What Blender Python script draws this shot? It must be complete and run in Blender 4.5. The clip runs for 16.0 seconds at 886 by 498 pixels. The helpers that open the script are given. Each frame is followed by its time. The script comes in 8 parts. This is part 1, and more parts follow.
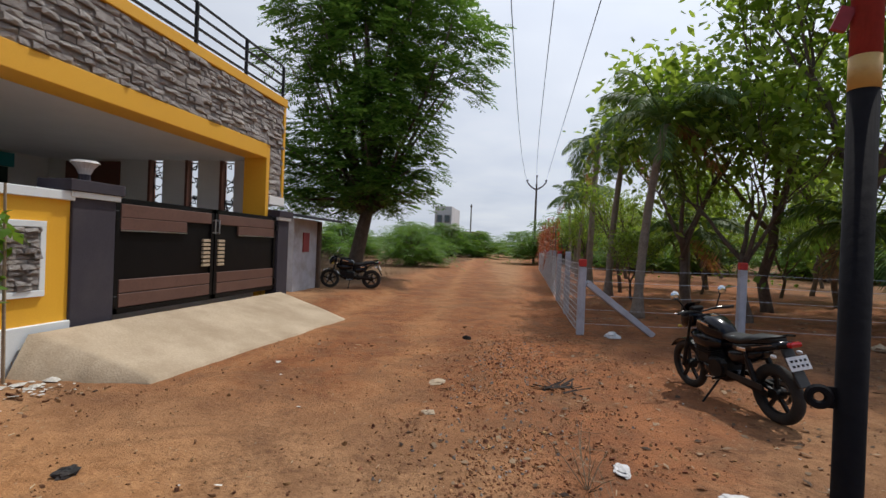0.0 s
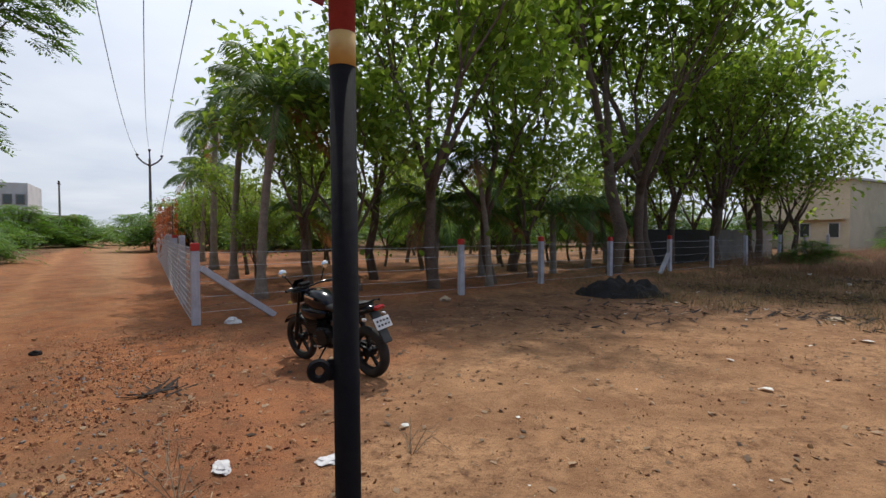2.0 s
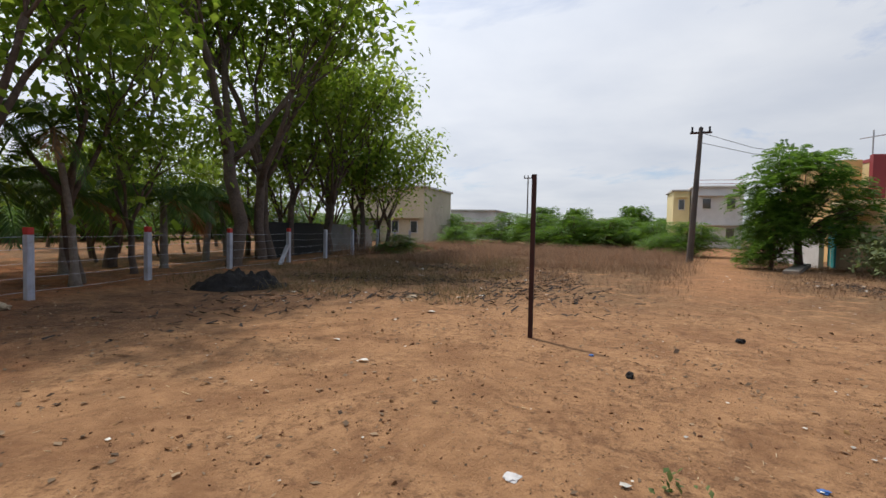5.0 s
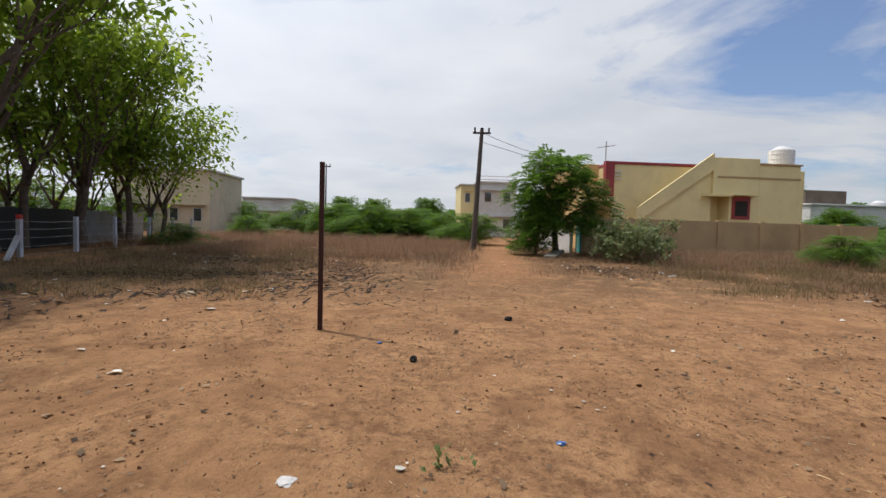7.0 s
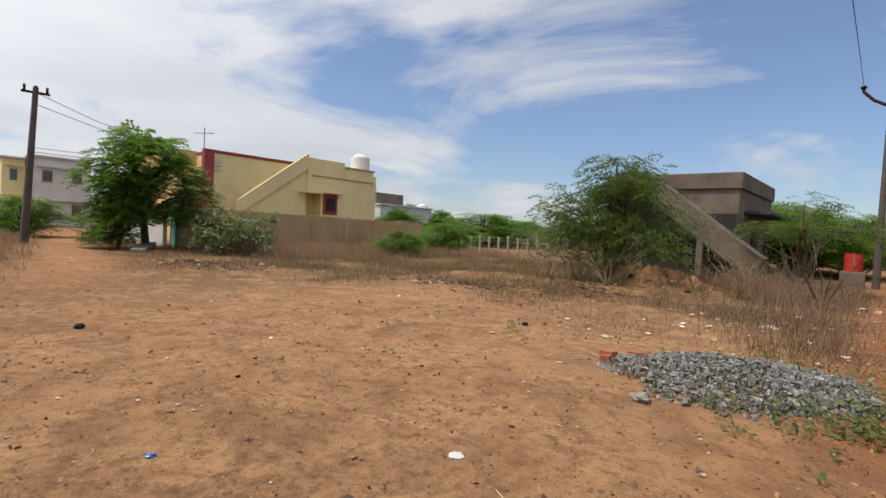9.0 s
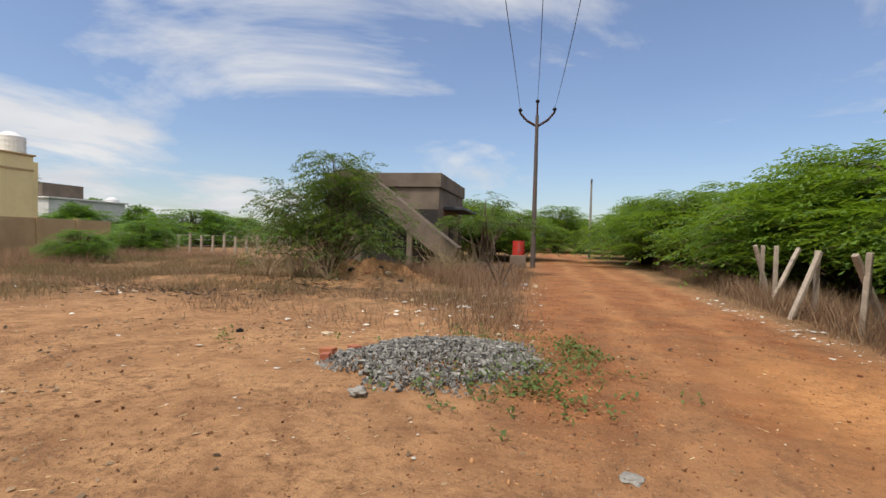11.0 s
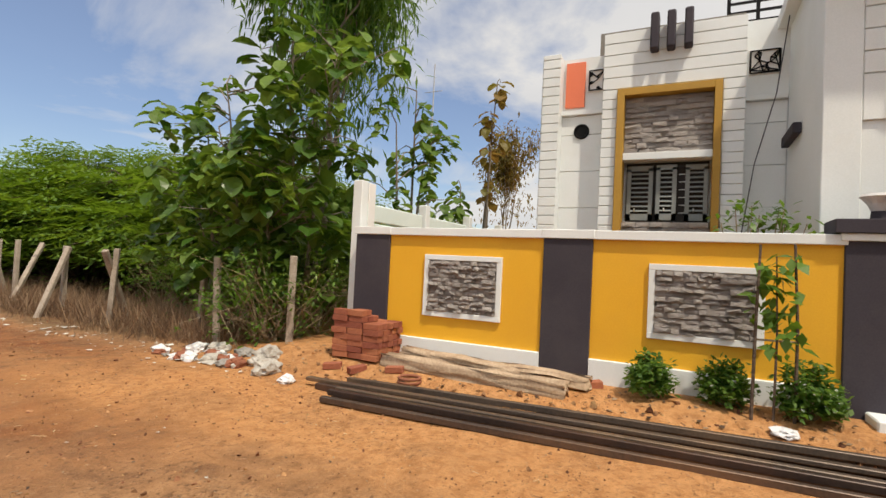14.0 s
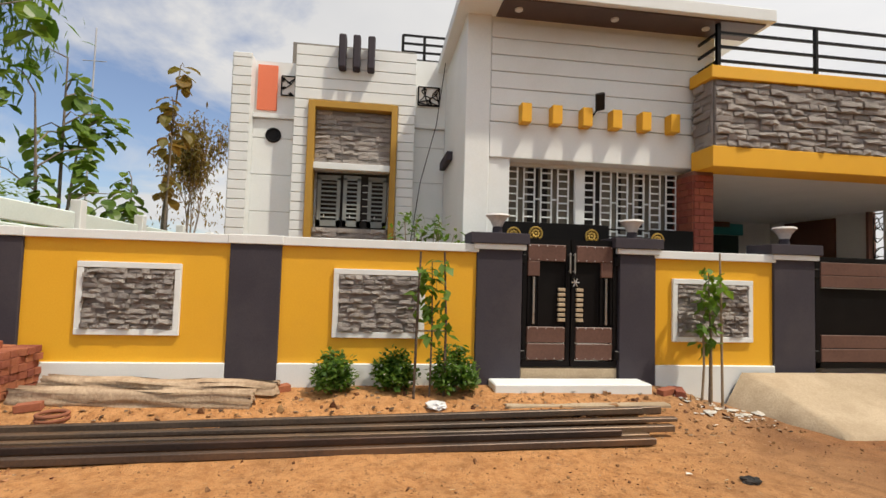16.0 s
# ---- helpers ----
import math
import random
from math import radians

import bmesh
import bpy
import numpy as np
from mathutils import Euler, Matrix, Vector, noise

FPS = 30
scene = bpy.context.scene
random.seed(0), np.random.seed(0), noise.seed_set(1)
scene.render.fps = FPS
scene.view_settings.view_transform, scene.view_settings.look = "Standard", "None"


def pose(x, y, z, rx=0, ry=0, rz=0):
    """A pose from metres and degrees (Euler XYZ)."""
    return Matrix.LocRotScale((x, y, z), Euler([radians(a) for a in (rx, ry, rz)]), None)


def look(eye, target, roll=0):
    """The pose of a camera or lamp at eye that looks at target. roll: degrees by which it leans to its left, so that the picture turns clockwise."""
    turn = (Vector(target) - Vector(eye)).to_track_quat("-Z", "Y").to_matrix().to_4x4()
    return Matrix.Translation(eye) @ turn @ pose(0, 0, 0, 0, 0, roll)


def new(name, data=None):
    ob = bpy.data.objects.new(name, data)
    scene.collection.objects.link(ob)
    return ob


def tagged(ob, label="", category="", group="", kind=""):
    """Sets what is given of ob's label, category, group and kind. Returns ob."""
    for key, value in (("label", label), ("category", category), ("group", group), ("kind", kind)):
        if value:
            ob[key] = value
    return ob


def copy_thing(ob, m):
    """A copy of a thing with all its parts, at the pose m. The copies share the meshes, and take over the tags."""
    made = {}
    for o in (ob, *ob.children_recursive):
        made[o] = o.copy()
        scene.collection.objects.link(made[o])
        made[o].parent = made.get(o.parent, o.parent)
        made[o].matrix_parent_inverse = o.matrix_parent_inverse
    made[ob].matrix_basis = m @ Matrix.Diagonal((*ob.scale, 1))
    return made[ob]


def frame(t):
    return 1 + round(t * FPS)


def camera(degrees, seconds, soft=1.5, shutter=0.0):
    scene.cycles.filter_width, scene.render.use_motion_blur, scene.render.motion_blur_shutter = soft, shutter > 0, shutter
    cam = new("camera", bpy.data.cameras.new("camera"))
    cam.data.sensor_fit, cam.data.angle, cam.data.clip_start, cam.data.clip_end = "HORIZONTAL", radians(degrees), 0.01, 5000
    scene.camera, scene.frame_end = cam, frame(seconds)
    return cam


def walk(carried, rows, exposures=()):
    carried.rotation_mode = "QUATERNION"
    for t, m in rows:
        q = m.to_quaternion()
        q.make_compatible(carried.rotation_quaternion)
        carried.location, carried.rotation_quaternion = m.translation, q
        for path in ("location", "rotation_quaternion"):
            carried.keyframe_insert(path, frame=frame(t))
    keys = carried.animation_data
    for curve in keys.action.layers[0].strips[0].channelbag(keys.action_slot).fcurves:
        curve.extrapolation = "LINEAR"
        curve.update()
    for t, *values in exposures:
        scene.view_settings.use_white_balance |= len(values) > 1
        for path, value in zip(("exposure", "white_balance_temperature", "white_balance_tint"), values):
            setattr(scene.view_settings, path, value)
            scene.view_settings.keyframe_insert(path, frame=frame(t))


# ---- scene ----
# camera: one hand-held turn on the spot
cam = camera(83.0, 16.0)
ROWS = [
    (0, -0.081, 0.449, 1.473, 9.35, -0.45, -2.33),
    (0.5, -0.029, 0.474, 1.471, 0.66, -1.15, -1.92),
    (1, 0.108, 0.555, 1.466, -6.98, -1.23, -0.82),
    (1.5, 0.206, 0.598, 1.474, -14.68, -1.42, -0.10),
    (2, 0.231, 0.585, 1.478, -30.81, -1.85, 0.13),
    (2.5, 0.250, 0.598, 1.483, -42.74, -2.03, -0.21),
    (3, 0.276, 0.616, 1.468, -49.98, -2.09, -0.25),
    (3.5, 0.283, 0.604, 1.459, -58.37, -2.14, -0.69),
    (4, 0.276, 0.578, 1.471, -63.70, -2.17, -0.89),
    (4.2, 0.280, 0.567, 1.471, -65.47, -2.10, -0.99),
    (6.3, 0.392, 0.511, 1.437, -83.98, -3.04, -1.84),
    (6.5, 0.407, 0.490, 1.445, -86.39, -3.00, -2.03),
    (7, 0.430, 0.414, 1.461, -94.57, -2.94, -1.62),
    (7.5, 0.439, 0.396, 1.464, -104.78, -2.93, -1.47),
    (8, 0.422, 0.448, 1.471, -114.16, -2.91, -1.69),
    (8.5, 0.399, 0.452, 1.465, -126.82, -2.56, -2.36),
    (9, 0.365, 0.399, 1.462, -137.91, -2.02, -2.98),
    (9.2, 0.362, 0.367, 1.467, -140.84, -1.89, -3.10),
    (11.3, 0.380, 0.126, 1.482, -175.30, -1.26, -1.53),
    (11.5, 0.385, 0.124, 1.477, -180.39, -1.20, -1.71),
    (12, 0.370, 0.129, 1.486, -197.27, -0.76, -2.40),
    (12.5, 0.345, 0.125, 1.465, -210.80, -0.20, -2.62),
    (13, 0.351, 0.190, 1.456, -220.48, 0.36, -2.77),
    (13.5, 0.594, 0.135, 1.450, -232.42, 0.92, -2.82),
    (14, 0.703, 0.041, 1.452, -244.07, 1.60, -2.84),
    (14.5, 0.721, 0.036, 1.464, -257.67, 2.19, -2.48),
    (15, 0.715, 0.104, 1.492, -265.79, 2.61, -2.13),
    (15.5, 0.744, 0.173, 1.503, -272.60, 2.95, -1.87),
    (16, 0.808, 0.146, 1.513, -277.74, 2.99, -1.67),
]
walk(cam, [(t, pose(x, y, z, 90 + pitch, roll, yaw)) for t, x, y, z, yaw, pitch, roll in ROWS],
     exposures=[(0, -0.42, 6300, 10), (1.2, -0.26, 6200, 10), (2.4, -0.30, 6350, 10), (4.2, -0.30, 6500, 10), (6.3, -0.28, 6550, 10), (7.5, -0.30, 6600, 10), (8.4, -0.32, 6600, 10), (9.0, -0.16, 6700, 10), (11.3, 0.02, 7000, 10), (12.5, 0.15, 7600, 10), (14.0, 0.02, 7400, 10), (16, 0.0, 7300, 10)])

# ---- light: high sun from the far end of the road, broken cloud ----
SUN_AZ, SUN_EL = radians(36), radians(61)      # azimuth measured from +y towards +x
world = bpy.data.worlds.new("sky")
scene.world = world
world.use_nodes = True
wn, wl = world.node_tree.nodes, world.node_tree.links
wn.clear()
w_out = wn.new("ShaderNodeOutputWorld")
w_bg = wn.new("ShaderNodeBackground")
w_sky = wn.new("ShaderNodeTexSky")
w_sky.sky_type = "NISHITA"
w_sky.sun_disc = False
w_sky.sun_elevation = SUN_EL
w_sky.sun_rotation = SUN_AZ
w_sky.air_density, w_sky.dust_density, w_sky.ozone_density = 1.2, 0.4, 4.0
w_co = wn.new("ShaderNodeTexCoord")
w_sep = wn.new("ShaderNodeSeparateXYZ")
wl.new(w_co.outputs["Generated"], w_sep.inputs[0])


def wmath(op, a, b=None, clamp=False):
    n = wn.new("ShaderNodeMath")
    n.operation, n.use_clamp = op, clamp
    for i, v in enumerate((a, b)):
        if v is None:
            continue
        if isinstance(v, (int, float)):
            n.inputs[i].default_value = v
        else:
            wl.new(v, n.inputs[i])
    return n.outputs[0]


# clouds lie on a flat layer: direction divided by its height
w_h = wmath("ADD", wmath("MAXIMUM", w_sep.outputs[2], 0.0), 0.13)
w_cx = wmath("DIVIDE", w_sep.outputs[0], w_h)
w_cy = wmath("DIVIDE", w_sep.outputs[1], w_h)
w_vec = wn.new("ShaderNodeCombineXYZ")
wl.new(w_cx, w_vec.inputs[0])
wl.new(w_cy, w_vec.inputs[1])
w_n1 = wn.new("ShaderNodeTexNoise")
w_n1.inputs["Scale"].default_value = 0.55
w_n1.inputs["Detail"].default_value = 9.0
w_n1.inputs["Roughness"].default_value = 0.58
w_n1.inputs["Distortion"].default_value = 0.5
wl.new(w_vec.outputs[0], w_n1.inputs["Vector"])
# more cloud towards the sun's side, clearer away from it
w_bias = wmath("ADD", wmath("MULTIPLY", w_sep.outputs[1], 0.13), wmath("SUBTRACT", wmath("MULTIPLY", wmath("ABSOLUTE", w_sep.outputs[0]), 0.11), 0.012))
w_den = wmath("ADD", w_n1.outputs[0], w_bias)
w_ramp = wn.new("ShaderNodeValToRGB")
w_ramp.color_ramp.elements[0].position = 0.415
w_ramp.color_ramp.elements[0].color = (0.10, 0.10, 0.10, 1)
w_ramp.color_ramp.elements[1].position = 0.535
w_ramp.color_ramp.elements[1].color = (0.95, 0.95, 0.95, 1)
wl.new(w_den, w_ramp.inputs[0])
w_scale = wn.new("ShaderNodeVectorMath")
w_scale.operation = "MULTIPLY"
w_scale.inputs[1].default_value = (0.104, 0.113, 0.136)
wl.new(w_sky.outputs[0], w_scale.inputs[0])
w_cl = wn.new("ShaderNodeMix")
w_cl.data_type = "RGBA"
w_cl.inputs["A"].default_value = (0.60, 0.66, 0.78, 1)
w_cl.inputs["B"].default_value = (1.02, 1.04, 1.07, 1)
w_n2 = wn.new("ShaderNodeTexNoise")
w_n2.inputs["Scale"].default_value = 1.3
w_n2.inputs["Detail"].default_value = 6.0
wl.new(w_vec.outputs[0], w_n2.inputs["Vector"])
wl.new(w_n2.outputs[0], w_cl.inputs["Factor"])
w_mix = wn.new("ShaderNodeMix")
w_mix.data_type = "RGBA"
wl.new(w_ramp.outputs[0], w_mix.inputs["Factor"])
wl.new(w_scale.outputs[0], w_mix.inputs["A"])
# clouds are brighter round the sun
w_dot = wn.new("ShaderNodeVectorMath")
w_dot.operation = "DOT_PRODUCT"
w_dot.inputs[1].default_value = (math.sin(SUN_AZ) * math.cos(SUN_EL), math.cos(SUN_AZ) * math.cos(SUN_EL), math.sin(SUN_EL))
wl.new(w_co.outputs["Generated"], w_dot.inputs[0])
w_glow = wmath("ADD", wmath("MULTIPLY", wmath("POWER", wmath("MAXIMUM", w_dot.outputs["Value"], 0.0), 2.0), 1.05), 0.88)
w_lit = wn.new("ShaderNodeVectorMath")
w_lit.operation = "SCALE"
wl.new(w_cl.outputs["Result"], w_lit.inputs[0])
wl.new(w_glow, w_lit.inputs["Scale"])
wl.new(w_lit.outputs[0], w_mix.inputs["B"])
wl.new(w_mix.outputs["Result"], w_bg.inputs["Color"])
w_bg.inputs["Strength"].default_value = 1.0
wl.new(w_bg.outputs[0], w_out.inputs[0])

sun = new("sun", bpy.data.lights.new("sun", "SUN"))
sun.data.energy, sun.data.angle, sun.data.color = 3.6, radians(2.0), (1.0, 0.95, 0.87)
sun_way = Vector((math.sin(SUN_AZ) * math.cos(SUN_EL), math.cos(SUN_AZ) * math.cos(SUN_EL), math.sin(SUN_EL)))
sun.matrix_world = look(sun_way * 80, (0, 0, 0))


# ---- materials ----
def mat_base(name):
    m = bpy.data.materials.new(name)
    m.use_nodes = True
    nt = m.node_tree
    return m, nt.nodes, nt.links, nt.nodes["Principled BSDF"]


def surface(name, c1, c2, rough=0.8, scale=3.0, fine=40.0, bump=0.15, metal=0.0, vary=0.0, island=0.0, dirt=None, dirt_amount=0.0, spec=0.4, dist=0.01):
    """Two-scale noise colour between c1 and c2, fine bump, optional stains and per-object variation."""
    m, n, l, b = mat_base(name)
    co = n.new("ShaderNodeTexCoord")
    big = n.new("ShaderNodeTexNoise")
    big.inputs["Scale"].default_value, big.inputs["Detail"].default_value = scale, 6
    small = n.new("ShaderNodeTexNoise")
    small.inputs["Scale"].default_value, small.inputs["Detail"].default_value = fine, 5
    for t in (big, small):
        l.new(co.outputs["Object"], t.inputs["Vector"])
    add = n.new("ShaderNodeMath")
    add.operation = "ADD"
    l.new(big.outputs[0], add.inputs[0])
    l.new(small.outputs[0], add.inputs[1])
    mr = n.new("ShaderNodeMapRange")
    mr.inputs["From Min"].default_value, mr.inputs["From Max"].default_value = 0.72, 1.28
    l.new(add.outputs[0], mr.inputs[0])
    mix = n.new("ShaderNodeMix")
    mix.data_type = "RGBA"
    mix.inputs["A"].default_value, mix.inputs["B"].default_value = (*c1, 1), (*c2, 1)
    l.new(mr.outputs[0], mix.inputs["Factor"])
    col = mix.outputs["Result"]
    if dirt:
        dn = n.new("ShaderNodeTexNoise")
        dn.inputs["Scale"].default_value, dn.inputs["Detail"].default_value = scale * 0.45, 8
        dn.inputs["Roughness"].default_value = 0.7
        l.new(co.outputs["Object"], dn.inputs["Vector"])
        dr = n.new("ShaderNodeMapRange")
        dr.inputs["From Min"].default_value, dr.inputs["From Max"].default_value = 0.48, 0.72
        dr.inputs["To Max"].default_value = dirt_amount
        l.new(dn.outputs[0], dr.inputs[0])
        dm = n.new("ShaderNodeMix")
        dm.data_type = "RGBA"
        dm.inputs["B"].default_value = (*dirt, 1)
        l.new(dr.outputs[0], dm.inputs["Factor"])
        l.new(col, dm.inputs["A"])
        col = dm.outputs["Result"]
    if vary or island:
        hs = n.new("ShaderNodeHueSaturation")
        src = n.new("ShaderNodeObjectInfo").outputs["Random"] if vary else n.new("ShaderNodeNewGeometry").outputs["Random Per Island"]
        v = vary or island
        vr = n.new("ShaderNodeMapRange")
        vr.inputs["To Min"].default_value, vr.inputs["To Max"].default_value = 1 - v, 1 + v
        l.new(src, vr.inputs[0])
        l.new(vr.outputs[0], hs.inputs["Value"])
        hr = n.new("ShaderNodeMapRange")
        hr.inputs["To Min"].default_value, hr.inputs["To Max"].default_value = 0.5 - 0.03 * v, 0.5 + 0.03 * v
        l.new(src, hr.inputs[0])
        l.new(hr.outputs[0], hs.inputs["Hue"])
        l.new(col, hs.inputs["Color"])
        col = hs.outputs[0]
    l.new(col, b.inputs["Base Color"])
    b.inputs["Roughness"].default_value, b.inputs["Metallic"].default_value = rough, metal
    b.inputs["Specular IOR Level"].default_value = spec
    if bump:
        bp = n.new("ShaderNodeBump")
        bp.inputs["Strength"].default_value, bp.inputs["Distance"].default_value = bump, dist
        l.new(add.outputs[0], bp.inputs["Height"])
        l.new(bp.outputs[0], b.inputs["Normal"])
    return m


def leaf_mat(name, c1, c2, trans=0.35, rough=0.45):
    """Leaves: colour varies from leaf to leaf, and light passes through."""
    m, n, l, b = mat_base(name)
    geo = n.new("ShaderNodeNewGeometry")
    mix = n.new("ShaderNodeMix")
    mix.data_type = "RGBA"
    mix.inputs["A"].default_value, mix.inputs["B"].default_value = (*c1, 1), (*c2, 1)
    l.new(geo.outputs["Random Per Island"], mix.inputs["Factor"])
    l.new(mix.outputs["Result"], b.inputs["Base Color"])
    b.inputs["Roughness"].default_value = rough
    b.inputs["Specular IOR Level"].default_value = 0.35
    tr = n.new("ShaderNodeBsdfTranslucent")
    hs = n.new("ShaderNodeHueSaturation")
    hs.inputs["Hue"].default_value, hs.inputs["Value"].default_value, hs.inputs["Saturation"].default_value = 0.48, 1.6, 1.1
    l.new(mix.outputs["Result"], hs.inputs["Color"])
    l.new(hs.outputs[0], tr.inputs["Color"])
    ms = n.new("ShaderNodeMixShader")
    ms.inputs[0].default_value = trans
    out = n["Material Output"]
    l.new(b.outputs[0], ms.inputs[1])
    l.new(tr.outputs[0], ms.inputs[2])
    l.new(ms.outputs[0], out.inputs[0])
    return m


def ground_mat():
    """Bare earth: sandy field, redder road, gravelly crown, dry straw on the edges."""
    m, n, l, b = mat_base("bare_earth")
    co = n.new("ShaderNodeTexCoord")
    sep = n.new("ShaderNodeSeparateXYZ")
    l.new(co.outputs["Object"], sep.inputs[0])

    def noise_tex(scale, detail=6, rough=0.6, dist=0.0):
        t = n.new("ShaderNodeTexNoise")
        t.inputs["Scale"].default_value, t.inputs["Detail"].default_value, t.inputs["Roughness"].default_value = scale, detail, rough
        t.inputs["Distortion"].default_value = dist
        l.new(co.outputs["Object"], t.inputs["Vector"])
        return t.outputs[0]

    def mth(op, a, c=None, clamp=False):
        q = n.new("ShaderNodeMath")
        q.operation, q.use_clamp = op, clamp
        for i, v in enumerate((a, c)):
            if v is None:
                continue
            if isinstance(v, (int, float)):
                q.inputs[i].default_value = v
            else:
                l.new(v, q.inputs[i])
        return q.outputs[0]

    def rng(a, lo, hi, tlo=0.0, thi=1.0):
        q = n.new("ShaderNodeMapRange")
        q.interpolation_type = "SMOOTHSTEP"
        for k, v in (("From Min", lo), ("From Max", hi), ("To Min", tlo), ("To Max", thi)):
            q.inputs[k].default_value = v
        l.new(a, q.inputs[0])
        return q.outputs[0]

    def mixc(f, a, c):
        q = n.new("ShaderNodeMix")
        q.data_type = "RGBA"
        for k, v in (("Factor", f), ("A", a), ("B", c)):
            if isinstance(v, tuple):
                q.inputs[k].default_value = (*v, 1)
            elif isinstance(v, (int, float)):
                q.inputs[k].default_value = v
            else:
                l.new(v, q.inputs[k])
        return q.outputs["Result"]

    n_big, n_mid, n_fine, n_grit = noise_tex(0.35), noise_tex(1.5, 9, 0.68, 0.4), noise_tex(8, 9, 0.72), noise_tex(60, 5, 0.7)
    n_crumb = noise_tex(26, 5, 0.65)
    wob = mth("MULTIPLY", mth("SUBTRACT", noise_tex(0.6, 6), 0.5), 2.0)
    x, y = sep.outputs[0], sep.outputs[1]
    xw = mth("ADD", x, wob)
    n_soft = noise_tex(0.9, 4, 0.5, 0.8)
    sand = mixc(rng(n_mid, 0.36, 0.66), (0.415, 0.240, 0.127), (0.260, 0.142, 0.075))
    sand = mixc(rng(n_soft, 0.40, 0.64, 0.0, 0.85), sand, mixc(rng(n_fine, 0.36, 0.64), (0.480, 0.288, 0.155), (0.325, 0.183, 0.096)))
    # road bands ahead and behind, drifting to -x ahead
    xr = mth("ADD", xw, mth("MULTIPLY", mth("MAXIMUM", y, 0.0), 0.085))
    road = mth("MULTIPLY", rng(xr, -4.3, -3.3), rng(xr, 0.1, 1.5, 1.0, 0.0))
    far = mth("MAXIMUM", rng(y, 2.8, 6.0), rng(y, -4.6, -2.0, 1.0, 0.0))
    road = mth("MULTIPLY", road, far)
    red = mixc(rng(n_mid, 0.38, 0.62), (0.31, 0.130, 0.056), (0.19, 0.074, 0.034))
    red = mixc(rng(n_fine, 0.48, 0.68), red, (0.39, 0.195, 0.092))
    # pale wheel tracks
    track = mth("MAXIMUM", mth("SUBTRACT", 1.0, mth("MULTIPLY", mth("ABSOLUTE", mth("ADD", xr, 1.0)), 2.2), True), mth("SUBTRACT", 1.0, mth("MULTIPLY", mth("ABSOLUTE", mth("ADD", xr, 2.7)), 2.2), True))
    red = mixc(mth("MULTIPLY", track, rng(n_fine, 0.35, 0.6, 0.2, 0.75)), red, (0.47, 0.245, 0.115))
    col = mixc(mth("MULTIPLY", road, rng(n_big, 0.25, 0.5, 0.55, 1.0)), sand, red)
    # bright orange earth beside the house wall
    house = mth("MULTIPLY", rng(xw, -2.6, -1.2, 1.0, 0.0), mth("MULTIPLY", rng(y, 2.2, 4.5, 1.0, 0.0), rng(y, -8.0, -5.0)))
    col = mixc(mth("MULTIPLY", house, 0.85), col, mixc(rng(n_fine, 0.4, 0.62), (0.62, 0.325, 0.142), (0.48, 0.225, 0.088)))
    # orchard soil
    orchard = mth("MULTIPLY", rng(y, 9.6, 11.2), rng(xw, 0.3, 1.4))
    col = mixc(mth("MULTIPLY", orchard, 0.85), col, mixc(rng(n_mid, 0.4, 0.6), (0.42, 0.175, 0.080), (0.25, 0.100, 0.048)))
    # red soil between the road's crown and the parking place
    redpark = mth("MULTIPLY", rng(mth("ADD", mth("SUBTRACT", xw, mth("MULTIPLY", y, 0.83)), mth("MULTIPLY", wob, 0.5)), -2.6, -1.0, 1.0, 0.0), mth("MULTIPLY", rng(y, 2.2, 3.8), rng(x, -0.4, 0.5)))
    col = mixc(mth("MULTIPLY", redpark, 0.85), col, mixc(rng(n_mid, 0.38, 0.62), (0.34, 0.135, 0.060), (0.20, 0.082, 0.042)))
    # brown leaf mould and painted tree shade before the orchard and over the field
    mould_shade = mth("MULTIPLY", rng(mth("ADD", mth("ADD", y, mth("MULTIPLY", x, 0.36)), mth("MULTIPLY", wob, 1.2)), 7.2, 9.8), mth("MULTIPLY", mth("MULTIPLY", rng(x, 1.5, 4.0), rng(y, 9.4, 10.6, 1.0, 0.0)), rng(mth("ADD", y, wob), 1.2, 4.0)))
    col = mixc(mth("MULTIPLY", mould_shade, rng(n_mid, 0.34, 0.56, 0.5, 0.95)), col, mixc(rng(n_fine, 0.4, 0.6), (0.150, 0.088, 0.056), (0.085, 0.050, 0.034)))
    # verge of loose red soil along the side fence
    verge = mth("MULTIPLY", mth("MULTIPLY", rng(x, -1.0, 0.2), rng(x, 0.9, 1.3, 1.0, 0.0)), rng(y, 5.0, 8.0))
    col = mixc(mth("MULTIPLY", verge, 0.7), col, mixc(rng(n_fine, 0.4, 0.6), (0.42, 0.165, 0.065), (0.24, 0.085, 0.035)))
    # dry straw away from the trodden area
    straw = mth("MULTIPLY", rng(x, 8.0, 13.0), rng(n_mid, 0.34, 0.52))
    straw = mth("MAXIMUM", straw, mth("MULTIPLY", rng(y, -12.0, -7.5, 1.0, 0.0), mth("MULTIPLY", rng(x, 0.4, 2.0), rng(n_mid, 0.38, 0.52))))
    straw = mth("MAXIMUM", straw, mth("MULTIPLY", rng(y, 13.0, 17.0), rng(x, -6.0, -4.5, 1.0, 0.0)))
    straw = mth("MAXIMUM", straw, mth("MULTIPLY", rng(y, -9.0, -6.5, 1.0, 0.0), rng(xw, -4.6, -3.8, 1.0, 0.0)))
    col = mixc(mth("MULTIPLY", straw, 0.85), col, mixc(rng(n_fine, 0.4, 0.6), (0.205, 0.140, 0.078), (0.100, 0.066, 0.040)))
    # the lane that leads off between the far plots
    lane = mth("ABSOLUTE", mth("ADD", mth("SUBTRACT", y, 0.4), mth("MULTIPLY", x, 0.19)))
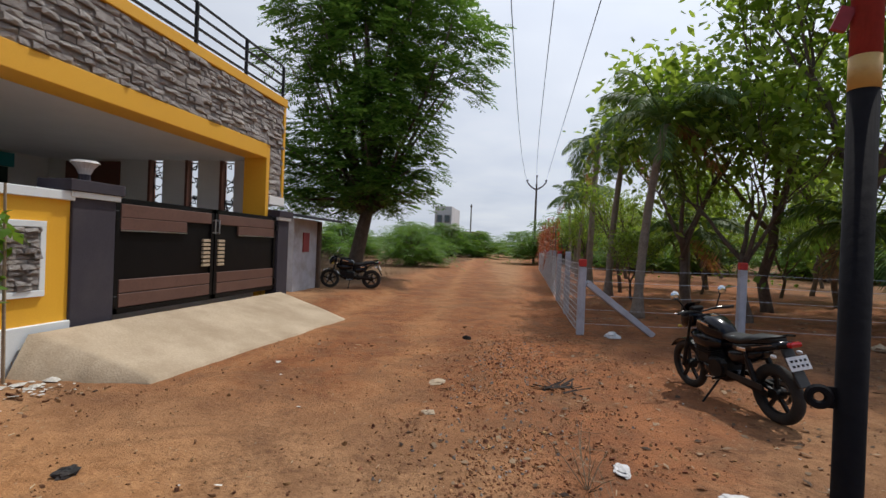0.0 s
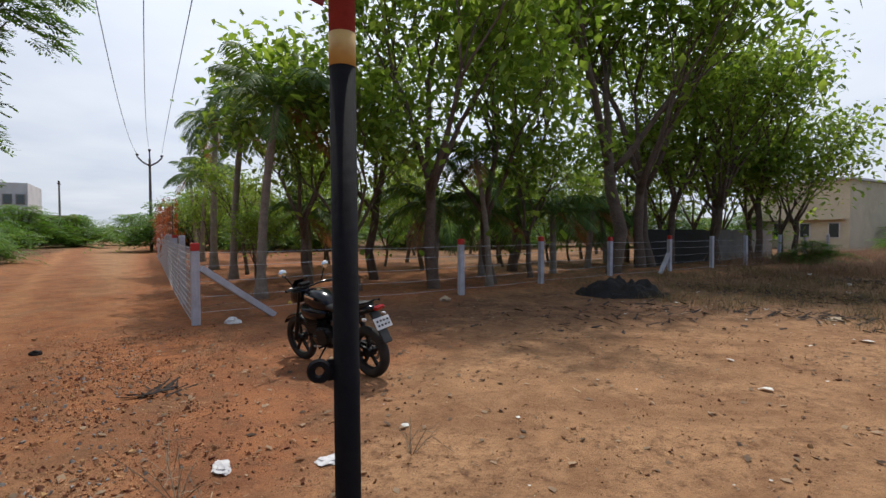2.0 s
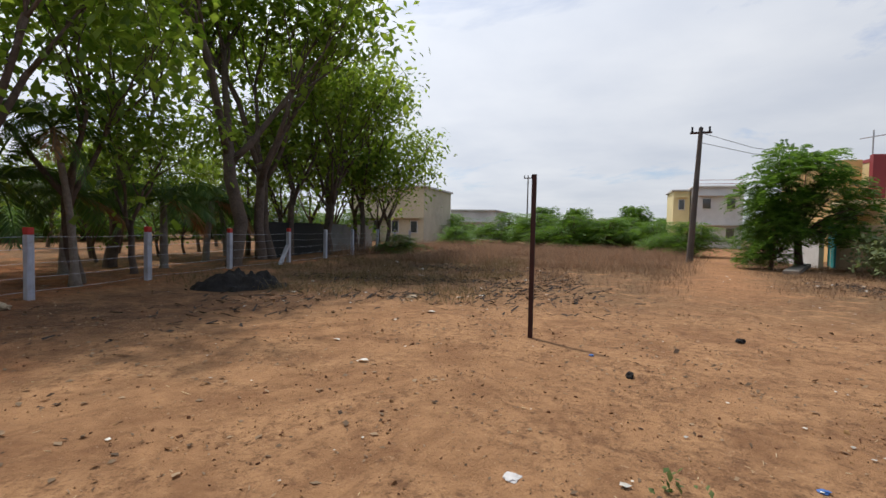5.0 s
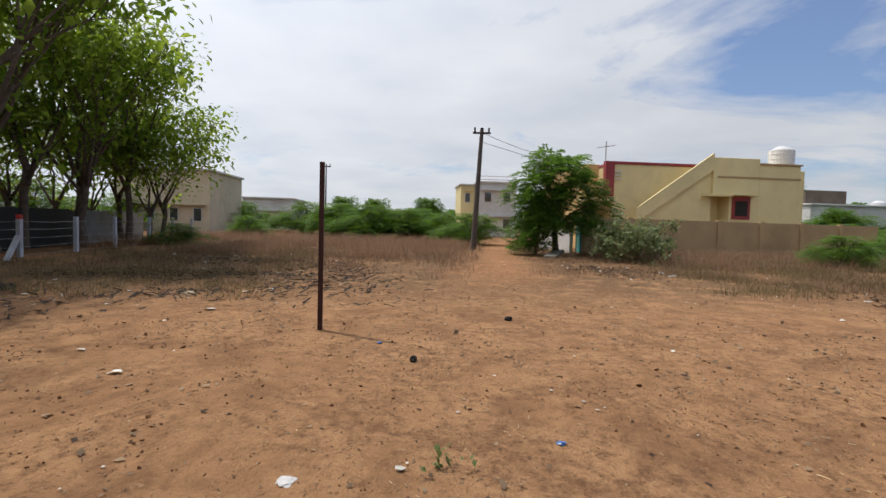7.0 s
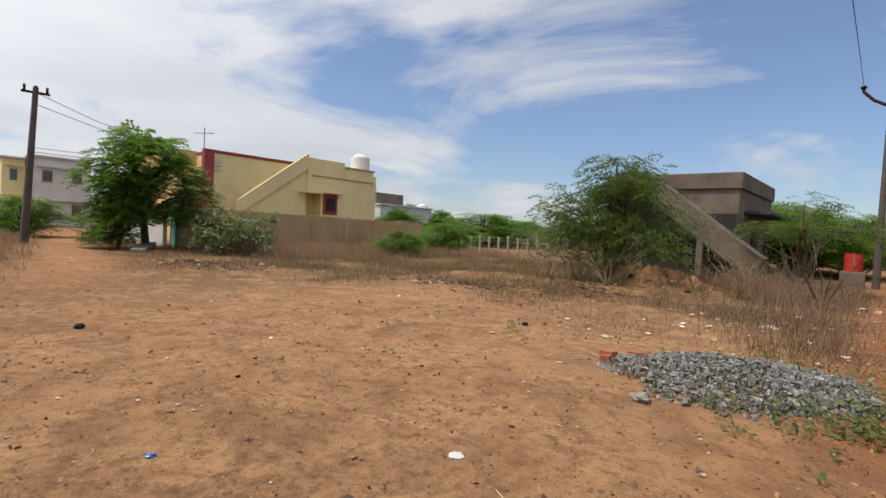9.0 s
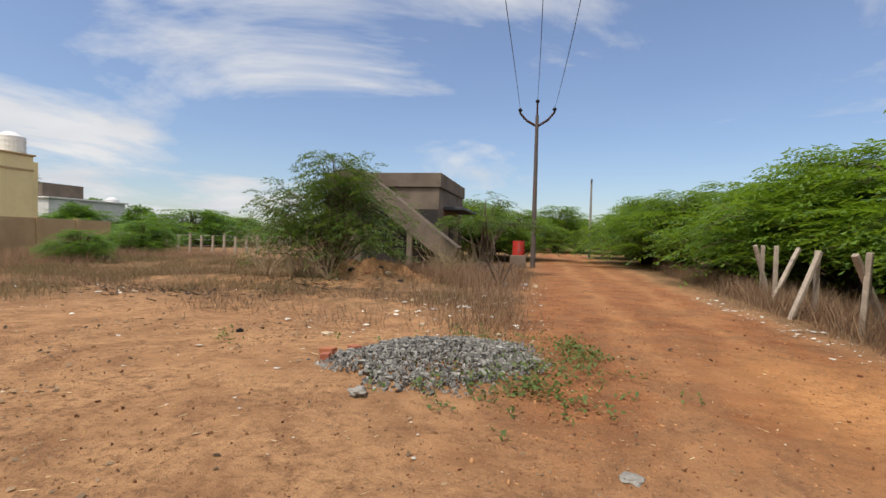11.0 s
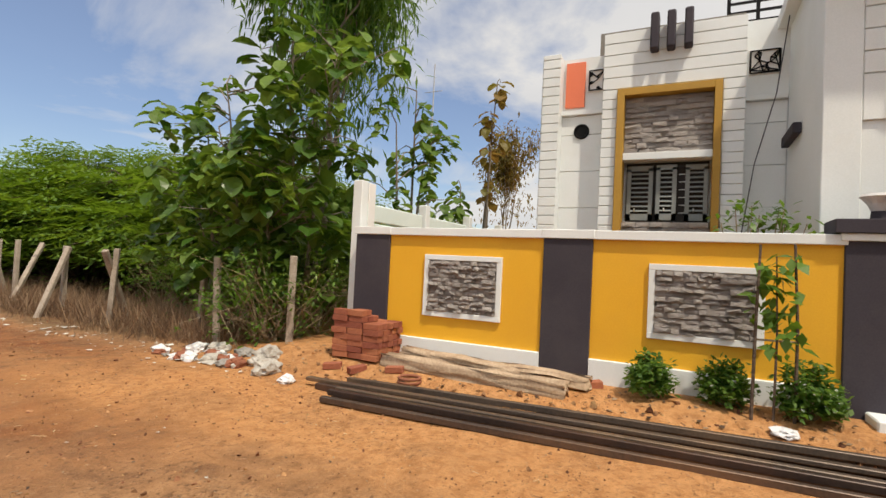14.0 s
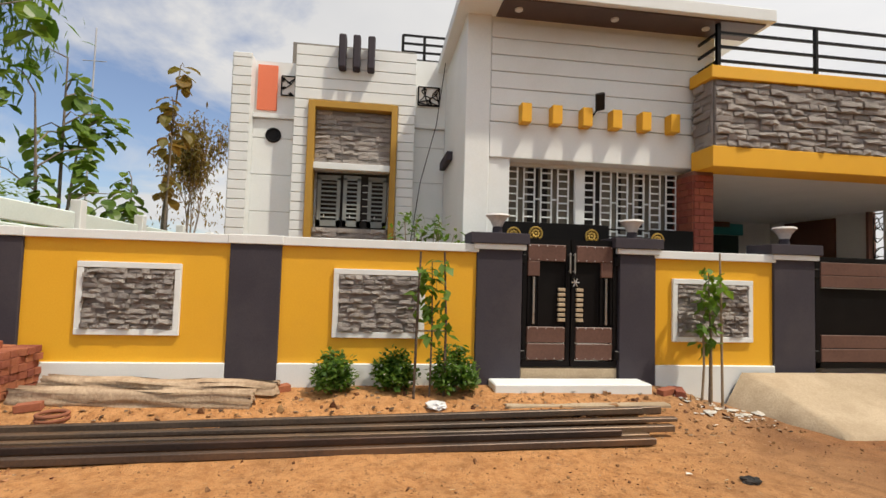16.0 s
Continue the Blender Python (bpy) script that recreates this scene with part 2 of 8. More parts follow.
    lane = mth("MULTIPLY", rng(mth("ADD", lane, mth("MULTIPLY", wob, 1.3)), 0.2, 2.4, 1.0, 0.0), rng(x, 9.0, 16.0))
    col = mixc(mth("MULTIPLY", lane, 0.75), col, mixc(rng(n_fine, 0.4, 0.6), (0.46, 0.245, 0.125), (0.33, 0.165, 0.082)))
    # dark trampled litter, crumbs and pale grit
    zone = rng(mth("ADD", mth("MULTIPLY", n_big, 0.6), mth("MULTIPLY", n_soft, 0.4)), 0.40, 0.56, 0.22, 1.0)
    calm = mth("MULTIPLY", zone, mth("SUBTRACT", 1.0, mth("MULTIPLY", house, 0.75)))
    stain = noise_tex(0.75, 12, 0.72, 1.6)
    col = mixc(mth("MULTIPLY", rng(stain, 0.47, 0.62, 0.0, 0.70), mth("SUBTRACT", 1.0, mth("MULTIPLY", house, 0.6))), col, mixc(rng(n_fine, 0.4, 0.6), (0.275, 0.150, 0.080), (0.185, 0.098, 0.054)))
    blot = noise_tex(3.3, 12, 0.80, 1.2)
    col = mixc(mth("MULTIPLY", rng(blot, 0.49, 0.64, 0.0, 0.75), calm), col, (0.180, 0.096, 0.054))
    col = mixc(mth("MULTIPLY", rng(n_fine, 0.52, 0.68, 0.0, 0.6), calm), col, (0.115, 0.066, 0.042))
    col = mixc(mth("MULTIPLY", rng(n_crumb, 0.56, 0.66, 0.0, 0.7), rng(n_soft, 0.38, 0.60, 0.15, 1.0)), col, (0.110, 0.063, 0.041))
    col = mixc(rng(noise_tex(15, 6, 0.7), 0.61, 0.68, 0.0, 0.5), col, (0.49, 0.345, 0.22))
    col = mixc(rng(n_grit, 0.60, 0.67, 0.0, 0.4), col, (0.54, 0.36, 0.215))
    col = mixc(rng(n_grit, 0.31, 0.39, 0.45, 0.0), col, (0.11, 0.058, 0.032))
    col = mixc(rng(noise_tex(130, 4, 0.7), 0.36, 0.44, 0.3, 0.0), col, (0.14, 0.075, 0.042))
    warm = n.new("ShaderNodeMix")
    warm.data_type, warm.blend_type = "RGBA", "MULTIPLY"
    warm.inputs["Factor"].default_value = 1.0
    warm.inputs["B"].default_value = (1.05, 0.995, 0.93, 1)
    l.new(col, warm.inputs["A"])
    l.new(warm.outputs["Result"], b.inputs["Base Color"])
    b.inputs["Roughness"].default_value = 0.95
    b.inputs["Specular IOR Level"].default_value = 0.12
    hgt = mth("ADD", mth("ADD", mth("MULTIPLY", n_fine, 0.7), mth("MULTIPLY", n_crumb, 0.5)), mth("MULTIPLY", n_grit, 0.3))
    bp = n.new("ShaderNodeBump")
    bp.inputs["Strength"].default_value, bp.inputs["Distance"].default_value = 0.9, 0.05
    l.new(hgt, bp.inputs["Height"])
    l.new(bp.outputs[0], b.inputs["Normal"])
    return m


M_EARTH = ground_mat()
M_WHITE = surface("white_paint", (0.775, 0.80, 0.795), (0.71, 0.742, 0.735), 0.7, 1.2, 60, 0.05, dirt=(0.60, 0.59, 0.55), dirt_amount=0.35)
M_YELLOW = surface("yellow_paint", (0.80, 0.425, 0.030), (0.75, 0.375, 0.022), 0.6, 1.0, 60, 0.05, dirt=(0.64, 0.32, 0.04), dirt_amount=0.4)
M_CHARCOAL = surface("charcoal_paint", (0.060, 0.053, 0.064), (0.048, 0.042, 0.051), 0.75, 2.0, 60, 0.06, dirt=(0.10, 0.085, 0.085), dirt_amount=0.4, spec=0.12)
M_CORAL = surface("coral_paint", (0.78, 0.20, 0.10), (0.72, 0.18, 0.09), 0.6, 2.0, 60, 0.04)
M_STONE = surface("cladding_stone", (0.47, 0.42, 0.385), (0.27, 0.238, 0.218), 0.8, 14, 55, 1.0, vary=0.24)
M_GROUT = surface("grey_grout", (0.20, 0.182, 0.168), (0.14, 0.126, 0.116), 0.9, 5, 50, 0.2)
M_BRICKJOINT = surface("reddish_joint", (0.24, 0.115, 0.085), (0.18, 0.085, 0.062), 0.9, 5, 50, 0.2)
M_BRICK = surface("fired_brick", (0.40, 0.135, 0.07), (0.27, 0.085, 0.05), 0.9, 9, 60, 0.5, vary=0.3)
M_CLADBRICK = surface("brick_tile", (0.31, 0.085, 0.052), (0.21, 0.056, 0.036), 0.7, 9, 60, 0.3, vary=0.2, spec=0.2)
M_BLACK = surface("black_gloss_metal", (0.005, 0.0045, 0.005), (0.009, 0.008, 0.008), 0.40, 4, 60, 0.04, spec=0.15)
M_GATEWOOD = surface("brown_gate_panel", (0.150, 0.080, 0.062), (0.110, 0.058, 0.046), 0.42, 3, 30, 0.05, spec=0.3)
M_STEEL = surface("brushed_steel", (0.62, 0.60, 0.58), (0.5, 0.48, 0.46), 0.3, 6, 60, 0.05, metal=0.9)
M_GOLD = surface("gold_metal", (0.62, 0.42, 0.12), (0.5, 0.32, 0.08), 0.4, 6, 60, 0.05, metal=0.7)
M_PIPE = surface("oiled_steel_section", (0.055, 0.040, 0.034), (0.105, 0.072, 0.056), 0.45, 1.5, 40, 0.15, metal=0.4, vary=0.45, dirt=(0.19, 0.105, 0.062), dirt_amount=0.8)
M_RAMP = surface("cream_concrete", (0.52, 0.41, 0.285), (0.38, 0.29, 0.19), 0.92, 2.2, 50, 0.4, dirt=(0.30, 0.215, 0.135), dirt_amount=0.75)
M_CONC = surface("grey_concrete", (0.30, 0.28, 0.25), (0.20, 0.185, 0.165), 0.92, 1.5, 45, 0.4, dirt=(0.12, 0.10, 0.085), dirt_amount=0.7)
M_GRANITE = surface("rough_stone_beam", (0.56, 0.42, 0.29), (0.36, 0.25, 0.165), 0.92, 4, 35, 0.9, dirt=(0.24, 0.15, 0.09), dirt_amount=0.6)
M_POSTPAINT = surface("whitewashed_stone", (0.52, 0.53, 0.58), (0.40, 0.41, 0.46), 0.9, 5, 45, 0.5, dirt=(0.28, 0.24, 0.21), dirt_amount=0.7)
M_REDPAINT = surface("red_paint", (0.50, 0.035, 0.025), (0.40, 0.03, 0.022), 0.6, 6, 50, 0.1)
M_WIRE = surface("galvanised_wire", (0.50, 0.50, 0.52), (0.38, 0.38, 0.40), 0.5, 6, 60, 0, metal=0.3)
M_CABLE = surface("dark_cable", (0.06, 0.06, 0.07), (0.045, 0.045, 0.05), 0.6, 6, 60, 0)
M_RUBBER = surface("tyre_rubber", (0.018, 0.017, 0.016), (0.03, 0.027, 0.025), 0.85, 8, 60, 0.3, dirt=(0.10, 0.07, 0.05), dirt_amount=0.4)
M_BIKE = surface("black_bike_paint", (0.004, 0.004, 0.006), (0.007, 0.007, 0.010), 0.16, 3, 50, 0.0, spec=0.35)
M_SEAT = surface("black_vinyl", (0.016, 0.016, 0.016), (0.025, 0.025, 0.025), 0.5, 8, 60, 0.1)
M_ENGINE = surface("dark_cast_alloy", (0.025, 0.025, 0.026), (0.014, 0.014, 0.014), 0.55, 8, 60, 0.2, metal=0.6)
M_CHROME = surface("chrome", (0.75, 0.75, 0.75), (0.7, 0.7, 0.7), 0.12, 3, 50, 0.0, metal=1.0)
M_PLASTICW = surface("white_plastic", (0.72, 0.72, 0.73), (0.60, 0.60, 0.60), 0.5, 5, 40, 0.3)
M_PLASTICB = surface("blue_plastic", (0.05, 0.16, 0.45), (0.04, 0.12, 0.36), 0.45, 5, 40, 0.3)
M_PLASTICY = surface("yellow_plastic", (0.62, 0.46, 0.06), (0.5, 0.36, 0.05), 0.5, 5, 40, 0.3)
M_REDLAMP = surface("red_lens", (0.35, 0.01, 0.01), (0.3, 0.01, 0.01), 0.2, 5, 40, 0)
M_BARK = surface("tree_bark", (0.16, 0.115, 0.085), (0.085, 0.06, 0.045), 0.95, 6, 30, 0.9, dist=0.03)
M_PALEBARK = surface("pale_bark", (0.30, 0.25, 0.20), (0.18, 0.145, 0.11), 0.95, 7, 30, 0.8, dist=0.02)
M_TWIG = surface("dry_twig", (0.34, 0.26, 0.17), (0.22, 0.16, 0.10), 0.95, 6, 40, 0.4)
M_LEAF = leaf_mat("orchard_leaf", (0.085, 0.160, 0.025), (0.225, 0.315, 0.063), 0.60)
M_NEEM = leaf_mat("neem_leaf", (0.042, 0.108, 0.020), (0.130, 0.235, 0.048), 0.52)
M_FRESH = leaf_mat("fresh_green_leaf", (0.075, 0.165, 0.022), (0.120, 0.220, 0.040), 0.4)
M_THORN = leaf_mat("feathery_leaf", (0.065, 0.135, 0.018), (0.150, 0.245, 0.040), 0.42)
M_TEAK = leaf_mat("broad_leaf", (0.038, 0.100, 0.014), (0.180, 0.275, 0.058), 0.40, 0.34)
M_BROWNLEAF = leaf_mat("browning_leaf", (0.20, 0.13, 0.035), (0.15, 0.14, 0.035), 0.4)
M_PALM = leaf_mat("palm_leaf", (0.048, 0.105, 0.020), (0.100, 0.160, 0.035), 0.28, 0.55)
M_DRYPALM = leaf_mat("dry_frond", (0.30, 0.17, 0.07), (0.22, 0.11, 0.045), 0.3)
M_STRAW = leaf_mat("dry_grass", (0.225, 0.150, 0.085), (0.115, 0.075, 0.046), 0.25, 0.8)
M_RUSTLEAF = leaf_mat("rust_leaf", (0.30, 0.10, 0.03), (0.22, 0.09, 0.03), 0.3)
M_FLOWER = leaf_mat("white_petal", (0.75, 0.75, 0.72), (0.65, 0.65, 0.62), 0.3)
# near-black that stands for shade in rooms, gaps and hollow ends
M_DARK = surface("interior_shade", (0.02, 0.017, 0.015), (0.03, 0.025, 0.022), 0.8, 3, 40, 0)
M_BROWNWALL = surface("brown_paint", (0.20, 0.085, 0.06), (0.17, 0.072, 0.05), 0.6, 2, 60, 0.05)
M_GREYWALL = surface("grey_white_plaster", (0.80, 0.78, 0.75), (0.74, 0.72, 0.69), 0.8, 2, 50, 0.06)
M_SOFFIT = surface("dark_wood_soffit", (0.10, 0.06, 0.05), (0.07, 0.045, 0.04), 0.5, 5, 40, 0.1)
M_TEALPAINT = surface("teal_paint", (0.04, 0.33, 0.33), (0.03, 0.27, 0.28), 0.5, 3, 50, 0.05)
M_GREYSHUT = surface("grey_shutter", (0.25, 0.265, 0.255), (0.19, 0.205, 0.195), 0.5, 4, 50, 0.08)
M_CREAM = surface("cream_render", (0.78, 0.66, 0.36), (0.70, 0.58, 0.31), 0.85, 0.8, 30, 0.1, dirt=(0.45, 0.38, 0.24), dirt_amount=0.4)
M_TANWALL = surface("tan_render", (0.46, 0.33, 0.18), (0.36, 0.25, 0.14), 0.9, 0.7, 25, 0.2, dirt=(0.24, 0.16, 0.09), dirt_amount=0.6)
M_MAROON = surface("maroon_paint", (0.30, 0.045, 0.05), (0.25, 0.04, 0.045), 0.6, 2, 40, 0.05)
M_FARWHITE = surface("weathered_white", (0.66, 0.64, 0.62), (0.52, 0.50, 0.49), 0.85, 0.6, 20, 0.1, dirt=(0.30, 0.28, 0.26), dirt_amount=0.6)
M_GLASS = surface("window_glass", (0.03, 0.035, 0.04), (0.04, 0.045, 0.05), 0.08, 3, 40, 0, spec=0.8)
M_ASH = surface("charred_heap", (0.012, 0.011, 0.011), (0.025, 0.022, 0.02), 0.95, 6, 40, 0.8, dist=0.03)
M_GRAVEL = surface("crushed_grey_stone", (0.27, 0.258, 0.24), (0.125, 0.118, 0.108), 0.9, 8, 50, 0.5, island=0.6)
M_LITTER = leaf_mat("dead_leaf", (0.045, 0.027, 0.018), (0.38, 0.265, 0.160), 0.15, 0.9)
M_ROADSTONE = surface("reddish_roadstone", (0.44, 0.225, 0.120), (0.23, 0.100, 0.052), 0.97, 8, 50, 0.3, island=0.5, spec=0.05)
M_STICK = surface("bleached_straw_bit", (0.66, 0.52, 0.33), (0.46, 0.33, 0.19), 0.9, 9, 60, 0.1, island=0.35)
M_OLDCONC = surface("stained_bare_concrete", (0.205, 0.160, 0.125), (0.105, 0.080, 0.062), 0.95, 0.8, 30, 0.4, dirt=(0.045, 0.036, 0.030), dirt_amount=0.8)
M_OLDPOST = surface("lichened_stone_post", (0.44, 0.37, 0.30), (0.27, 0.22, 0.175), 0.95, 5, 40, 0.7, dirt=(0.16, 0.12, 0.09), dirt_amount=0.7)
M_MINT = surface("mint_paint", (0.68, 0.76, 0.72), (0.60, 0.68, 0.64), 0.8, 2, 40, 0.08)
M_WEED = leaf_mat("drying_weed", (0.085, 0.075, 0.032), (0.21, 0.155, 0.075), 0.25, 0.8)
M_PEBBLE = surface("earthy_clod", (0.34, 0.185, 0.095), (0.14, 0.068, 0.036), 0.97, 8, 50, 0.5, island=0.55, spec=0.05)
M_RUST = surface("rusted_angle_iron", (0.060, 0.022, 0.019), (0.032, 0.014, 0.013), 0.7, 5, 50, 0.3, metal=0.3)
M_POLESHAFT = surface("weathered_pole_steel", (0.115, 0.095, 0.085), (0.065, 0.053, 0.048), 0.8, 2, 40, 0.3, dirt=(0.16, 0.09, 0.06), dirt_amount=0.6)
M_CALOTROPIS = leaf_mat("grey_green_leaf", (0.110, 0.150, 0.060), (0.210, 0.250, 0.110), 0.3, 0.6)
M_GROUNDWEED = leaf_mat("trodden_weed_leaf", (0.055, 0.100, 0.020), (0.130, 0.170, 0.045), 0.3, 0.6)
M_BEIGE = surface("faded_beige_render", (0.64, 0.55, 0.40), (0.52, 0.44, 0.31), 0.9, 0.6, 25, 0.1, dirt=(0.30, 0.25, 0.18), dirt_amount=0.6)
M_TALLDRY = leaf_mat("tall_dead_grass", (0.330, 0.225, 0.135), (0.140, 0.092, 0.060), 0.35, 0.85)
M_DULLTHORN = leaf_mat("dull_feathery_leaf", (0.045, 0.090, 0.018), (0.105, 0.160, 0.036), 0.38)
M_TAUPE = surface("taupe_cloth", (0.26, 0.23, 0.185), (0.18, 0.16, 0.125), 0.9, 3, 40, 0.2)
M_SACK = surface("dirty_woven_sack", (0.50, 0.47, 0.42), (0.33, 0.30, 0.26), 0.85, 7, 60, 0.4, dirt=(0.22, 0.17, 0.12), dirt_amount=0.6)
M_SCRAP = surface("faded_litter_scrap", (0.72, 0.70, 0.64), (0.46, 0.41, 0.33), 0.8, 9, 60, 0.1, island=0.3)
M_DEBRIS = surface("charred_twig_debris", (0.055, 0.040, 0.032), (0.022, 0.017, 0.015), 0.95, 9, 60, 0.5, island=0.4)
M_POLEBLACK = surface("black_pole_enamel", (0.005, 0.005, 0.007), (0.008, 0.008, 0.011), 0.75, 4, 50, 0.15, dirt=(0.03, 0.025, 0.022), dirt_amount=0.4, spec=0.12)
M_POLEGOLD = surface("ochre_band", (0.52, 0.33, 0.10), (0.44, 0.27, 0.08), 0.5, 8, 50, 0.15)
M_POLERED = surface("worn_red_enamel", (0.30, 0.025, 0.03), (0.22, 0.02, 0.025), 0.5, 6, 50, 0.15)
M_ROOFSHEET = surface("dark_roof_sheet", (0.055, 0.06, 0.075), (0.04, 0.045, 0.055), 0.6, 3, 40, 0.1)
M_CLAY = surface("terracotta_pot", (0.30, 0.11, 0.06), (0.22, 0.08, 0.045), 0.85, 8, 50, 0.2)


# ---- building helpers ----
def thing(name, label, category, group="", kind=""):
    return tagged(new(name), label, category, group, kind)


def mesh_of(bm, name, material, smooth=False):
    me = bpy.data.meshes.new(name)
    bm.to_mesh(me)
    bm.free()
    me.materials.append(material)
    if smooth:
        me.polygons.foreach_set("use_smooth", [True] * len(me.polygons))
    return me


def part(name, bm, material, parent=None, label="", smooth=False):
    """Link a bmesh as one mesh object under a thing or a part."""
    ob = new(name, mesh_of(bm, name, material, smooth))
    ob.parent = parent
    if label:
        tagged(ob, label)
    return ob


def raw(name, verts, faces, material, parent=None, label="", smooth=False):
    me = bpy.data.meshes.new(name)
    me.from_pydata([tuple(v) for v in verts], [], [tuple(f) for f in faces])
    me.materials.append(material)
    if smooth:
        me.polygons.foreach_set("use_smooth", [True] * len(me.polygons))
    ob = new(name, me)
    ob.parent = parent
    if label:
        tagged(ob, label)
    return ob


def bx(bm, x0, x1, y0, y1, z0, z1, bevel=0.0):
    r = bmesh.ops.create_cube(bm, size=1.0, matrix=Matrix.Translation(((x0 + x1) / 2, (y0 + y1) / 2, (z0 + z1) / 2)) @ Matrix.Diagonal((abs(x1 - x0), abs(y1 - y0), abs(z1 - z0), 1)))
    if bevel:
        es = list({e for v in r["verts"] for e in v.link_edges})
        bmesh.ops.bevel(bm, geom=es, offset=bevel, segments=1, affect="EDGES", profile=0.5)
    return bm


def box(x0, x1, y0, y1, z0, z1, bevel=0.006):
    return bx(bmesh.new(), x0, x1, y0, y1, z0, z1, bevel)


def rod(bm, a, b, r0, r1=None, seg=8):
    """A tapered bar between two points."""
    a, b = Vector(a), Vector(b)
    d = b - a
    m = Matrix.Translation((a + b) / 2) @ d.to_track_quat("Z", "Y").to_matrix().to_4x4()
    bmesh.ops.create_cone(bm, cap_ends=True, segments=seg, radius1=r0, radius2=r0 if r1 is None else r1, depth=d.length, matrix=m)
    return bm


def bar(bm, a, b, w, h):
    """A square bar between two points."""
    a, b = Vector(a), Vector(b)
    d = b - a
    m = Matrix.Translation((a + b) / 2) @ d.to_track_quat("X", "Z").to_matrix().to_4x4() @ Matrix.Diagonal((d.length, w, h, 1))
    bmesh.ops.create_cube(bm, size=1.0, matrix=m)
    return bm


def ball(bm, c, rx, ry, rz, seg=14, rings=8):
    bmesh.ops.create_uvsphere(bm, u_segments=seg, v_segments=rings, radius=1.0, matrix=Matrix.Translation(c) @ Matrix.Diagonal((rx, ry, rz, 1)))
    return bm


def ring(bm, c, axis, R, r, seg=28, sides=10, squash=1.0):
    """A torus round c."""
    q = Vector(axis).to_track_quat("Z", "Y").to_matrix()
    vs = []
    for i in range(seg):
        a = 2 * math.pi * i / seg
        for j in range(sides):
            b = 2 * math.pi * j / sides
            v = q @ Vector(((R + r * math.cos(b)) * math.cos(a), (R + r * math.cos(b)) * math.sin(a), r * squash * math.sin(b)))
            vs.append(bm.verts.new(v + Vector(c)))
    for i in range(seg):
        for j in range(sides):
            bm.faces.new((vs[i * sides + j], vs[(i + 1) % seg * sides + j], vs[(i + 1) % seg * sides + (j + 1) % sides], vs[i * sides + (j + 1) % sides]))
    return bm


class Heap:
    """Collects vertices and faces for one joined mesh."""

    def __init__(self):
        self.v, self.f = [], []

    def add(self, vs, fs):
        o = len(self.v)
        self.v.extend(vs)
        self.f.extend([tuple(i + o for i in f) for f in fs])

    def tube(self, pts, radii, sides=6):
        pts = [Vector(p) for p in pts]
        vs, fs = [], []
        for k, p in enumerate(pts):
            d = (pts[min(k + 1, len(pts) - 1)] - pts[max(k - 1, 0)])
            d = d.normalized() if d.length > 1e-6 else Vector((0, 0, 1))
            u = d.cross(Vector((0.3, 0.9, 0.2))).normalized()
            w = d.cross(u)
            for j in range(sides):
                a = 2 * math.pi * j / sides
                vs.append(p + (u * math.cos(a) + w * math.sin(a)) * radii[k])
        for k in range(len(pts) - 1):
            for j in range(sides):
                fs.append((k * sides + j, k * sides + (j + 1) % sides, (k + 1) * sides + (j + 1) % sides, (k + 1) * sides + j))
        fs.append(tuple(range(sides))[::-1])
        fs.append(tuple((len(pts) - 1) * sides + j for j in range(sides)))
        self.add(vs, fs)

    def out(self, name, material, parent=None, label="", smooth=False):
        return raw(name, self.v, self.f, material, parent, label, smooth)


def leaves(h, rng, centres, spread, count, length, width, droop=0.3):
    """Scatter bent diamond leaves round each centre."""
    for c in centres:
        off = np.clip(rng.normal(0, 1, (count, 3)), -1.35, 1.35) * np.array(spread)
        ang = rng.uniform(0, 2 * math.pi, count)
        tilt = rng.normal(-droop, 0.5, count)
        size = rng.uniform(0.6, 1.25, count)
        for k in range(count):
            p = np.array(c) + off[k]
            ca, sa = math.cos(ang[k]), math.sin(ang[k])
            L, W = length * size[k], width * size[k]
            d = np.array((ca * math.cos(tilt[k]), sa * math.cos(tilt[k]), math.sin(tilt[k])))
            s = np.array((-sa, ca, rng.uniform(-0.6, 0.6)))
            mid = p + d * L * 0.5 + np.array((0, 0, 0.08 * L))
            h.add([p, mid + s * W * 0.5, p + d * L, mid - s * W * 0.5], [(0, 1, 3), (1, 2, 3)])


def rock_mesh(rng, r, flat=0.6):
    """A rough angular stone: the hull of a few points on a squashed ball."""
    bm = bmesh.new()
    for k in range(9):
        a, c = rng.uniform(0, 2 * math.pi), rng.uniform(-1, 1)
        q = math.sqrt(1 - c * c)
        bm.verts.new(Vector((q * math.cos(a), q * math.sin(a) * 0.75, c * flat)) * r * rng.uniform(0.75, 1.15))
    bmesh.ops.convex_hull(bm, input=bm.verts)
    bmesh.ops.delete(bm, geom=[v for v in bm.verts if not v.link_faces], context="VERTS")
    bm.verts.index_update()
    vs = [v.co.copy() for v in bm.verts]
    fs = [[v.index for v in f.verts] for f in bm.faces]
    bm.free()
    return vs, fs


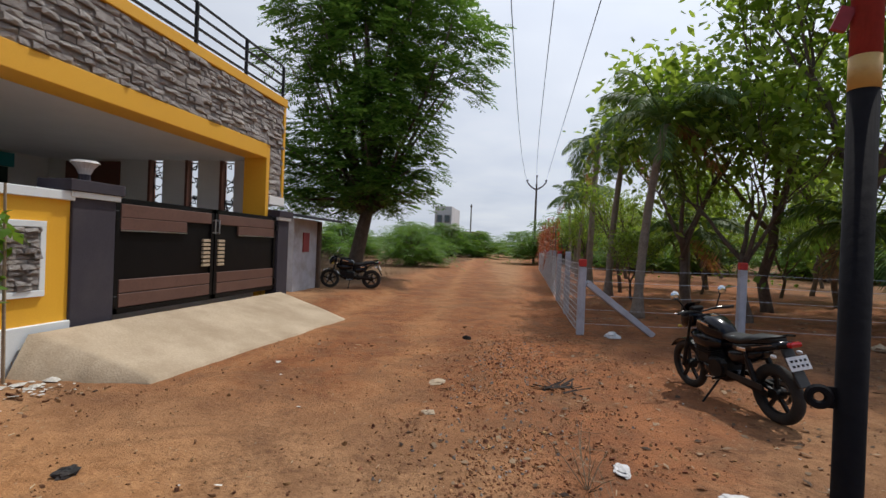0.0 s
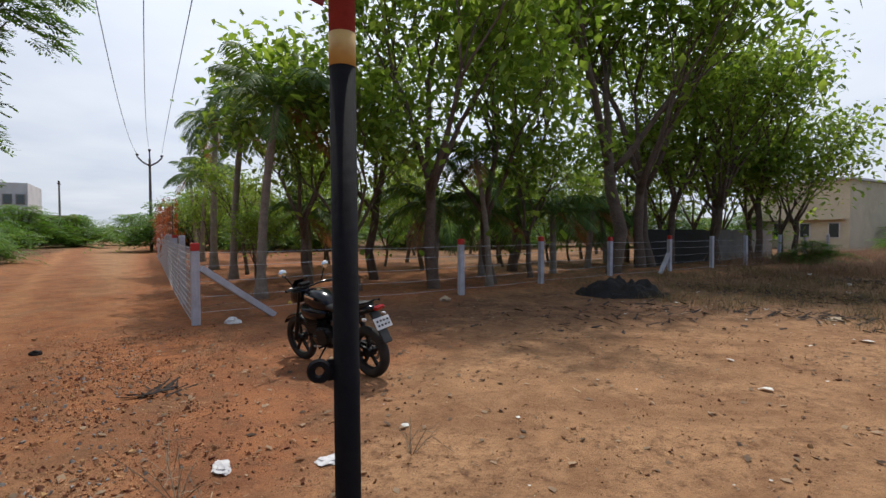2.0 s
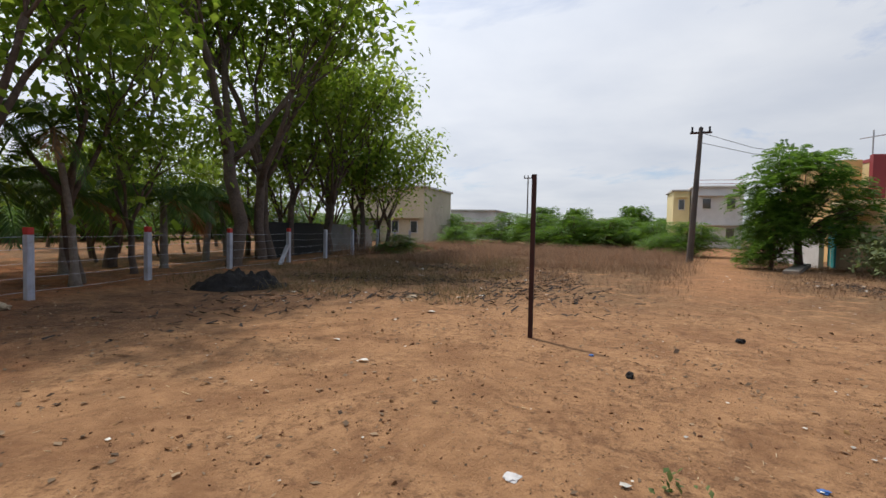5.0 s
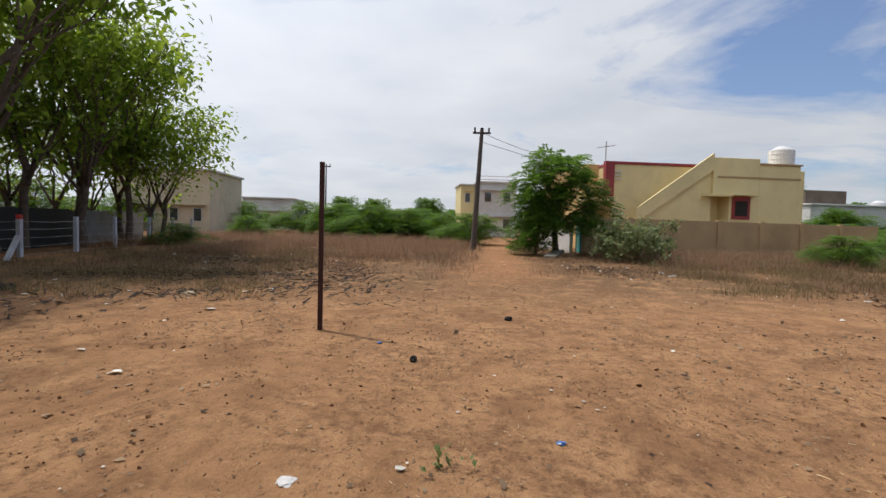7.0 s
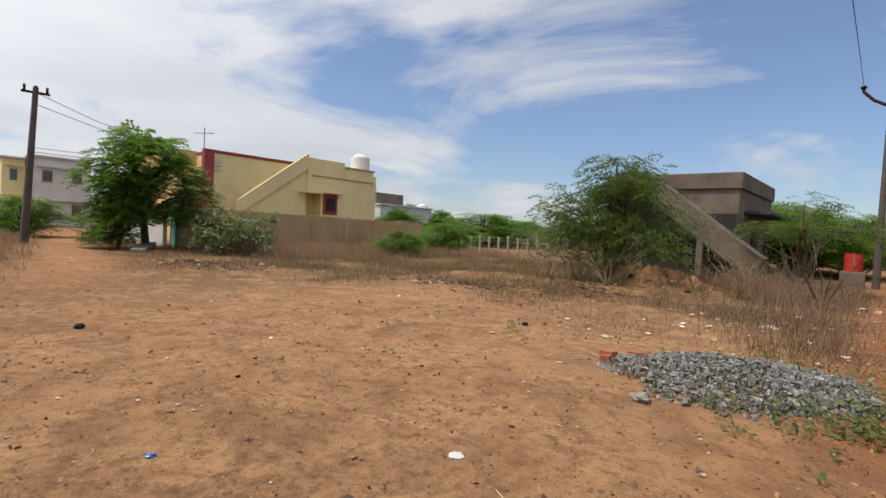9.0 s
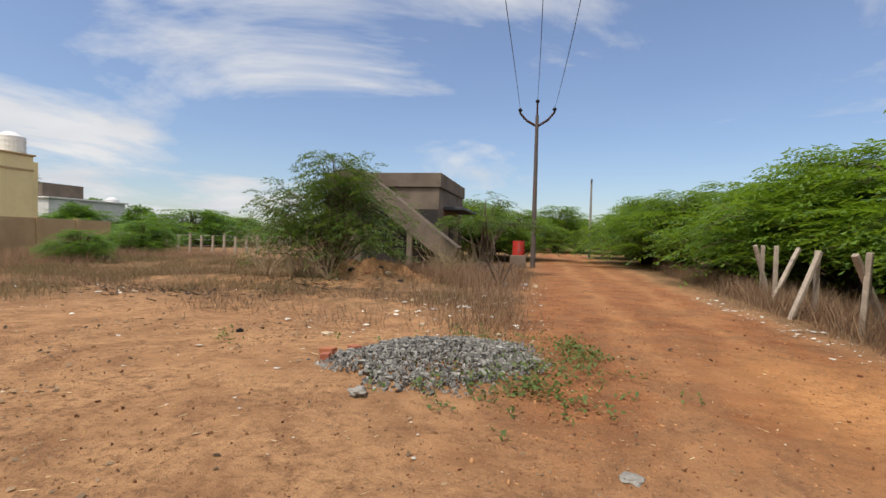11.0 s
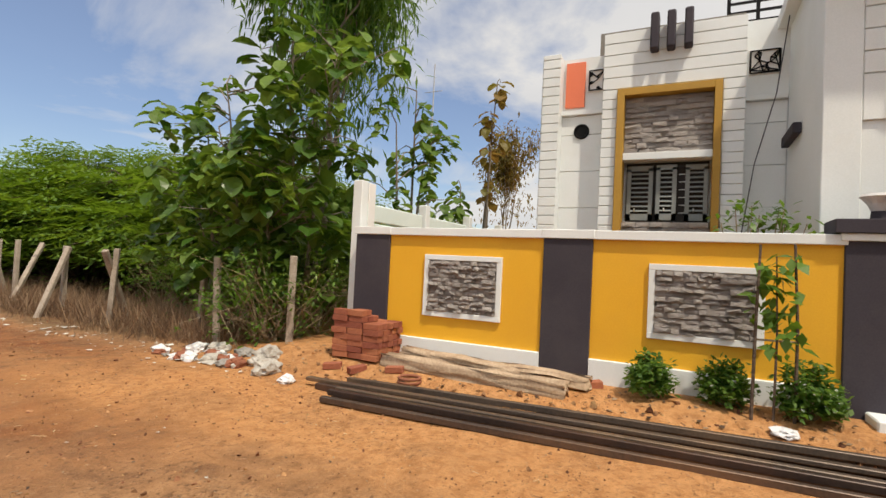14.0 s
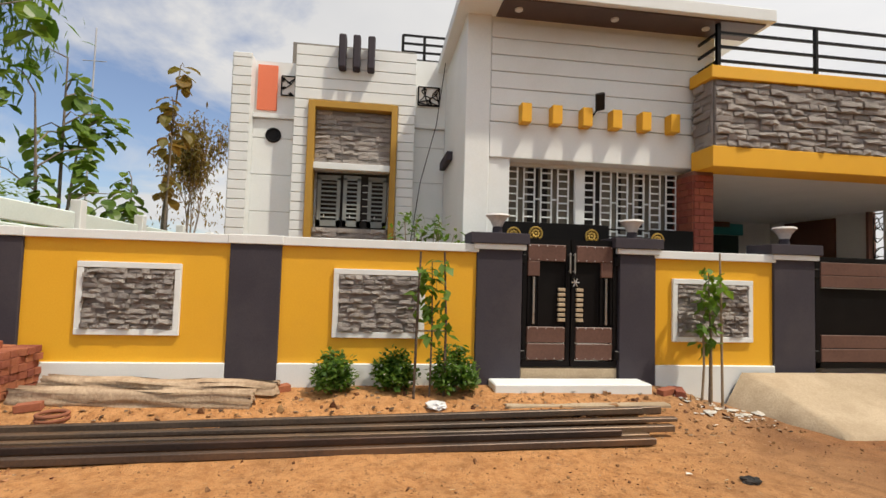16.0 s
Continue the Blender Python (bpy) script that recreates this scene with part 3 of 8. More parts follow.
def gh(x, y):
    """Height of the ground."""
    def ss(v, a, b):
        t = min(max((v - a) / (b - a), 0), 1)
        return t * t * (3 - 2 * t)
    z = 0.22 * ss(-x, 3.85, 4.8) * ss(y, -6.5, -4.6) * (1 - ss(y, 3.6, 4.6))
    z += 0.16 * ss(-x, 3.6, 4.5) * ss(y, 10.0, 11.5)
    n1 = noise.noise(Vector((x * 0.55, y * 0.55, 0.3)))
    n2 = noise.noise(Vector((x * 2.1, y * 2.1, 4.7)))
    n3 = noise.noise(Vector((x * 5.3, y * 5.3, 8.1)))
    z += 0.024 * n1 + 0.015 * n2 + 0.006 * n3
    z += 0.55 * math.exp(-((x - 5.2) ** 2 / 2.2 + (y + 14.5) ** 2 / 0.9)) + 0.25 * math.exp(-((x - 9.0) ** 2 / 9 + (y + 13.2) ** 2 / 0.6))
    z += 0.12 * ss(y, 9.6, 10.6) * ss(x, 0.6, 1.6) * (1 + 0.8 * n1)
    return z


# ---- ground: one sheet to the horizon ----
def spaced(lo, hi, step, reach):
    core = [lo + i * step for i in range(int((hi - lo) / step) + 1)]
    a, b, s = [], [], step
    p, q = lo, core[-1]
    while q < reach:
        s *= 1.28
        p, q = p - s, q + s
        a.append(p), b.append(q)
    return a[::-1] + core + b


gx, gy = spaced(-7, 13, 0.14, 900), spaced(-15, 15, 0.14, 900)
gv = [(x, y, gh(x, y)) for x in gx for y in gy]
gn = len(gy)
gf = [(i * gn + j, (i + 1) * gn + j, (i + 1) * gn + j + 1, i * gn + j + 1) for i in range(len(gx) - 1) for j in range(gn - 1)]
tagged(raw("ground", gv, gf, M_EARTH, smooth=True), "bare sandy earth with a red dirt road worn through it", "ground", kind="structure")

# ---- house plot: front compound wall along x = -5.1 ----
WX = -5.1
BEFORE = set(bpy.data.objects)


def stone_unit(seed):
    """One split-faced cladding stone, unit size, face towards +x."""
    rg = random.Random(seed)
    v = [(-0.5, -0.5, -0.5), (-0.5, 0.5, -0.5), (-0.5, 0.5, 0.5), (-0.5, -0.5, 0.5)]
    lo, hi = rg.uniform(0.0, 0.5), rg.uniform(-0.35, 0.25)
    v += [(lo + rg.uniform(-0.25, 0.25), -0.495, -0.49), (lo + rg.uniform(-0.25, 0.25), 0.495, -0.49), (hi + rg.uniform(-0.25, 0.25), 0.495, 0.49), (hi + rg.uniform(-0.25, 0.25), -0.495, 0.49)]
    v.append((0.5, rg.uniform(-0.38, 0.38), rg.uniform(-0.40, 0.05)))
    f = [(0, 1, 5, 4), (1, 2, 6, 5), (2, 3, 7, 6), (3, 0, 4, 7), (4, 5, 8), (5, 6, 8), (6, 7, 8), (7, 4, 8)]
    me = bpy.data.meshes.new("stone")
    me.from_pydata(v, [], f)
    me.materials.append(M_STONE)
    return me


STONES = [stone_unit(i) for i in range(16)]
LATE = []          # cladding and bricks are laid at the end of the file


def clad(parent, x, y0, y1, z0, z1, rows, length, seed, depth=0.035, axis="x"):
    """Lay split stones over a rectangle that faces +x (axis x) or -y (axis y)."""
    rg = random.Random(seed)
    h = (z1 - z0) / rows
    for r in range(rows):
        y = y0 - (rg.uniform(0, length) if r % 2 else 0)
        while y < y1 - 0.01:
            w = length * rg.uniform(0.6, 1.4)
            a, b = max(y, y0), min(y + w, y1)
            y += w
            if b - a < 0.02:
                continue
            d = depth * rg.uniform(0.5, 1.4)
            ob = new("stone", STONES[rg.randrange(16)])
            if axis == "x":
                ob.location = (x + d / 2, (a + b) / 2, z0 + (r + 0.5) * h)
            else:
                ob.location = ((a + b) / 2, x - d / 2, z0 + (r + 0.5) * h)
                ob.rotation_euler = (0, 0, -math.pi / 2)
            ob.scale = (d, (b - a) * 1.0, h * 1.0)
            ob.parent = parent


wall_front = thing("wall_front", "yellow painted compound wall with charcoal pillars and white coping", "wall", kind="structure")


def wall_bay(y0, y1, p0, p1, seed):
    """One yellow bay with plinth, coping and a framed stone panel."""
    part("wall_panel", box(WX - 0.22, WX, y0, y1, 0.0, 1.80, 0), M_YELLOW, wall_front, "bright yellow painted wall face")
    part("plinth", box(WX - 0.20, WX + 0.05, y0, y1, -0.1, 0.47), M_WHITE, wall_front, "white painted plinth ledge")
    part("coping", box(WX - 0.27, WX + 0.05, y0 - 0.02, y1 + 0.02, 1.80, 1.90), M_WHITE, wall_front, "white coping")
    bm = bmesh.new()
    bx(bm, WX + 0.002, WX + 0.04, p0, p1, 1.49, 1.555, 0.004)
    bx(bm, WX + 0.002, WX + 0.04, p0, p1, 0.765, 0.83, 0.004)
    bx(bm, WX + 0.002, WX + 0.038, p0, p0 + 0.065, 0.83, 1.49, 0.004)
    bx(bm, WX + 0.002, WX + 0.038, p1 - 0.065, p1, 0.83, 1.49, 0.004)
    part("panel_frame", bm, M_WHITE, wall_front, "raised white moulding round the stone panel")
    part("panel_backing", box(WX + 0.001, WX + 0.006, p0 + 0.066, p1 - 0.066, 0.831, 1.489, 0), M_GROUT, wall_front)
    LATE.append((wall_front, WX + 0.004, p0 + 0.068, p1 - 0.068, 0.833, 1.487, 12, 0.12, seed, 0.06, "x"))


wall_bay(-3.30, -1.19, -2.75, -1.69, 1)
wall_bay(-0.63, 1.63, -0.04, 1.02, 2)
wall_bay(3.92, 5.56, 4.15, 5.26, 3)


def pillar(y0, y1, tall=False, lamp=False):
    bm = box(WX - 0.28, WX + 0.035, y0, y1, -0.1, 1.80 if not tall else 1.84, 0.008)
    part("pillar", bm, M_CHARCOAL, wall_front, "charcoal painted pillar")
    if tall:
        part("pillar_band", box(WX - 0.31, WX + 0.07, y0 - 0.04, y1 + 0.04, 1.84, 1.91), M_WHITE, wall_front, "white band")
        part("pillar_cap", box(WX - 0.35, WX + 0.10, y0 - 0.09, y1 + 0.07, 1.91, 2.04), M_CHARCOAL, wall_front, "charcoal cap slab")
    else:
        part("coping", box(WX - 0.28, WX + 0.06, y0 - 0.019, y1 + 0.019, 1.802, 1.905), M_WHITE, wall_front, "white coping")
    if lamp:
        yc, xc = (y0 + y1) / 2, WX - 0.13
        l = thing("gate_lamp", "white flared gate lamp on a dark stem", "lamp", "gate lamps")
        part("stem", rod(bmesh.new(), (xc, yc, 2.035), (xc, yc, 2.13), 0.07, 0.06, 12), M_CHARCOAL, l)
        bm = rod(bmesh.new(), (xc, yc, 2.13), (xc, yc, 2.20), 0.06, 0.09, 16)
        rod(bm, (xc, yc, 2.20), (xc, yc, 2.265), 0.09, 0.145, 16)
        # the greyer white on bowl and lid paints in the shadow they stand in
        part("shade", bm, M_FARWHITE, l, "white plastic flared shade, greyed for the shadow on it")
        part("lid", rod(bmesh.new(), (xc, yc, 2.262), (xc, yc, 2.29), 0.155, 0.13, 16), M_FARWHITE, l)


pillar(-3.85, -3.30)
pillar(-1.19, -0.63)
pillar(1.63, 2.19, True, True)
pillar(3.44, 3.92, True, True)
pillar(5.56, 6.16, True, True)
pillar(10.50, 10.98, True, False)

# ---- foot gate ----
def stud_row(bm, x, pts):
    for y, z in pts:
        ball(bm, (x, y, z), 0.008, 0.008, 0.008, 6, 4)


def foot_gate():
    g = thing("foot_gate", "closed black metal foot gate with brown panels", "gate")
    for side, (a, b) in enumerate(((2.21, 2.81), (2.83, 3.42))):
        leaf = part("gate_leaf", bx(bx(bx(bx(bmesh.new(), WX - 0.06, WX, a, b, 1.77, 1.83), WX - 0.06, WX, a, b, 0.44, 0.50), WX - 0.06, WX, a, a + 0.05, 0.50, 1.77), WX - 0.06, WX, b - 0.05, b, 0.50, 1.77), M_BLACK, g, "black steel leaf frame")
        inner, outer = (b, a) if side == 0 else (a, b)
        sg = -1 if side == 0 else 1
        # added black sheet stands for the darkness seen through the bars
        part("back_sheet", box(WX - 0.055, WX - 0.045, a + 0.051, b - 0.051, 0.75, 1.6, 0), M_BLACK, leaf)
        part("top_panel", box(WX - 0.03, WX + 0.006, a + 0.06, b - 0.06, 1.585, 1.765, 0.006), M_GATEWOOD, leaf, "brown laminate panel")
        y0, y1 = sorted((outer - sg * 0.06, outer - sg * 0.21))
        part("top_panel", box(WX - 0.03, WX + 0.005, y0, y1, 1.42, 1.583, 0.006), M_GATEWOOD, leaf, "brown laminate panel")
        part("low_panel", box(WX - 0.03, WX + 0.006, a + 0.06, b - 0.06, 0.515, 0.69, 0.006), M_GATEWOOD, leaf, "brown laminate panel")
        part("low_panel", box(WX - 0.03, WX + 0.006, a + 0.06, b - 0.06, 0.70, 0.87, 0.006), M_GATEWOOD, leaf, "brown laminate panel")
        for k in range(3):
            yy = outer - sg * (0.075 + 0.065 * k)
            part("gate_bar", bx(bmesh.new(), WX - 0.02, WX + 0.004, yy - 0.012, yy + 0.012, 0.90, 1.41), M_STEEL if k == 1 else M_BLACK, leaf)
        for k in range(7):
            zz = 0.93 + 0.055 * k
            yy0, yy1 = sorted((inner - sg * -0.06, inner - sg * -0.15))
            part("slat", box(WX - 0.03, WX + 0.008, yy0, yy1, zz, zz + 0.035, 0.004), M_RAMP, leaf, "cream slat")
        hy = inner + sg * 0.02
        bm = rod(bmesh.new(), (WX + 0.05, hy, 1.46), (WX + 0.05, hy, 1.68), 0.011)
        rod(bm, (WX, hy, 1.48), (WX + 0.05, hy, 1.48), 0.008)
        rod(bm, (WX, hy, 1.66), (WX + 0.05, hy, 1.66), 0.008)
        part("handle", bm, M_STEEL, leaf, "polished steel pull handle")
        bm = bmesh.new()
        stud_row(bm, WX + 0.008, [(a + 0.08 + i * (b - a - 0.16) / 4, z) for i in range(5) for z in (1.60, 1.75, 0.53, 0.695, 0.855)])
        part("stud_trim", bm, M_STEEL, leaf, "small bright studs")["kind"] = "stuff"
        for zz in (0.52, 1.55):
            part("hinge", box(WX - 0.05, WX + 0.03, outer - 0.035, outer + 0.035, zz, zz + 0.10, 0.01), M_BLACK, leaf)
    bm = bmesh.new()
    for k in range(6):
        a = k * math.pi / 3
        rod(bm, (WX + 0.02, 2.87, 1.36), (WX + 0.02, 2.87 + 0.05 * math.cos(a), 1.36 + 0.05 * math.sin(a)), 0.006)
    part("lock_ornament", bm, M_STEEL, g, "steel star-shaped latch")
    part("gate_sill", box(WX - 0.10, WX - 0.005, 2.20, 3.43, 0.28, 0.425), M_RAMP, g, "pale sill under the gate")


OLD = set(bpy.data.objects)
foot_gate()
for ob in set(bpy.data.objects) - OLD:
    if ob.type == "MESH" and not ob.name.startswith("gate_sill"):
        for v in ob.data.vertices:
            v.co.z = 0.44 + (v.co.z - 0.44) * 1.12
step = thing("door_step", "white painted concrete step before the foot gate", "step", kind="structure")
part("tread", box(WX + 0.036, -4.72, 1.80, 3.68, -0.05, 0.31, 0.012), M_WHITE, step)
part("apron_slab", box(-4.72, -4.40, 1.85, 3.72, -0.05, 0.16, 0.01), M_RAMP, step, "thin cement slab")

# ---- main gate ----
def main_gate():
    g = thing("main_gate", "closed wide black car gate with brown laminate panels", "gate")
    gz0, gz1 = 0.44, 1.90
    for side, (a, b) in enumerate(((6.20, 8.30), (8.34, 10.46))):
        bm = bmesh.new()
        for q in ((a, b, gz1 - 0.06, gz1), (a, b, gz0, gz0 + 0.07), (a, a + 0.07, gz0, gz1), (b - 0.07, b, gz0, gz1)):
            bx(bm, WX - 0.06, WX, *q)
        leaf = part("gate_leaf", bm, M_BLACK, g, "black steel leaf frame")
        part("back_sheet", box(WX - 0.05, WX - 0.03, a + 0.05, b - 0.05, gz0 + 0.05, gz1 - 0.05, 0), M_BLACK, leaf, "glossy black sheet")
        inner, outer = (b, a) if side == 0 else (a, b)
        sg = -1 if side == 0 else 1
        y0, y1 = a + 0.08, b - 0.08
        part("top_panel", box(WX - 0.03, WX + 0.006, y0, y1, 1.66, 1.83, 0.006), M_GATEWOOD, leaf, "brown laminate panel")
        q0, q1 = sorted((outer + sg * -0.08, inner + sg * 0.70))
        part("top_panel", box(WX - 0.03, WX + 0.005, q0, q1, 1.50, 1.655, 0.006), M_GATEWOOD, leaf, "brown laminate panel")
        part("low_panel", box(WX - 0.03, WX + 0.006, y0, y1, 0.52, 0.69, 0.006), M_GATEWOOD, leaf, "brown laminate panel")
        part("low_panel", box(WX - 0.03, WX + 0.006, y0, y1, 0.70, 0.87, 0.006), M_GATEWOOD, leaf, "brown laminate panel")
        part("trim_strip", box(WX + 0.001, WX + 0.012, q0, q1, 1.485, 1.498, 0), M_STEEL, leaf, "bright steel strip")
        for k in range(7):
            zz = 0.98 + 0.065 * k
            s0, s1 = sorted((inner + sg * 0.09, inner + sg * 0.28))
            part("slat", box(WX - 0.03, WX + 0.008, s0, s1, zz, zz + 0.042, 0.004), M_RAMP, leaf, "cream slat")
        hy = inner + sg * 0.035
        bm = rod(bmesh.new(), (WX + 0.05, hy, 1.50), (WX + 0.05, hy, 1.74), 0.012)
        rod(bm, (WX, hy, 1.52), (WX + 0.05, hy, 1.52), 0.009)
        rod(bm, (WX, hy, 1.72), (WX + 0.05, hy, 1.72), 0.009)
        part("handle", bm, M_STEEL, leaf, "polished steel pull handle")
        for zz in (0.55, 1.62):
            part("hinge", box(WX - 0.05, WX + 0.03, outer - 0.04, outer + 0.03, zz, zz + 0.12, 0.01), M_BLACK, leaf)


main_gate()
# concrete ramp up to the main gate
rv = [(-5.0, 5.05, 0.40), (-5.0, 10.55, 0.38), (-3.34, 9.82, 0.035), (-3.65, 5.09, 0.035), (-5.0, 4.75, 0.0), (-5.0, 10.9, 0.0), (-3.25, 9.95, -0.05), (-3.6, 4.85, -0.05)]
bm = bmesh.new()
n_u, n_v = 26, 34
grid = []
for i in range(n_u + 1):
    u = i / n_u
    for j in range(n_v + 1):
        v = j / n_v
        p = Vector(rv[0]).lerp(Vector(rv[1]), v).lerp(Vector(rv[3]).lerp(Vector(rv[2]), v), u)
        p.z += 0.006 * noise.noise(p * 3) + 0.012 * math.sin(math.pi * u)
        if j == 0:
            p.y += 0.05 * noise.noise(p * 4)
        grid.append(bm.verts.new(p))
for i in range(n_u):
    for j in range(n_v):
        k = i * (n_v + 1) + j
        bm.faces.new((grid[k], grid[k + n_v + 1], grid[k + n_v + 2], grid[k + 1]))
for run, dy, dx in (([i * (n_v + 1) for i in range(n_u + 1)], -0.28, 0.02), ([i * (n_v + 1) + n_v for i in range(n_u + 1)], 0.22, 0.02), ([n_u * (n_v + 1) + j for j in range(n_v + 1)], 0, 0.035)):
    low = []
    for k in run:
        c = grid[k].co
        low.append(bm.verts.new((c.x + dx, c.y + dy * (c.z / 0.4), -0.08)))
    for s in range(len(run) - 1):
        bm.faces.new((grid[run[s]], grid[run[s + 1]], low[s + 1], low[s]))
bmesh.ops.recalc_face_normals(bm, faces=bm.faces)
ramp = part("gate_ramp", bm, M_RAMP, None, smooth=True)
tagged(ramp, "cream cement ramp sloping from the main gate", "ramp", kind="structure")

# ---- house body ----
house = thing("house", "new white single-storey house with yellow trim and stone cladding", "house")


def boards(parent, x, y0, y1, z0, z1, pitch, mat, name="wall_band", depth=0.03, axis="x", x2=0.0):
    """Horizontal render bands with shallow grooves between them."""
    z = z0
    while z < z1 - 0.02:
        t = min(z + pitch, z1)
        if axis == "x":
            part(name, box(x, x + depth, y0, y1, z + 0.012, t, 0.006), mat, parent)
        else:
            part(name, box(y0, y1, x - depth, x, z + 0.012, t, 0.006), mat, parent)
        z = t


HX = -5.8
# hall block behind the foot gate
part("wall", box(-12.0, HX - 0.50, 1.62, 5.30, 0, 5.15, 0), M_GREYWALL, house)
part("corner_pier", box(-8.6, HX + 0.04, 1.56, 1.90, 0, 5.3, 0.01), M_WHITE, house, "tall white corner pier")
part("lintel_wall", box(HX - 0.45, HX, 1.905, 5.25, 3.14, 5.1, 0), M_WHITE, house)
boards(house, HX, 1.905, 5.22, 3.62, 5.02, 0.235, M_WHITE)
part("plain_band", box(HX, HX + 0.032, 1.905, 5.22, 3.14, 3.615, 0.006), M_WHITE, house)
part("sill_wall", box(HX - 0.45, HX - 0.2, 1.905, 5.25, 0, 1.35, 0), M_WHITE, house)
part("window_head", box(HX - 0.3, HX - 0.22, 1.905, 5.0, 3.09, 3.139, 0), M_WHITE, house)
part("room_shade", box(HX - 0.49, HX - 0.40, 1.905, 5.0, 1.35, 3.139, 0), M_TAUPE, house, "dull taupe curtains behind the grille")
# thin dark strips paint the unlit gaps onto the curtain sheet
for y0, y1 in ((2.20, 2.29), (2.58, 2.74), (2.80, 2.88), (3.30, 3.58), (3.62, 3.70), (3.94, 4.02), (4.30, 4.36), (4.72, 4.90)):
    part("dark_gap", box(HX - 0.399, HX - 0.392, y0, y1, 1.35, 3.139, 0), M_DARK, house, "dark strip painted as the shade between curtains")
grille = part("window_grille", box(HX - 0.24, HX - 0.18, 3.22, 3.36, 1.35, 3.09, 0.004), M_WHITE, house, "white steel window grille with ladder bars")
for y0, y1, cells in ((2.22, 3.22, 4), (3.36, 4.88, 6)):
    w = (y1 - y0) / cells
    for k in range(cells + 1):
        part("grille_bar", box(HX - 0.22, HX - 0.195, y0 + k * w - 0.009, y0 + k * w + 0.009, 1.35, 3.09, 0), M_WHITE, grille)
    for k in range(cells):
        ym = y0 + k * w + w * 0.62
        part("grille_bar", box(HX - 0.22, HX - 0.195, ym - 0.009, ym + 0.009, 1.35, 3.09, 0), M_WHITE, grille)
        for r in range(16):
            zz = 1.42 + r * 0.105
            part("grille_rung", box(HX - 0.215, HX - 0.2, y0 + k * w, ym, zz, zz + 0.02, 0), M_WHITE, grille)
        for zz in (1.75, 2.2, 2.62):
            part("grille_rung", box(HX - 0.215, HX - 0.2, ym, y0 + (k + 1) * w, zz, zz + 0.02, 0), M_WHITE, grille)
part("reveal", box(HX - 0.40, HX, 1.905, 2.20, 0, 3.139, 0.004), M_WHITE, house)
for k in range(6):
    y = 2.30 + k * 0.43
    part("trim_block", box(HX + 0.03, HX + 0.20, y, y + 0.14, 3.60, 3.86, 0.008), M_YELLOW, house, "yellow projecting block")
fl = thing("flood_light", "small grey floodlight on the front wall", "lamp")
part("bracket", rod(bmesh.new(), (HX + 0.03, 3.36, 3.78), (HX + 0.16, 3.38, 3.86), 0.012), M_BLACK, fl)
bm = bx(bmesh.new(), -0.025, 0.025, -0.06, 0.06, -0.12, 0.12, 0.008)
bmesh.ops.transform(bm, matrix=pose(HX + 0.2, 3.40, 3.95, 15, 35, 0), verts=bm.verts)
part("head", bm, M_ENGINE, fl)
# roof slab with dark soffit
part("roof_fascia", box(-12.2, -5.20, 1.40, 5.75, 5.10, 5.27, 0.01), M_WHITE, house, "white roof slab edge")
part("soffit", box(-5.74, -5.28, 1.95, 5.65, 5.075, 5.099, 0), M_SOFFIT, house, "dark brown soffit boards")
for y in (2.2, 3.55, 4.9):
    part("spot_light", rod(bmesh.new(), (-5.5, y, 5.055), (-5.5, y, 5.075), 0.05, 0.055, 14), M_PLASTICW, house, "white round soffit light")
# set-back wing with the framed window
SX = -7.55
part("wall", box(-14, SX - 0.3, -1.96, 1.56, 0, 5.05, 0), M_WHITE, house)
boards(house, SX - 0.3, -1.69, 1.55, 0.0, 4.05, 0.62, M_WHITE, "wall_band", 0.02)
part("cornice", box(SX - 0.3, SX - 0.22, -1.69, 1.55, 4.06, 4.13), M_WHITE, house)
part("wing_pier", box(SX - 0.5, SX - 0.03, -1.96, -1.69, 0, 5.05, 0.004), M_WHITE, house)
boards(house, SX - 0.03, -1.97, -1.68, 0.0, 5.05, 0.155, M_WHITE, "wall_band", 0.03)
boards(house, -1.96, SX - 0.5, SX - 0.03, 0.0, 5.05, 0.155, M_WHITE, "wall_band", 0.03, "y")
part("coral_panel", box(SX - 0.30, SX - 0.255, -1.64, -1.32, 4.2, 4.97, 0.004), M_CORAL, house, "coral painted panel")
part("wing_box", bx(bx(bx(bmesh.new(), SX - 0.3, SX - 0.03, -0.98, -0.75, 0, 5.24), SX - 0.3, SX - 0.03, 0.71, 1.0, 0, 5.24), SX - 0.3, SX - 0.03, -0.75, 0.71, 4.33, 5.24), M_WHITE, house)
boards(house, SX - 0.03, -0.985, -0.76, 0.0, 4.34, 0.155, M_WHITE, "wall_band", 0.03)
boards(house, SX - 0.03, 0.72, 1.005, 0.0, 4.34, 0.155, M_WHITE, "wall_band", 0.03)
boards(house, SX - 0.03, -0.985, 1.005, 4.345, 5.26, 0.185, M_WHITE, "wall_band", 0.03)
bm = bx(bx(bx(bmesh.new(), SX - 0.25, SX + 0.06, -0.75, -0.64, 1.0, 4.33, 0.005), SX - 0.25, SX + 0.06, 0.61, 0.71, 1.0, 4.33, 0.005), SX - 0.25, SX + 0.06, -0.64, 0.61, 4.22, 4.33, 0.005)
part("window_surround", bm, surface("ochre_paint", (0.46, 0.26, 0.04), (0.40, 0.22, 0.035), 0.6, 2, 50, 0.05), house, "ochre window surround")
part("window_ledge", box(SX - 0.2, SX + 0.03, -0.64, 0.61, 3.2, 3.31, 0.006), M_WHITE, house)
part("stone_backing", box(SX - 0.25, SX - 0.12, -0.64, 0.61, 3.315, 4.215, 0), M_GROUT, house)
LATE.append((house, SX - 0.115, -0.635, 0.605, 3.32, 4.21, 11, 0.19, 5, 0.05, "x"))
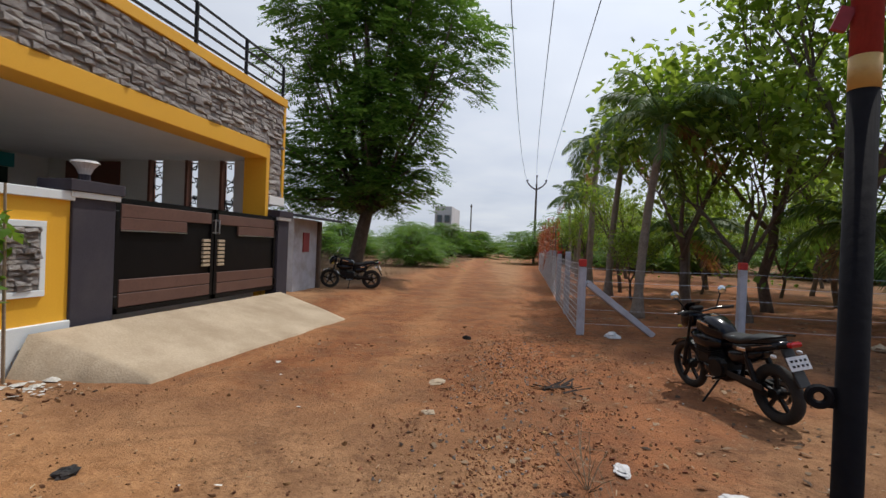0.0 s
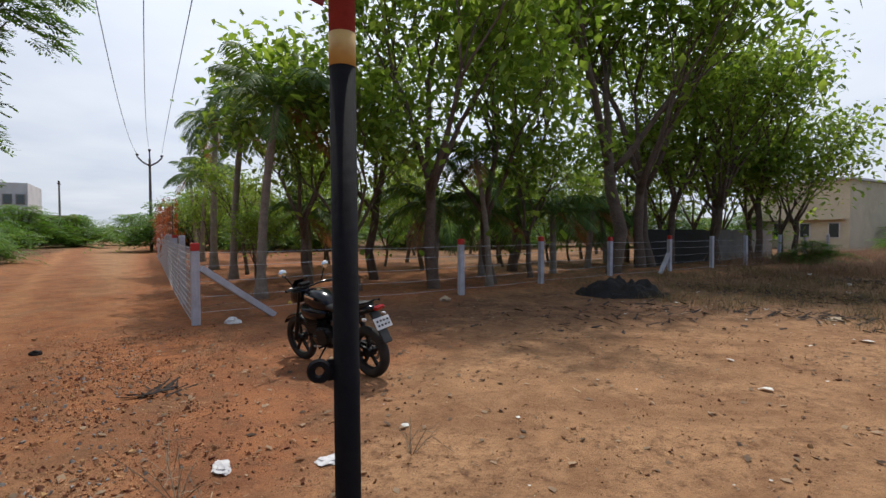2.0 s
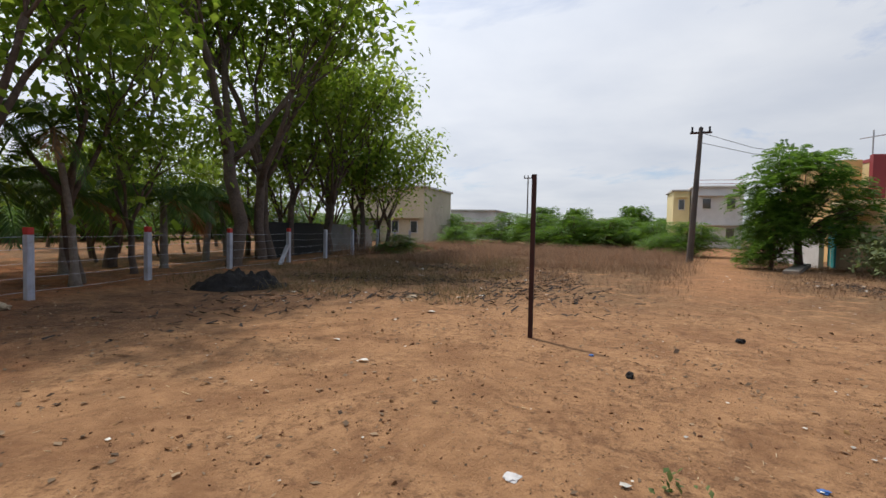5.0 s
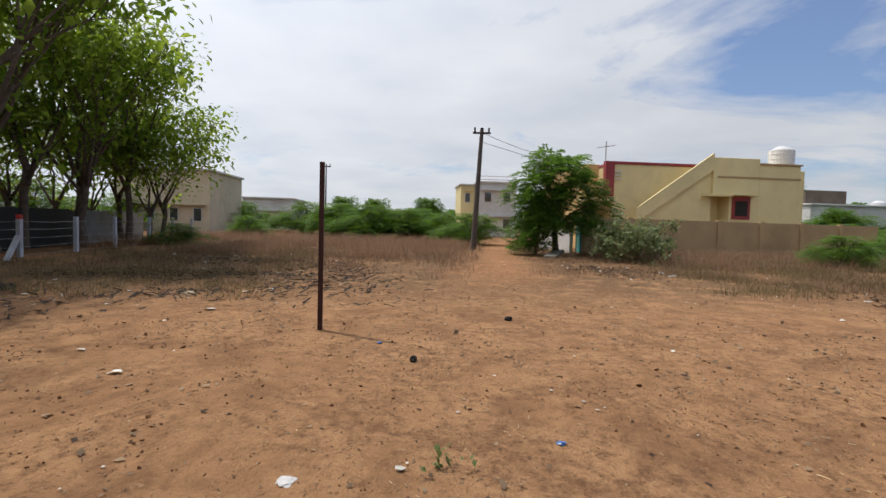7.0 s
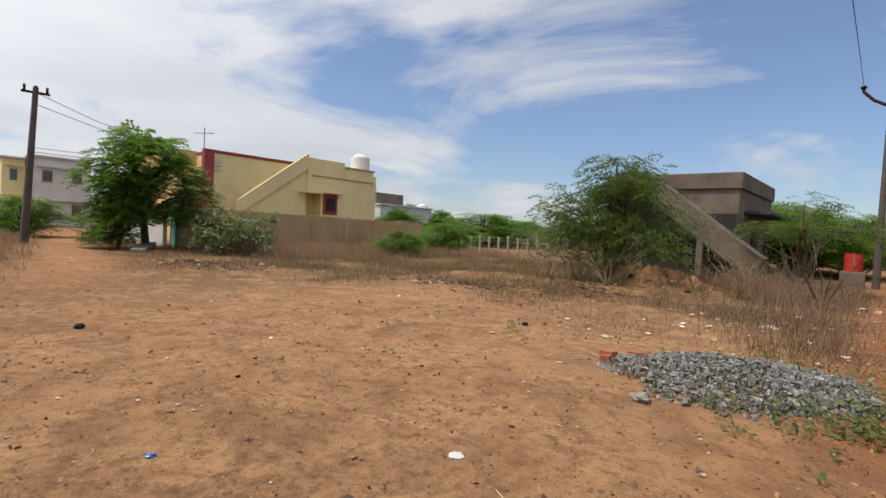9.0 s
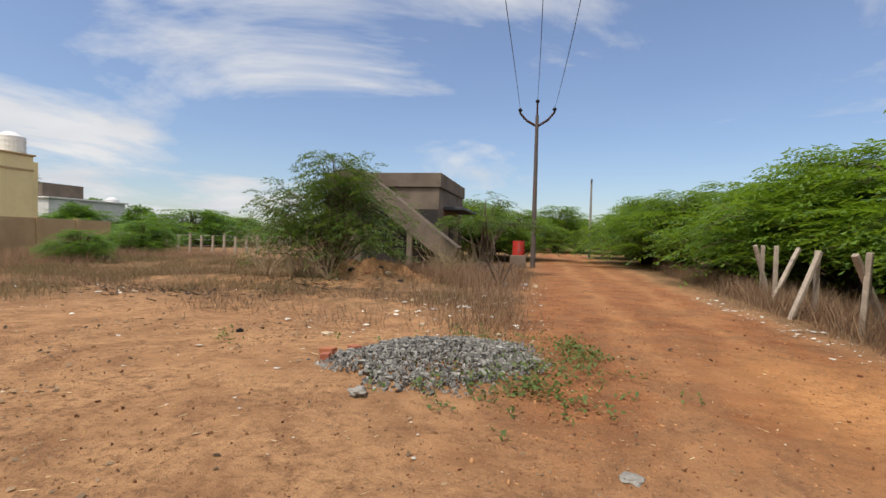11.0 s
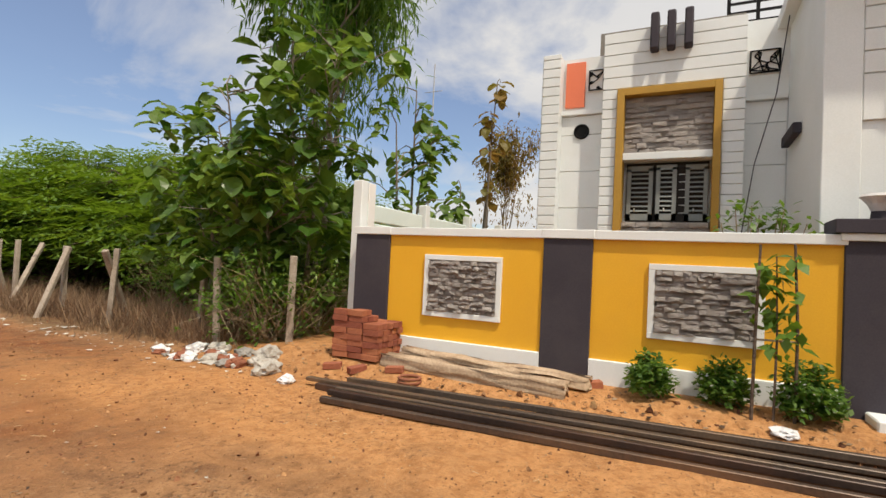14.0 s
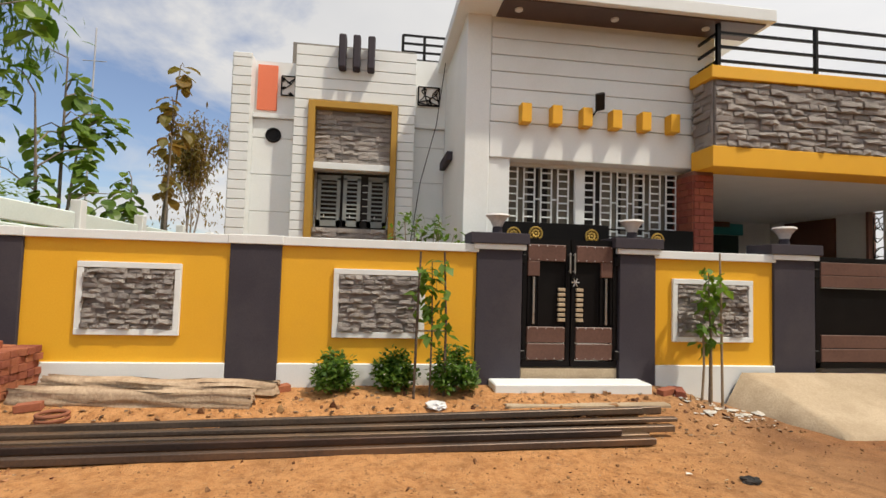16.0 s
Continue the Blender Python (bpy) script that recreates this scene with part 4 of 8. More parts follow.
part("stone_backing", box(SX - 0.25, SX - 0.12, -0.64, 0.61, 1.0, 2.25, 0), M_GROUT, house)
LATE.append((house, SX - 0.115, -0.635, 0.605, 1.6, 2.24, 8, 0.19, 6, 0.05, "x"))
window_1 = thing("window_1", "grey louvred window shutters set deep under a ledge", "window", kind="structure")
# dark sheet in place of the unlit room behind the shutters
part("opening", box(SX - 0.26, SX - 0.24, -0.6, 0.58, 2.26, 3.19, 0), M_DARK, window_1)
for k, (y0, y1, dx) in enumerate(((-0.58, -0.20, 0.0), (-0.15, 0.14, 0.05), (0.26, 0.57, 0.0))):
    fr = part("shutter", bx(bx(bx(bx(bmesh.new(), SX - 0.22 + dx, SX - 0.19 + dx, y0, y1, 3.06, 3.14), SX - 0.22 + dx, SX - 0.19 + dx, y0, y1, 2.28, 2.38), SX - 0.22 + dx, SX - 0.19 + dx, y0, y0 + 0.06, 2.28, 3.1), SX - 0.22 + dx, SX - 0.19 + dx, y1 - 0.06, y1, 2.28, 3.1), M_GREYSHUT, window_1)
    for r in range(9):
        z = 2.40 + r * 0.073
        bm = bx(bmesh.new(), -0.018, 0.018, y0 + 0.06, y1 - 0.06, -0.004, 0.004)
        bmesh.ops.transform(bm, matrix=pose(SX - 0.205 + dx, 0, z + 0.03, 0, 50, 0), verts=bm.verts)
        part("louvre", bm, M_GREYSHUT, fr)
    part("shutter_knob", ball(bmesh.new(), (SX - 0.18 + dx, y0 + 0.12, 2.44), 0.012, 0.012, 0.03, 8, 6), M_STEEL, fr)
for k in range(6):
    part("window_bar", rod(bmesh.new(), (SX - 0.23, 0.17, 2.4 + k * 0.12), (SX - 0.23, 0.26, 2.4 + k * 0.12), 0.006), M_WHITE, window_1)
for k, y in enumerate((-0.29, -0.06, 0.18)):
    part("fin", box(SX - 0.05, SX + 0.2, y, y + 0.12, 4.86, 5.42, 0.02), M_CHARCOAL, house, "charcoal upright fin")
part("parapet_strip", box(SX - 0.42, SX - 0.31, -1.1, 1.0, 5.05, 5.43, 0.004), M_CONC, house, "unfinished stone-faced parapet top")


def jaali(parent, cx, y0, y1, z0, z1, axis, seed):
    """Dark ornamental screen of crossing bars."""
    rg = random.Random(seed)
    h = Heap()
    pts = [(y0 + (y1 - y0) * rg.random(), z0 + (z1 - z0) * rg.random()) for _ in range(int(10 + 30 * (z1 - z0)))]
    P3 = (lambda a, b: (cx, a, b)) if axis == "x" else (lambda a, b: (a, cx, b))
    for (a, b) in pts:
        near = sorted(pts, key=lambda q: (q[0] - a) ** 2 + (q[1] - b) ** 2)[1:4]
        for q in near:
            h.tube([P3(a, b), P3(*q)], [0.009, 0.009], 4)
    for a, b, c, d in ((y0, z0, y1, z0), (y0, z1, y1, z1), (y0, z0, y0, z1), (y1, z0, y1, z1)):
        h.tube([P3(a, b), P3(c, d)], [0.014, 0.014], 4)
    h.out("screen", M_BLACK, parent, "black ornamental screen")


for y0, y1 in ((-1.27, -1.0), (1.05, 1.46)):
    part("vent_recess", box(SX - 0.31, SX - 0.27, y0, y1, 4.45, 4.82, 0), M_GREYWALL, house)
    jaali(house, SX - 0.255, y0 + 0.02, y1 - 0.02, 4.47, 4.80, "x", int(y0 * 10))
bm = ring(bmesh.new(), (SX - 0.27, -1.35, 3.78), (1, 0, 0), 0.11, 0.02, 20, 6)
rod(bm, (SX - 0.29, -1.35, 3.78), (SX - 0.275, -1.35, 3.78), 0.1, None, 20)
part("round_vent", bm, M_BLACK, house, "round dark vent hole")
# side door with small hood
part("door_hood", box(SX - 0.1, SX + 0.75, 1.46, 1.555, 3.30, 3.44, 0.01), M_CHARCOAL, house, "charcoal door hood")
h = Heap()
h.tube([(SX + 0.1, 1.50, 5.2), (SX + 0.2, 1.35, 4.0), (SX + 0.35, 1.1, 3.0), (SX + 0.4, 0.95, 1.9)], [0.008] * 4, 5)
h.out("cable", M_CABLE, house, "loose hanging cable")


def railing(name, label, p0, p1, z0, z1, bars, posts):
    r = thing(name, label, "railing")
    p0, p1 = Vector(p0), Vector(p1)
    for k in range(bars):
        z = z0 + (z1 - z0) * (k + 0.6) / (bars - 0.4)
        part("rail", bar(bmesh.new(), (p0.x, p0.y, z), (p1.x, p1.y, z), 0.03, 0.035), M_BLACK, r)
    for k in range(posts):
        q = p0.lerp(p1, k / (posts - 1))
        part("post", box(q.x - 0.025, q.x + 0.025, q.y - 0.025, q.y + 0.025, z0, z1, 0.003), M_BLACK, r)


part("roof_wall", box(SX - 0.5, SX - 0.3, 1.0, 1.56, 5.05, 5.28, 0), M_WHITE, house)
railing("roof_railing", "black metal roof railing over the set-back wing", (SX - 0.5, 0.78, 0), (SX - 0.5, 1.56, 0), 5.28, 5.82, 4, 3)

# ---- portico over the main gate ----
PX, PY0, PY1 = -5.3, 4.88, 11.05
part("lower_band", box(PX - 0.42, PX + 0.05, PY0 - 0.05, 10.27, 3.07, 3.35, 0.008), M_YELLOW, house, "yellow lower beam band")
part("upper_coping", box(PX - 0.42, PX + 0.07, PY0 - 0.08, PY1 + 0.02, 4.27, 4.44, 0.008), M_YELLOW, house, "yellow coping")
part("portico_beam", box(PX - 0.40, PX - 0.005, PY0, PY1, 3.35, 4.27, 0), M_GROUT, house)
part("portico_leg", box(PX - 0.40, PX - 0.005, 10.42, PY1 - 0.10, 2.35, 3.35, 0), M_GROUT, house)
part("inner_jamb", box(PX - 0.45, PX + 0.04, 10.28, 10.41, 0.3, 3.35, 0.006), M_YELLOW, house, "yellow jamb")
part("outer_jamb", box(PX - 0.42, PX + 0.05, PY1 - 0.10, PY1, 2.3, 4.268, 0.006), M_YELLOW, house, "yellow edge strip")
part("leg_base", box(PX - 0.42, PX + 0.06, 10.42, PY1 + 0.03, 2.16, 2.34, 0.006), M_GREYWALL, house)
LATE.append((house, PX - 0.003, PY0 + 0.01, PY1 - 0.11, 3.355, 4.265, 11, 0.20, 7, 0.07, "x"))
LATE.append((house, PX - 0.003, 10.42, PY1 - 0.11, 2.36, 3.35, 9, 0.26, 8, 0.06, "x"))
LATE.append((house, PY0, PX - 0.39, PX - 0.01, 3.355, 4.265, 9, 0.24, 9, 0.05, "y"))
part("portico_ceiling", box(-12, PX - 0.41, 4.93, 11.0, 3.10, 3.30, 0), M_GREYWALL, house, "grey-white portico ceiling")
part("side_wall", bx(bx(bx(bx(bmesh.new(), -12, -8.40, 10.9, 11.05, 0, 3.1), -8.05, -7.49, 10.9, 11.05, 0, 3.1), -7.19, -6.66, 10.9, 11.05, 0, 3.1), -6.33, PX - 0.4, 10.9, 11.05, 0, 3.1), M_GREYWALL, house)
for k, (a, b) in enumerate(((-8.40, -8.05), (-7.49, -7.19), (-6.66, -6.33))):
    part("sill_block", box(a, b, 10.9, 11.05, 0, 1.7, 0), M_GREYWALL, house)
    part("slit_reveal", box(a, a + 0.06, 10.88, 11.06, 1.7, 3.1, 0), M_BROWNWALL, house, "dark red painted reveal")
    jaali(house, 10.98, a + 0.08, b - 0.01, 1.75, 3.05, "y", 40 + k)
part("niche_panel", box(-10.5, -9.1, 10.86, 10.898, 1.6, 3.05, 0.004), M_BROWNWALL, house, "brown painted niche panel")
part("back_wall", box(-11.2, -11.0, 5.3, 10.9, 0, 3.1, 0), M_GREYWALL, house)
part("brown_beam", box(-10.98, -10.9, 5.6, 9.6, 2.95, 3.09, 0), M_BROWNWALL, house)
door_1 = thing("door_1", "dark doorway with a teal lintel inside the portico", "door", kind="structure")
part("panel", box(-10.998, -10.95, 8.6, 9.9, 0.4, 2.75, 0), surface("dark_green", (0.03, 0.06, 0.05), (0.02, 0.045, 0.04), 0.5), door_1)
part("lintel", box(-10.998, -10.9, 8.5, 10.0, 2.76, 3.05, 0.005), M_TEALPAINT, door_1)
# floor hidden by the gate, made pale to bounce light into the portico
part("floor_slab", box(-11, WX - 0.35, 4.9, 10.9, 0.3, 0.4, 0), M_GREYWALL, house)
railing("portico_railing", "black metal railing along the portico roof", (PX - 0.05, PY0 + 0.1, 0), (PX - 0.05, PY1, 0), 4.44, 5.15, 4, 5)
railing("portico_side_railing", "black metal railing at the portico's end", (PX - 0.9, PY0 + 0.1, 0), (PX - 0.06, PY0 + 0.1, 0), 4.44, 5.15, 4, 2)
# brick-tiled column
col = part("brick_column", box(-6.10, -5.62, 4.80, 5.10, 0, 3.075, 0), M_BRICKJOINT, house, "red brick-tiled column")
# black verandah screen with gold discs
scr = thing("verandah_screen", "black metal verandah screen with round gold medallions", "screen")
part("screen_sheet", box(-5.62, -5.60, 2.05, 3.55, 1.0, 2.25, 0.004), M_BLACK, scr)
part("screen_sheet", box(-5.62, -5.60, 4.15, 4.79, 1.0, 2.22, 0.004), M_BLACK, scr)
for k in range(4):
    part("screen_bar", rod(bmesh.new(), (-5.61, 3.55, 1.9 + 0.1 * k), (-5.61, 4.15, 1.9 + 0.1 * k), 0.01), M_BLACK, scr)
for y, z in ((2.22, 2.08), (2.52, 2.10), (3.30, 2.09), (4.25, 2.08)):
    bm = ring(bmesh.new(), (-5.585, y, z), (1, 0, 0), 0.085, 0.014, 20, 6)
    for k in range(8):
        a = k * math.pi / 4
        ball(bm, (-5.59, y + 0.045 * math.cos(a), z + 0.045 * math.sin(a)), 0.012, 0.02, 0.02, 8, 6)
    ball(bm, (-5.59, y, z), 0.015, 0.02, 0.02, 8, 6)
    part("medallion", bm, M_GOLD, scr, "round gold flower medallion")
# house side fence wall at the back of the plot
bw = thing("wall_side", "pale mint precast slab boundary wall with white posts", "wall", kind="structure")
for k in range(5):
    x0 = -5.35 - k * 2.0
    part("post", box(x0 - 0.08, x0 + 0.08, -4.1, -3.94, 0, 2.60 if k == 0 else 2.48, 0.01), M_WHITE, bw)
    part("post", box(x0 - 0.34, x0 - 0.16, -4.12, -3.98, 0, 2.6 if k == 0 else 2.42, 0.01), M_GREYWALL, bw) if k == 0 else None
    for r in range(8):
        part("slab", box(x0 - 1.88, x0 - 0.12, -4.05, -3.99, 0.289 * r, 0.289 * r + 0.266, 0.016), M_MINT, bw)
# the plot is drawn on its own grid: set it at its true place along the road
def hy(y):
    return y - 0.28 if y < 6.16 else 5.88 + (y - 6.16) * 0.945


for ob in set(bpy.data.objects) - BEFORE:
    if ob.type == "MESH":
        for v in ob.data.vertices:
            v.co.y = hy(v.co.y)
LATE = [(a[0], a[1], hy(a[2]), hy(a[3]), *a[4:]) if a[10] == "x" else (a[0], hy(a[1]), *a[2:]) for a in LATE]
# shed beyond the plot
shed = thing("shed", "small whitewashed shed with a dark sheet roof", "shed")
part("wall", box(-8.2, -5.75, 12.1, 13.6, 0, 2.0, 0.01), M_POSTPAINT, shed)
bm = bmesh.new()
bar(bm, (-8.6, 12.85, 2.42), (-5.2, 12.85, 2.0), 2.1, 0.06)
part("roof", bm, M_ROOFSHEET, shed, "dark corrugated sheet roof")
part("shutter", box(-5.75, -5.72, 12.6, 12.95, 1.15, 1.65, 0.005), M_MAROON, shed, "small maroon shutter")
part("jamb", box(-5.78, -5.66, 13.48, 13.62, 0, 1.98, 0.01), M_BARK, shed)


# ---- poles, wires, fences ----
def t_pole(x, y, top, label):
    p = thing("power_pole", label, "pole", "power poles")
    part("shaft", rod(bmesh.new(), (x, y, -0.2), (x, y, top - 0.75), 0.15, 0.09, 10), M_POLESHAFT, p, "dark weathered shaft")
    bm = rod(bmesh.new(), (x, y, top - 0.8), (x, y, top - 0.1), 0.05, 0.05, 8)
    for s in (-1, 1):
        rod(bm, (x, y, top - 1.35), (x + s * 0.55, y, top - 1.02), 0.065, 0.065, 8)
        rod(bm, (x + s * 0.55, y, top - 1.02), (x + s * 0.90, y, top - 0.62), 0.06, 0.06, 8)
    part("cross_arm", bm, M_RUST, p, "dark V-shaped steel arm")
    for dx, dz in ((-0.90, -0.45), (0, 0), (0.90, -0.45)):
        bm = rod(bmesh.new(), (x + dx, y, top + dz - 0.16), (x + dx, y, top + dz), 0.06, 0.05, 10)
        ball(bm, (x + dx, y, top + dz), 0.12, 0.12, 0.09, 10, 6)
        part("insulator", bm, M_ENGINE, p, "dark insulator")
    return p


t_pole(0.74, 50.0, 8.55, "slim power pole with a V-shaped arm beside the dirt road")
t_pole(0.85, -27.2, 8.9, "grey power pole with a V-shaped arm at the road's bend")
for k, (dx, dz) in enumerate(((-0.90, -0.42), (0, 0.03), (0.90, -0.42))):
    w = Heap()
    pts = []
    for i in range(41):
        u = i / 40
        pts.append((0.74 + dx + 0.11 * u - 1.9 * u * (1 - u), 50.0 - 77.2 * u, 8.55 + dz + 0.35 * u - 4 * 1.75 * u * (1 - u)))
    w.tube(pts, [0.011] * 41, 5)
    tagged(w.out("power_line", M_CABLE), "thin overhead power line sagging between poles", "cable", "power lines")


def plain_pole(x, y, top, lean, label, r=0.13):
    p = thing("power_pole", label, "pole", "power poles")
    part("shaft", rod(bmesh.new(), (x, y, -0.2), (x + lean[0], y + lean[1], top), r, r * 0.6, 8), M_POLESHAFT if r > 0.15 or r < 0.11 else M_CONC, p)
    part("cross_arm", bar(bmesh.new(), (x + lean[0] - 0.05, y + lean[1] - 0.5, top - 0.25), (x + lean[0] + 0.05, y + lean[1] + 0.5, top - 0.25), 0.08, 0.1), M_RUST, p)
    for s in (-0.4, 0.4, 0):
        part("insulator", rod(bmesh.new(), (x + lean[0], y + lean[1] + s, top - 0.2), (x + lean[0], y + lean[1] + s, top + 0.05), 0.05), M_ENGINE, p)


plain_pole(28.4, -3.55, 6.85, (0.3, -0.35), "leaning grey concrete power pole at the lane's mouth", 0.17)
plain_pole(-3.6, -44.5, 6.75, (0, 0), "pale thin power pole along the dirt road")
plain_pole(-7.3, 66.0, 6.9, (0, 0), "thin power pole beside the far road")
plain_pole(57.0, 9.0, 7.6, (0, 0), "thin far power pole over the scrub", 0.1)
w = Heap()
for dz in (0.0, -0.5):
    w.tube([(28.7, -3.9, 6.6 + dz), (29.6, -6.5, 5.9 + dz * 0.6), (31.5, -11.0, 5.5)], [0.014] * 3, 4)
tagged(w.out("house_cable", M_CABLE), "thin service cables to the cream house", "cable")

# black, gold and red pole close by
near = thing("sign_pole", "slim black pole with an ochre band and red top", "pole")
part("lower_tube", rod(bmesh.new(), (0.615, 1.63, -0.3), (0.60, 1.62, 1.83), 0.029, 0.028, 24), M_POLEBLACK, near, "black enamelled tube", True)
part("band", rod(bmesh.new(), (0.60, 1.62, 1.83), (0.60, 1.62, 1.90), 0.0288, 0.0285, 24), M_POLEGOLD, near, "ochre painted band", True)
part("upper_tube", rod(bmesh.new(), (0.60, 1.62, 1.90), (0.59, 1.61, 2.9), 0.028, 0.027, 24), M_POLERED, near, "worn red enamelled tube", True)
bm = ring(bmesh.new(), (0.545, 1.625, 1.185), (0.35, 1, 0), 0.018, 0.009, 16, 6)
bar(bm, (0.562, 1.625, 1.185), (0.605, 1.625, 1.185), 0.008, 0.045)
part("lug", bm, M_POLEBLACK, near, "small welded ring lug")
bm = bar(bmesh.new(), (0.568, 1.62, 1.975), (0.543, 1.625, 1.985), 0.012, 0.05)
part("clip", bm, M_POLERED, near)

# angle-iron stake
stake = thing("iron_stake", "rusty maroon angle-iron stake driven into the earth", "post")
bm = bx(bmesh.new(), 7.13, 7.137, 1.455, 1.515, -0.3, 2.22)
bx(bm, 7.137, 7.19, 1.455, 1.462, -0.3, 2.22)
part("angle_bar", bm, M_RUST, stake)

# orchard fence
FRONT = [(0.92, 9.50), (3.73, 10.06), (6.45, 10.21), (9.35, 10.75), (12.5, 11.15), (15.6, 11.28), (18.6, 11.6), (21.2, 11.75), (24.4, 12.0), (27.4, 12.3), (30.5, 12.6)]
fence = thing("orchard_fence", "whitewashed stone fence posts with red tops and thin wires", "fence")
rgf = random.Random(3)
for k, (x, y) in enumerate(FRONT):
    z0 = gh(x, y)
    s, top = 0.062, 1.34 + rgf.uniform(-0.03, 0.04)
    bm = bx(bmesh.new(), x - s, x + s, y - s, y + s, z0 - 0.2, top - 0.13, 0.012)
    bmesh.ops.subdivide_edges(bm, edges=bm.edges[:], cuts=2, use_grid_fill=True)
    for v in bm.verts:
        v.co += Vector((rgf.uniform(-1, 1), rgf.uniform(-1, 1), 0)) * 0.006
    post = part("post", bm, M_POSTPAINT, fence)
    part("post_top", box(x - s - 0.002, x + s + 0.002, y - s - 0.002, y + s + 0.002, top - 0.13, top, 0.015), M_REDPAINT if k < 6 else M_POSTPAINT, post, "red painted top" if k < 6 else "")
part("brace", bar(bmesh.new(), (1.0, 9.47, 0.92), (2.2, 9.80, 0.02), 0.11, 0.10), M_POSTPAINT, fence, "slanting whitewashed brace")
part("brace", bar(bmesh.new(), (15.5, 11.25, 0.75), (14.8, 11.1, 0.02), 0.11, 0.10), M_POSTPAINT, fence, "slanting whitewashed brace")
w = Heap()
for k in range(len(FRONT) - 1):
    (x0, y0), (x1, y1) = FRONT[k], FRONT[k + 1]
    for z in (0.2, 0.45, 0.7, 0.95, 1.17):
        w.tube([(x0, y0, z), ((x0 + x1) / 2, (y0 + y1) / 2, z - 0.02), (x1, y1, z)], [0.0035] * 3, 3)
wires = w.out("fence_wire", M_WIRE, fence, "thin strained wires")
wires["kind"] = "stuff"
SIDE = [(0.92, 9.50), (0.90, 12.3), (0.90, 15.2), (0.92, 18.2), (0.93, 21.2), (0.95, 24.4), (0.95, 27.6), (0.95, 31.0), (0.95, 34.5)]
for k, (x, y) in enumerate(SIDE[1:]):
    post = part("post", box(x - 0.06, x + 0.06, y - 0.06, y + 0.06, -0.2, 1.36, 0.012), M_POSTPAINT, fence)
    part("post_top", box(x - 0.062, x + 0.062, y - 0.062, y + 0.062, 1.36, 1.44, 0.012), M_REDPAINT if k % 3 == 1 else M_POSTPAINT, post)
w = Heap()
for k in range(12):
    z = 0.10 + 0.105 * k
    for a, b in zip(SIDE[:-1], SIDE[1:]):
        w.tube([(a[0] - 0.07, a[1], z), ((a[0] + b[0]) / 2 - 0.07, (a[1] + b[1]) / 2, z - 0.015), (b[0] - 0.07, b[1], z)], [0.008] * 3, 4)
y = 9.5
while y < 34.5:
    w.tube([(0.85, y, 0.1), (0.85, y, 1.26)], [0.005] * 2, 3)
    y += 0.22
mesh_wire = w.out("fence_mesh", M_WIRE, fence, "grey welded wire mesh")
mesh_wire["kind"] = "stuff"

# old stone posts on the scrub side
old = thing("old_fence", "weathered leaning stone fence posts at the scrub's edge", "fence")
for a, b in (((-5.08, -6.50, -0.2), (-5.05, -6.55, 1.38)), ((-5.6, -7.6, -0.2), (-5.62, -7.5, 1.36)), ((-5.2, -9.5, -0.2), (-5.25, -9.45, 1.42)), ((-5.9, -9.9, -0.2), (-5.0, -9.4, 1.38)), ((-5.5, -11.6, -0.2), (-5.5, -11.6, 1.42)), ((-4.8, -11.2, -0.2), (-5.5, -11.5, 1.4)), ((-5.8, -14.2, -0.2), (-5.8, -14.2, 1.5)), ((-5.5, -13.9, -0.2), (-6.5, -14.6, 1.45)), ((-6.3, -15.6, -0.2), (-5.75, -15.4, 1.5)), ((-6.15, -15.9, -0.2), (-6.15, -15.9, 1.5)), ((-6.0, -6.3, -0.2), (-6.05, -6.2, 1.4)), ((-5.28, -5.22, -0.2), (-5.26, -5.2, 1.45))):
    bm = bar(bmesh.new(), (a[0] + 0.25, a[1], a[2]), (b[0] + 0.25, b[1], b[2]), 0.105, 0.09)
    bmesh.ops.bevel(bm, geom=bm.edges[:], offset=0.012, segments=1, affect="EDGES")
    part("post", bm, M_OLDPOST, old)


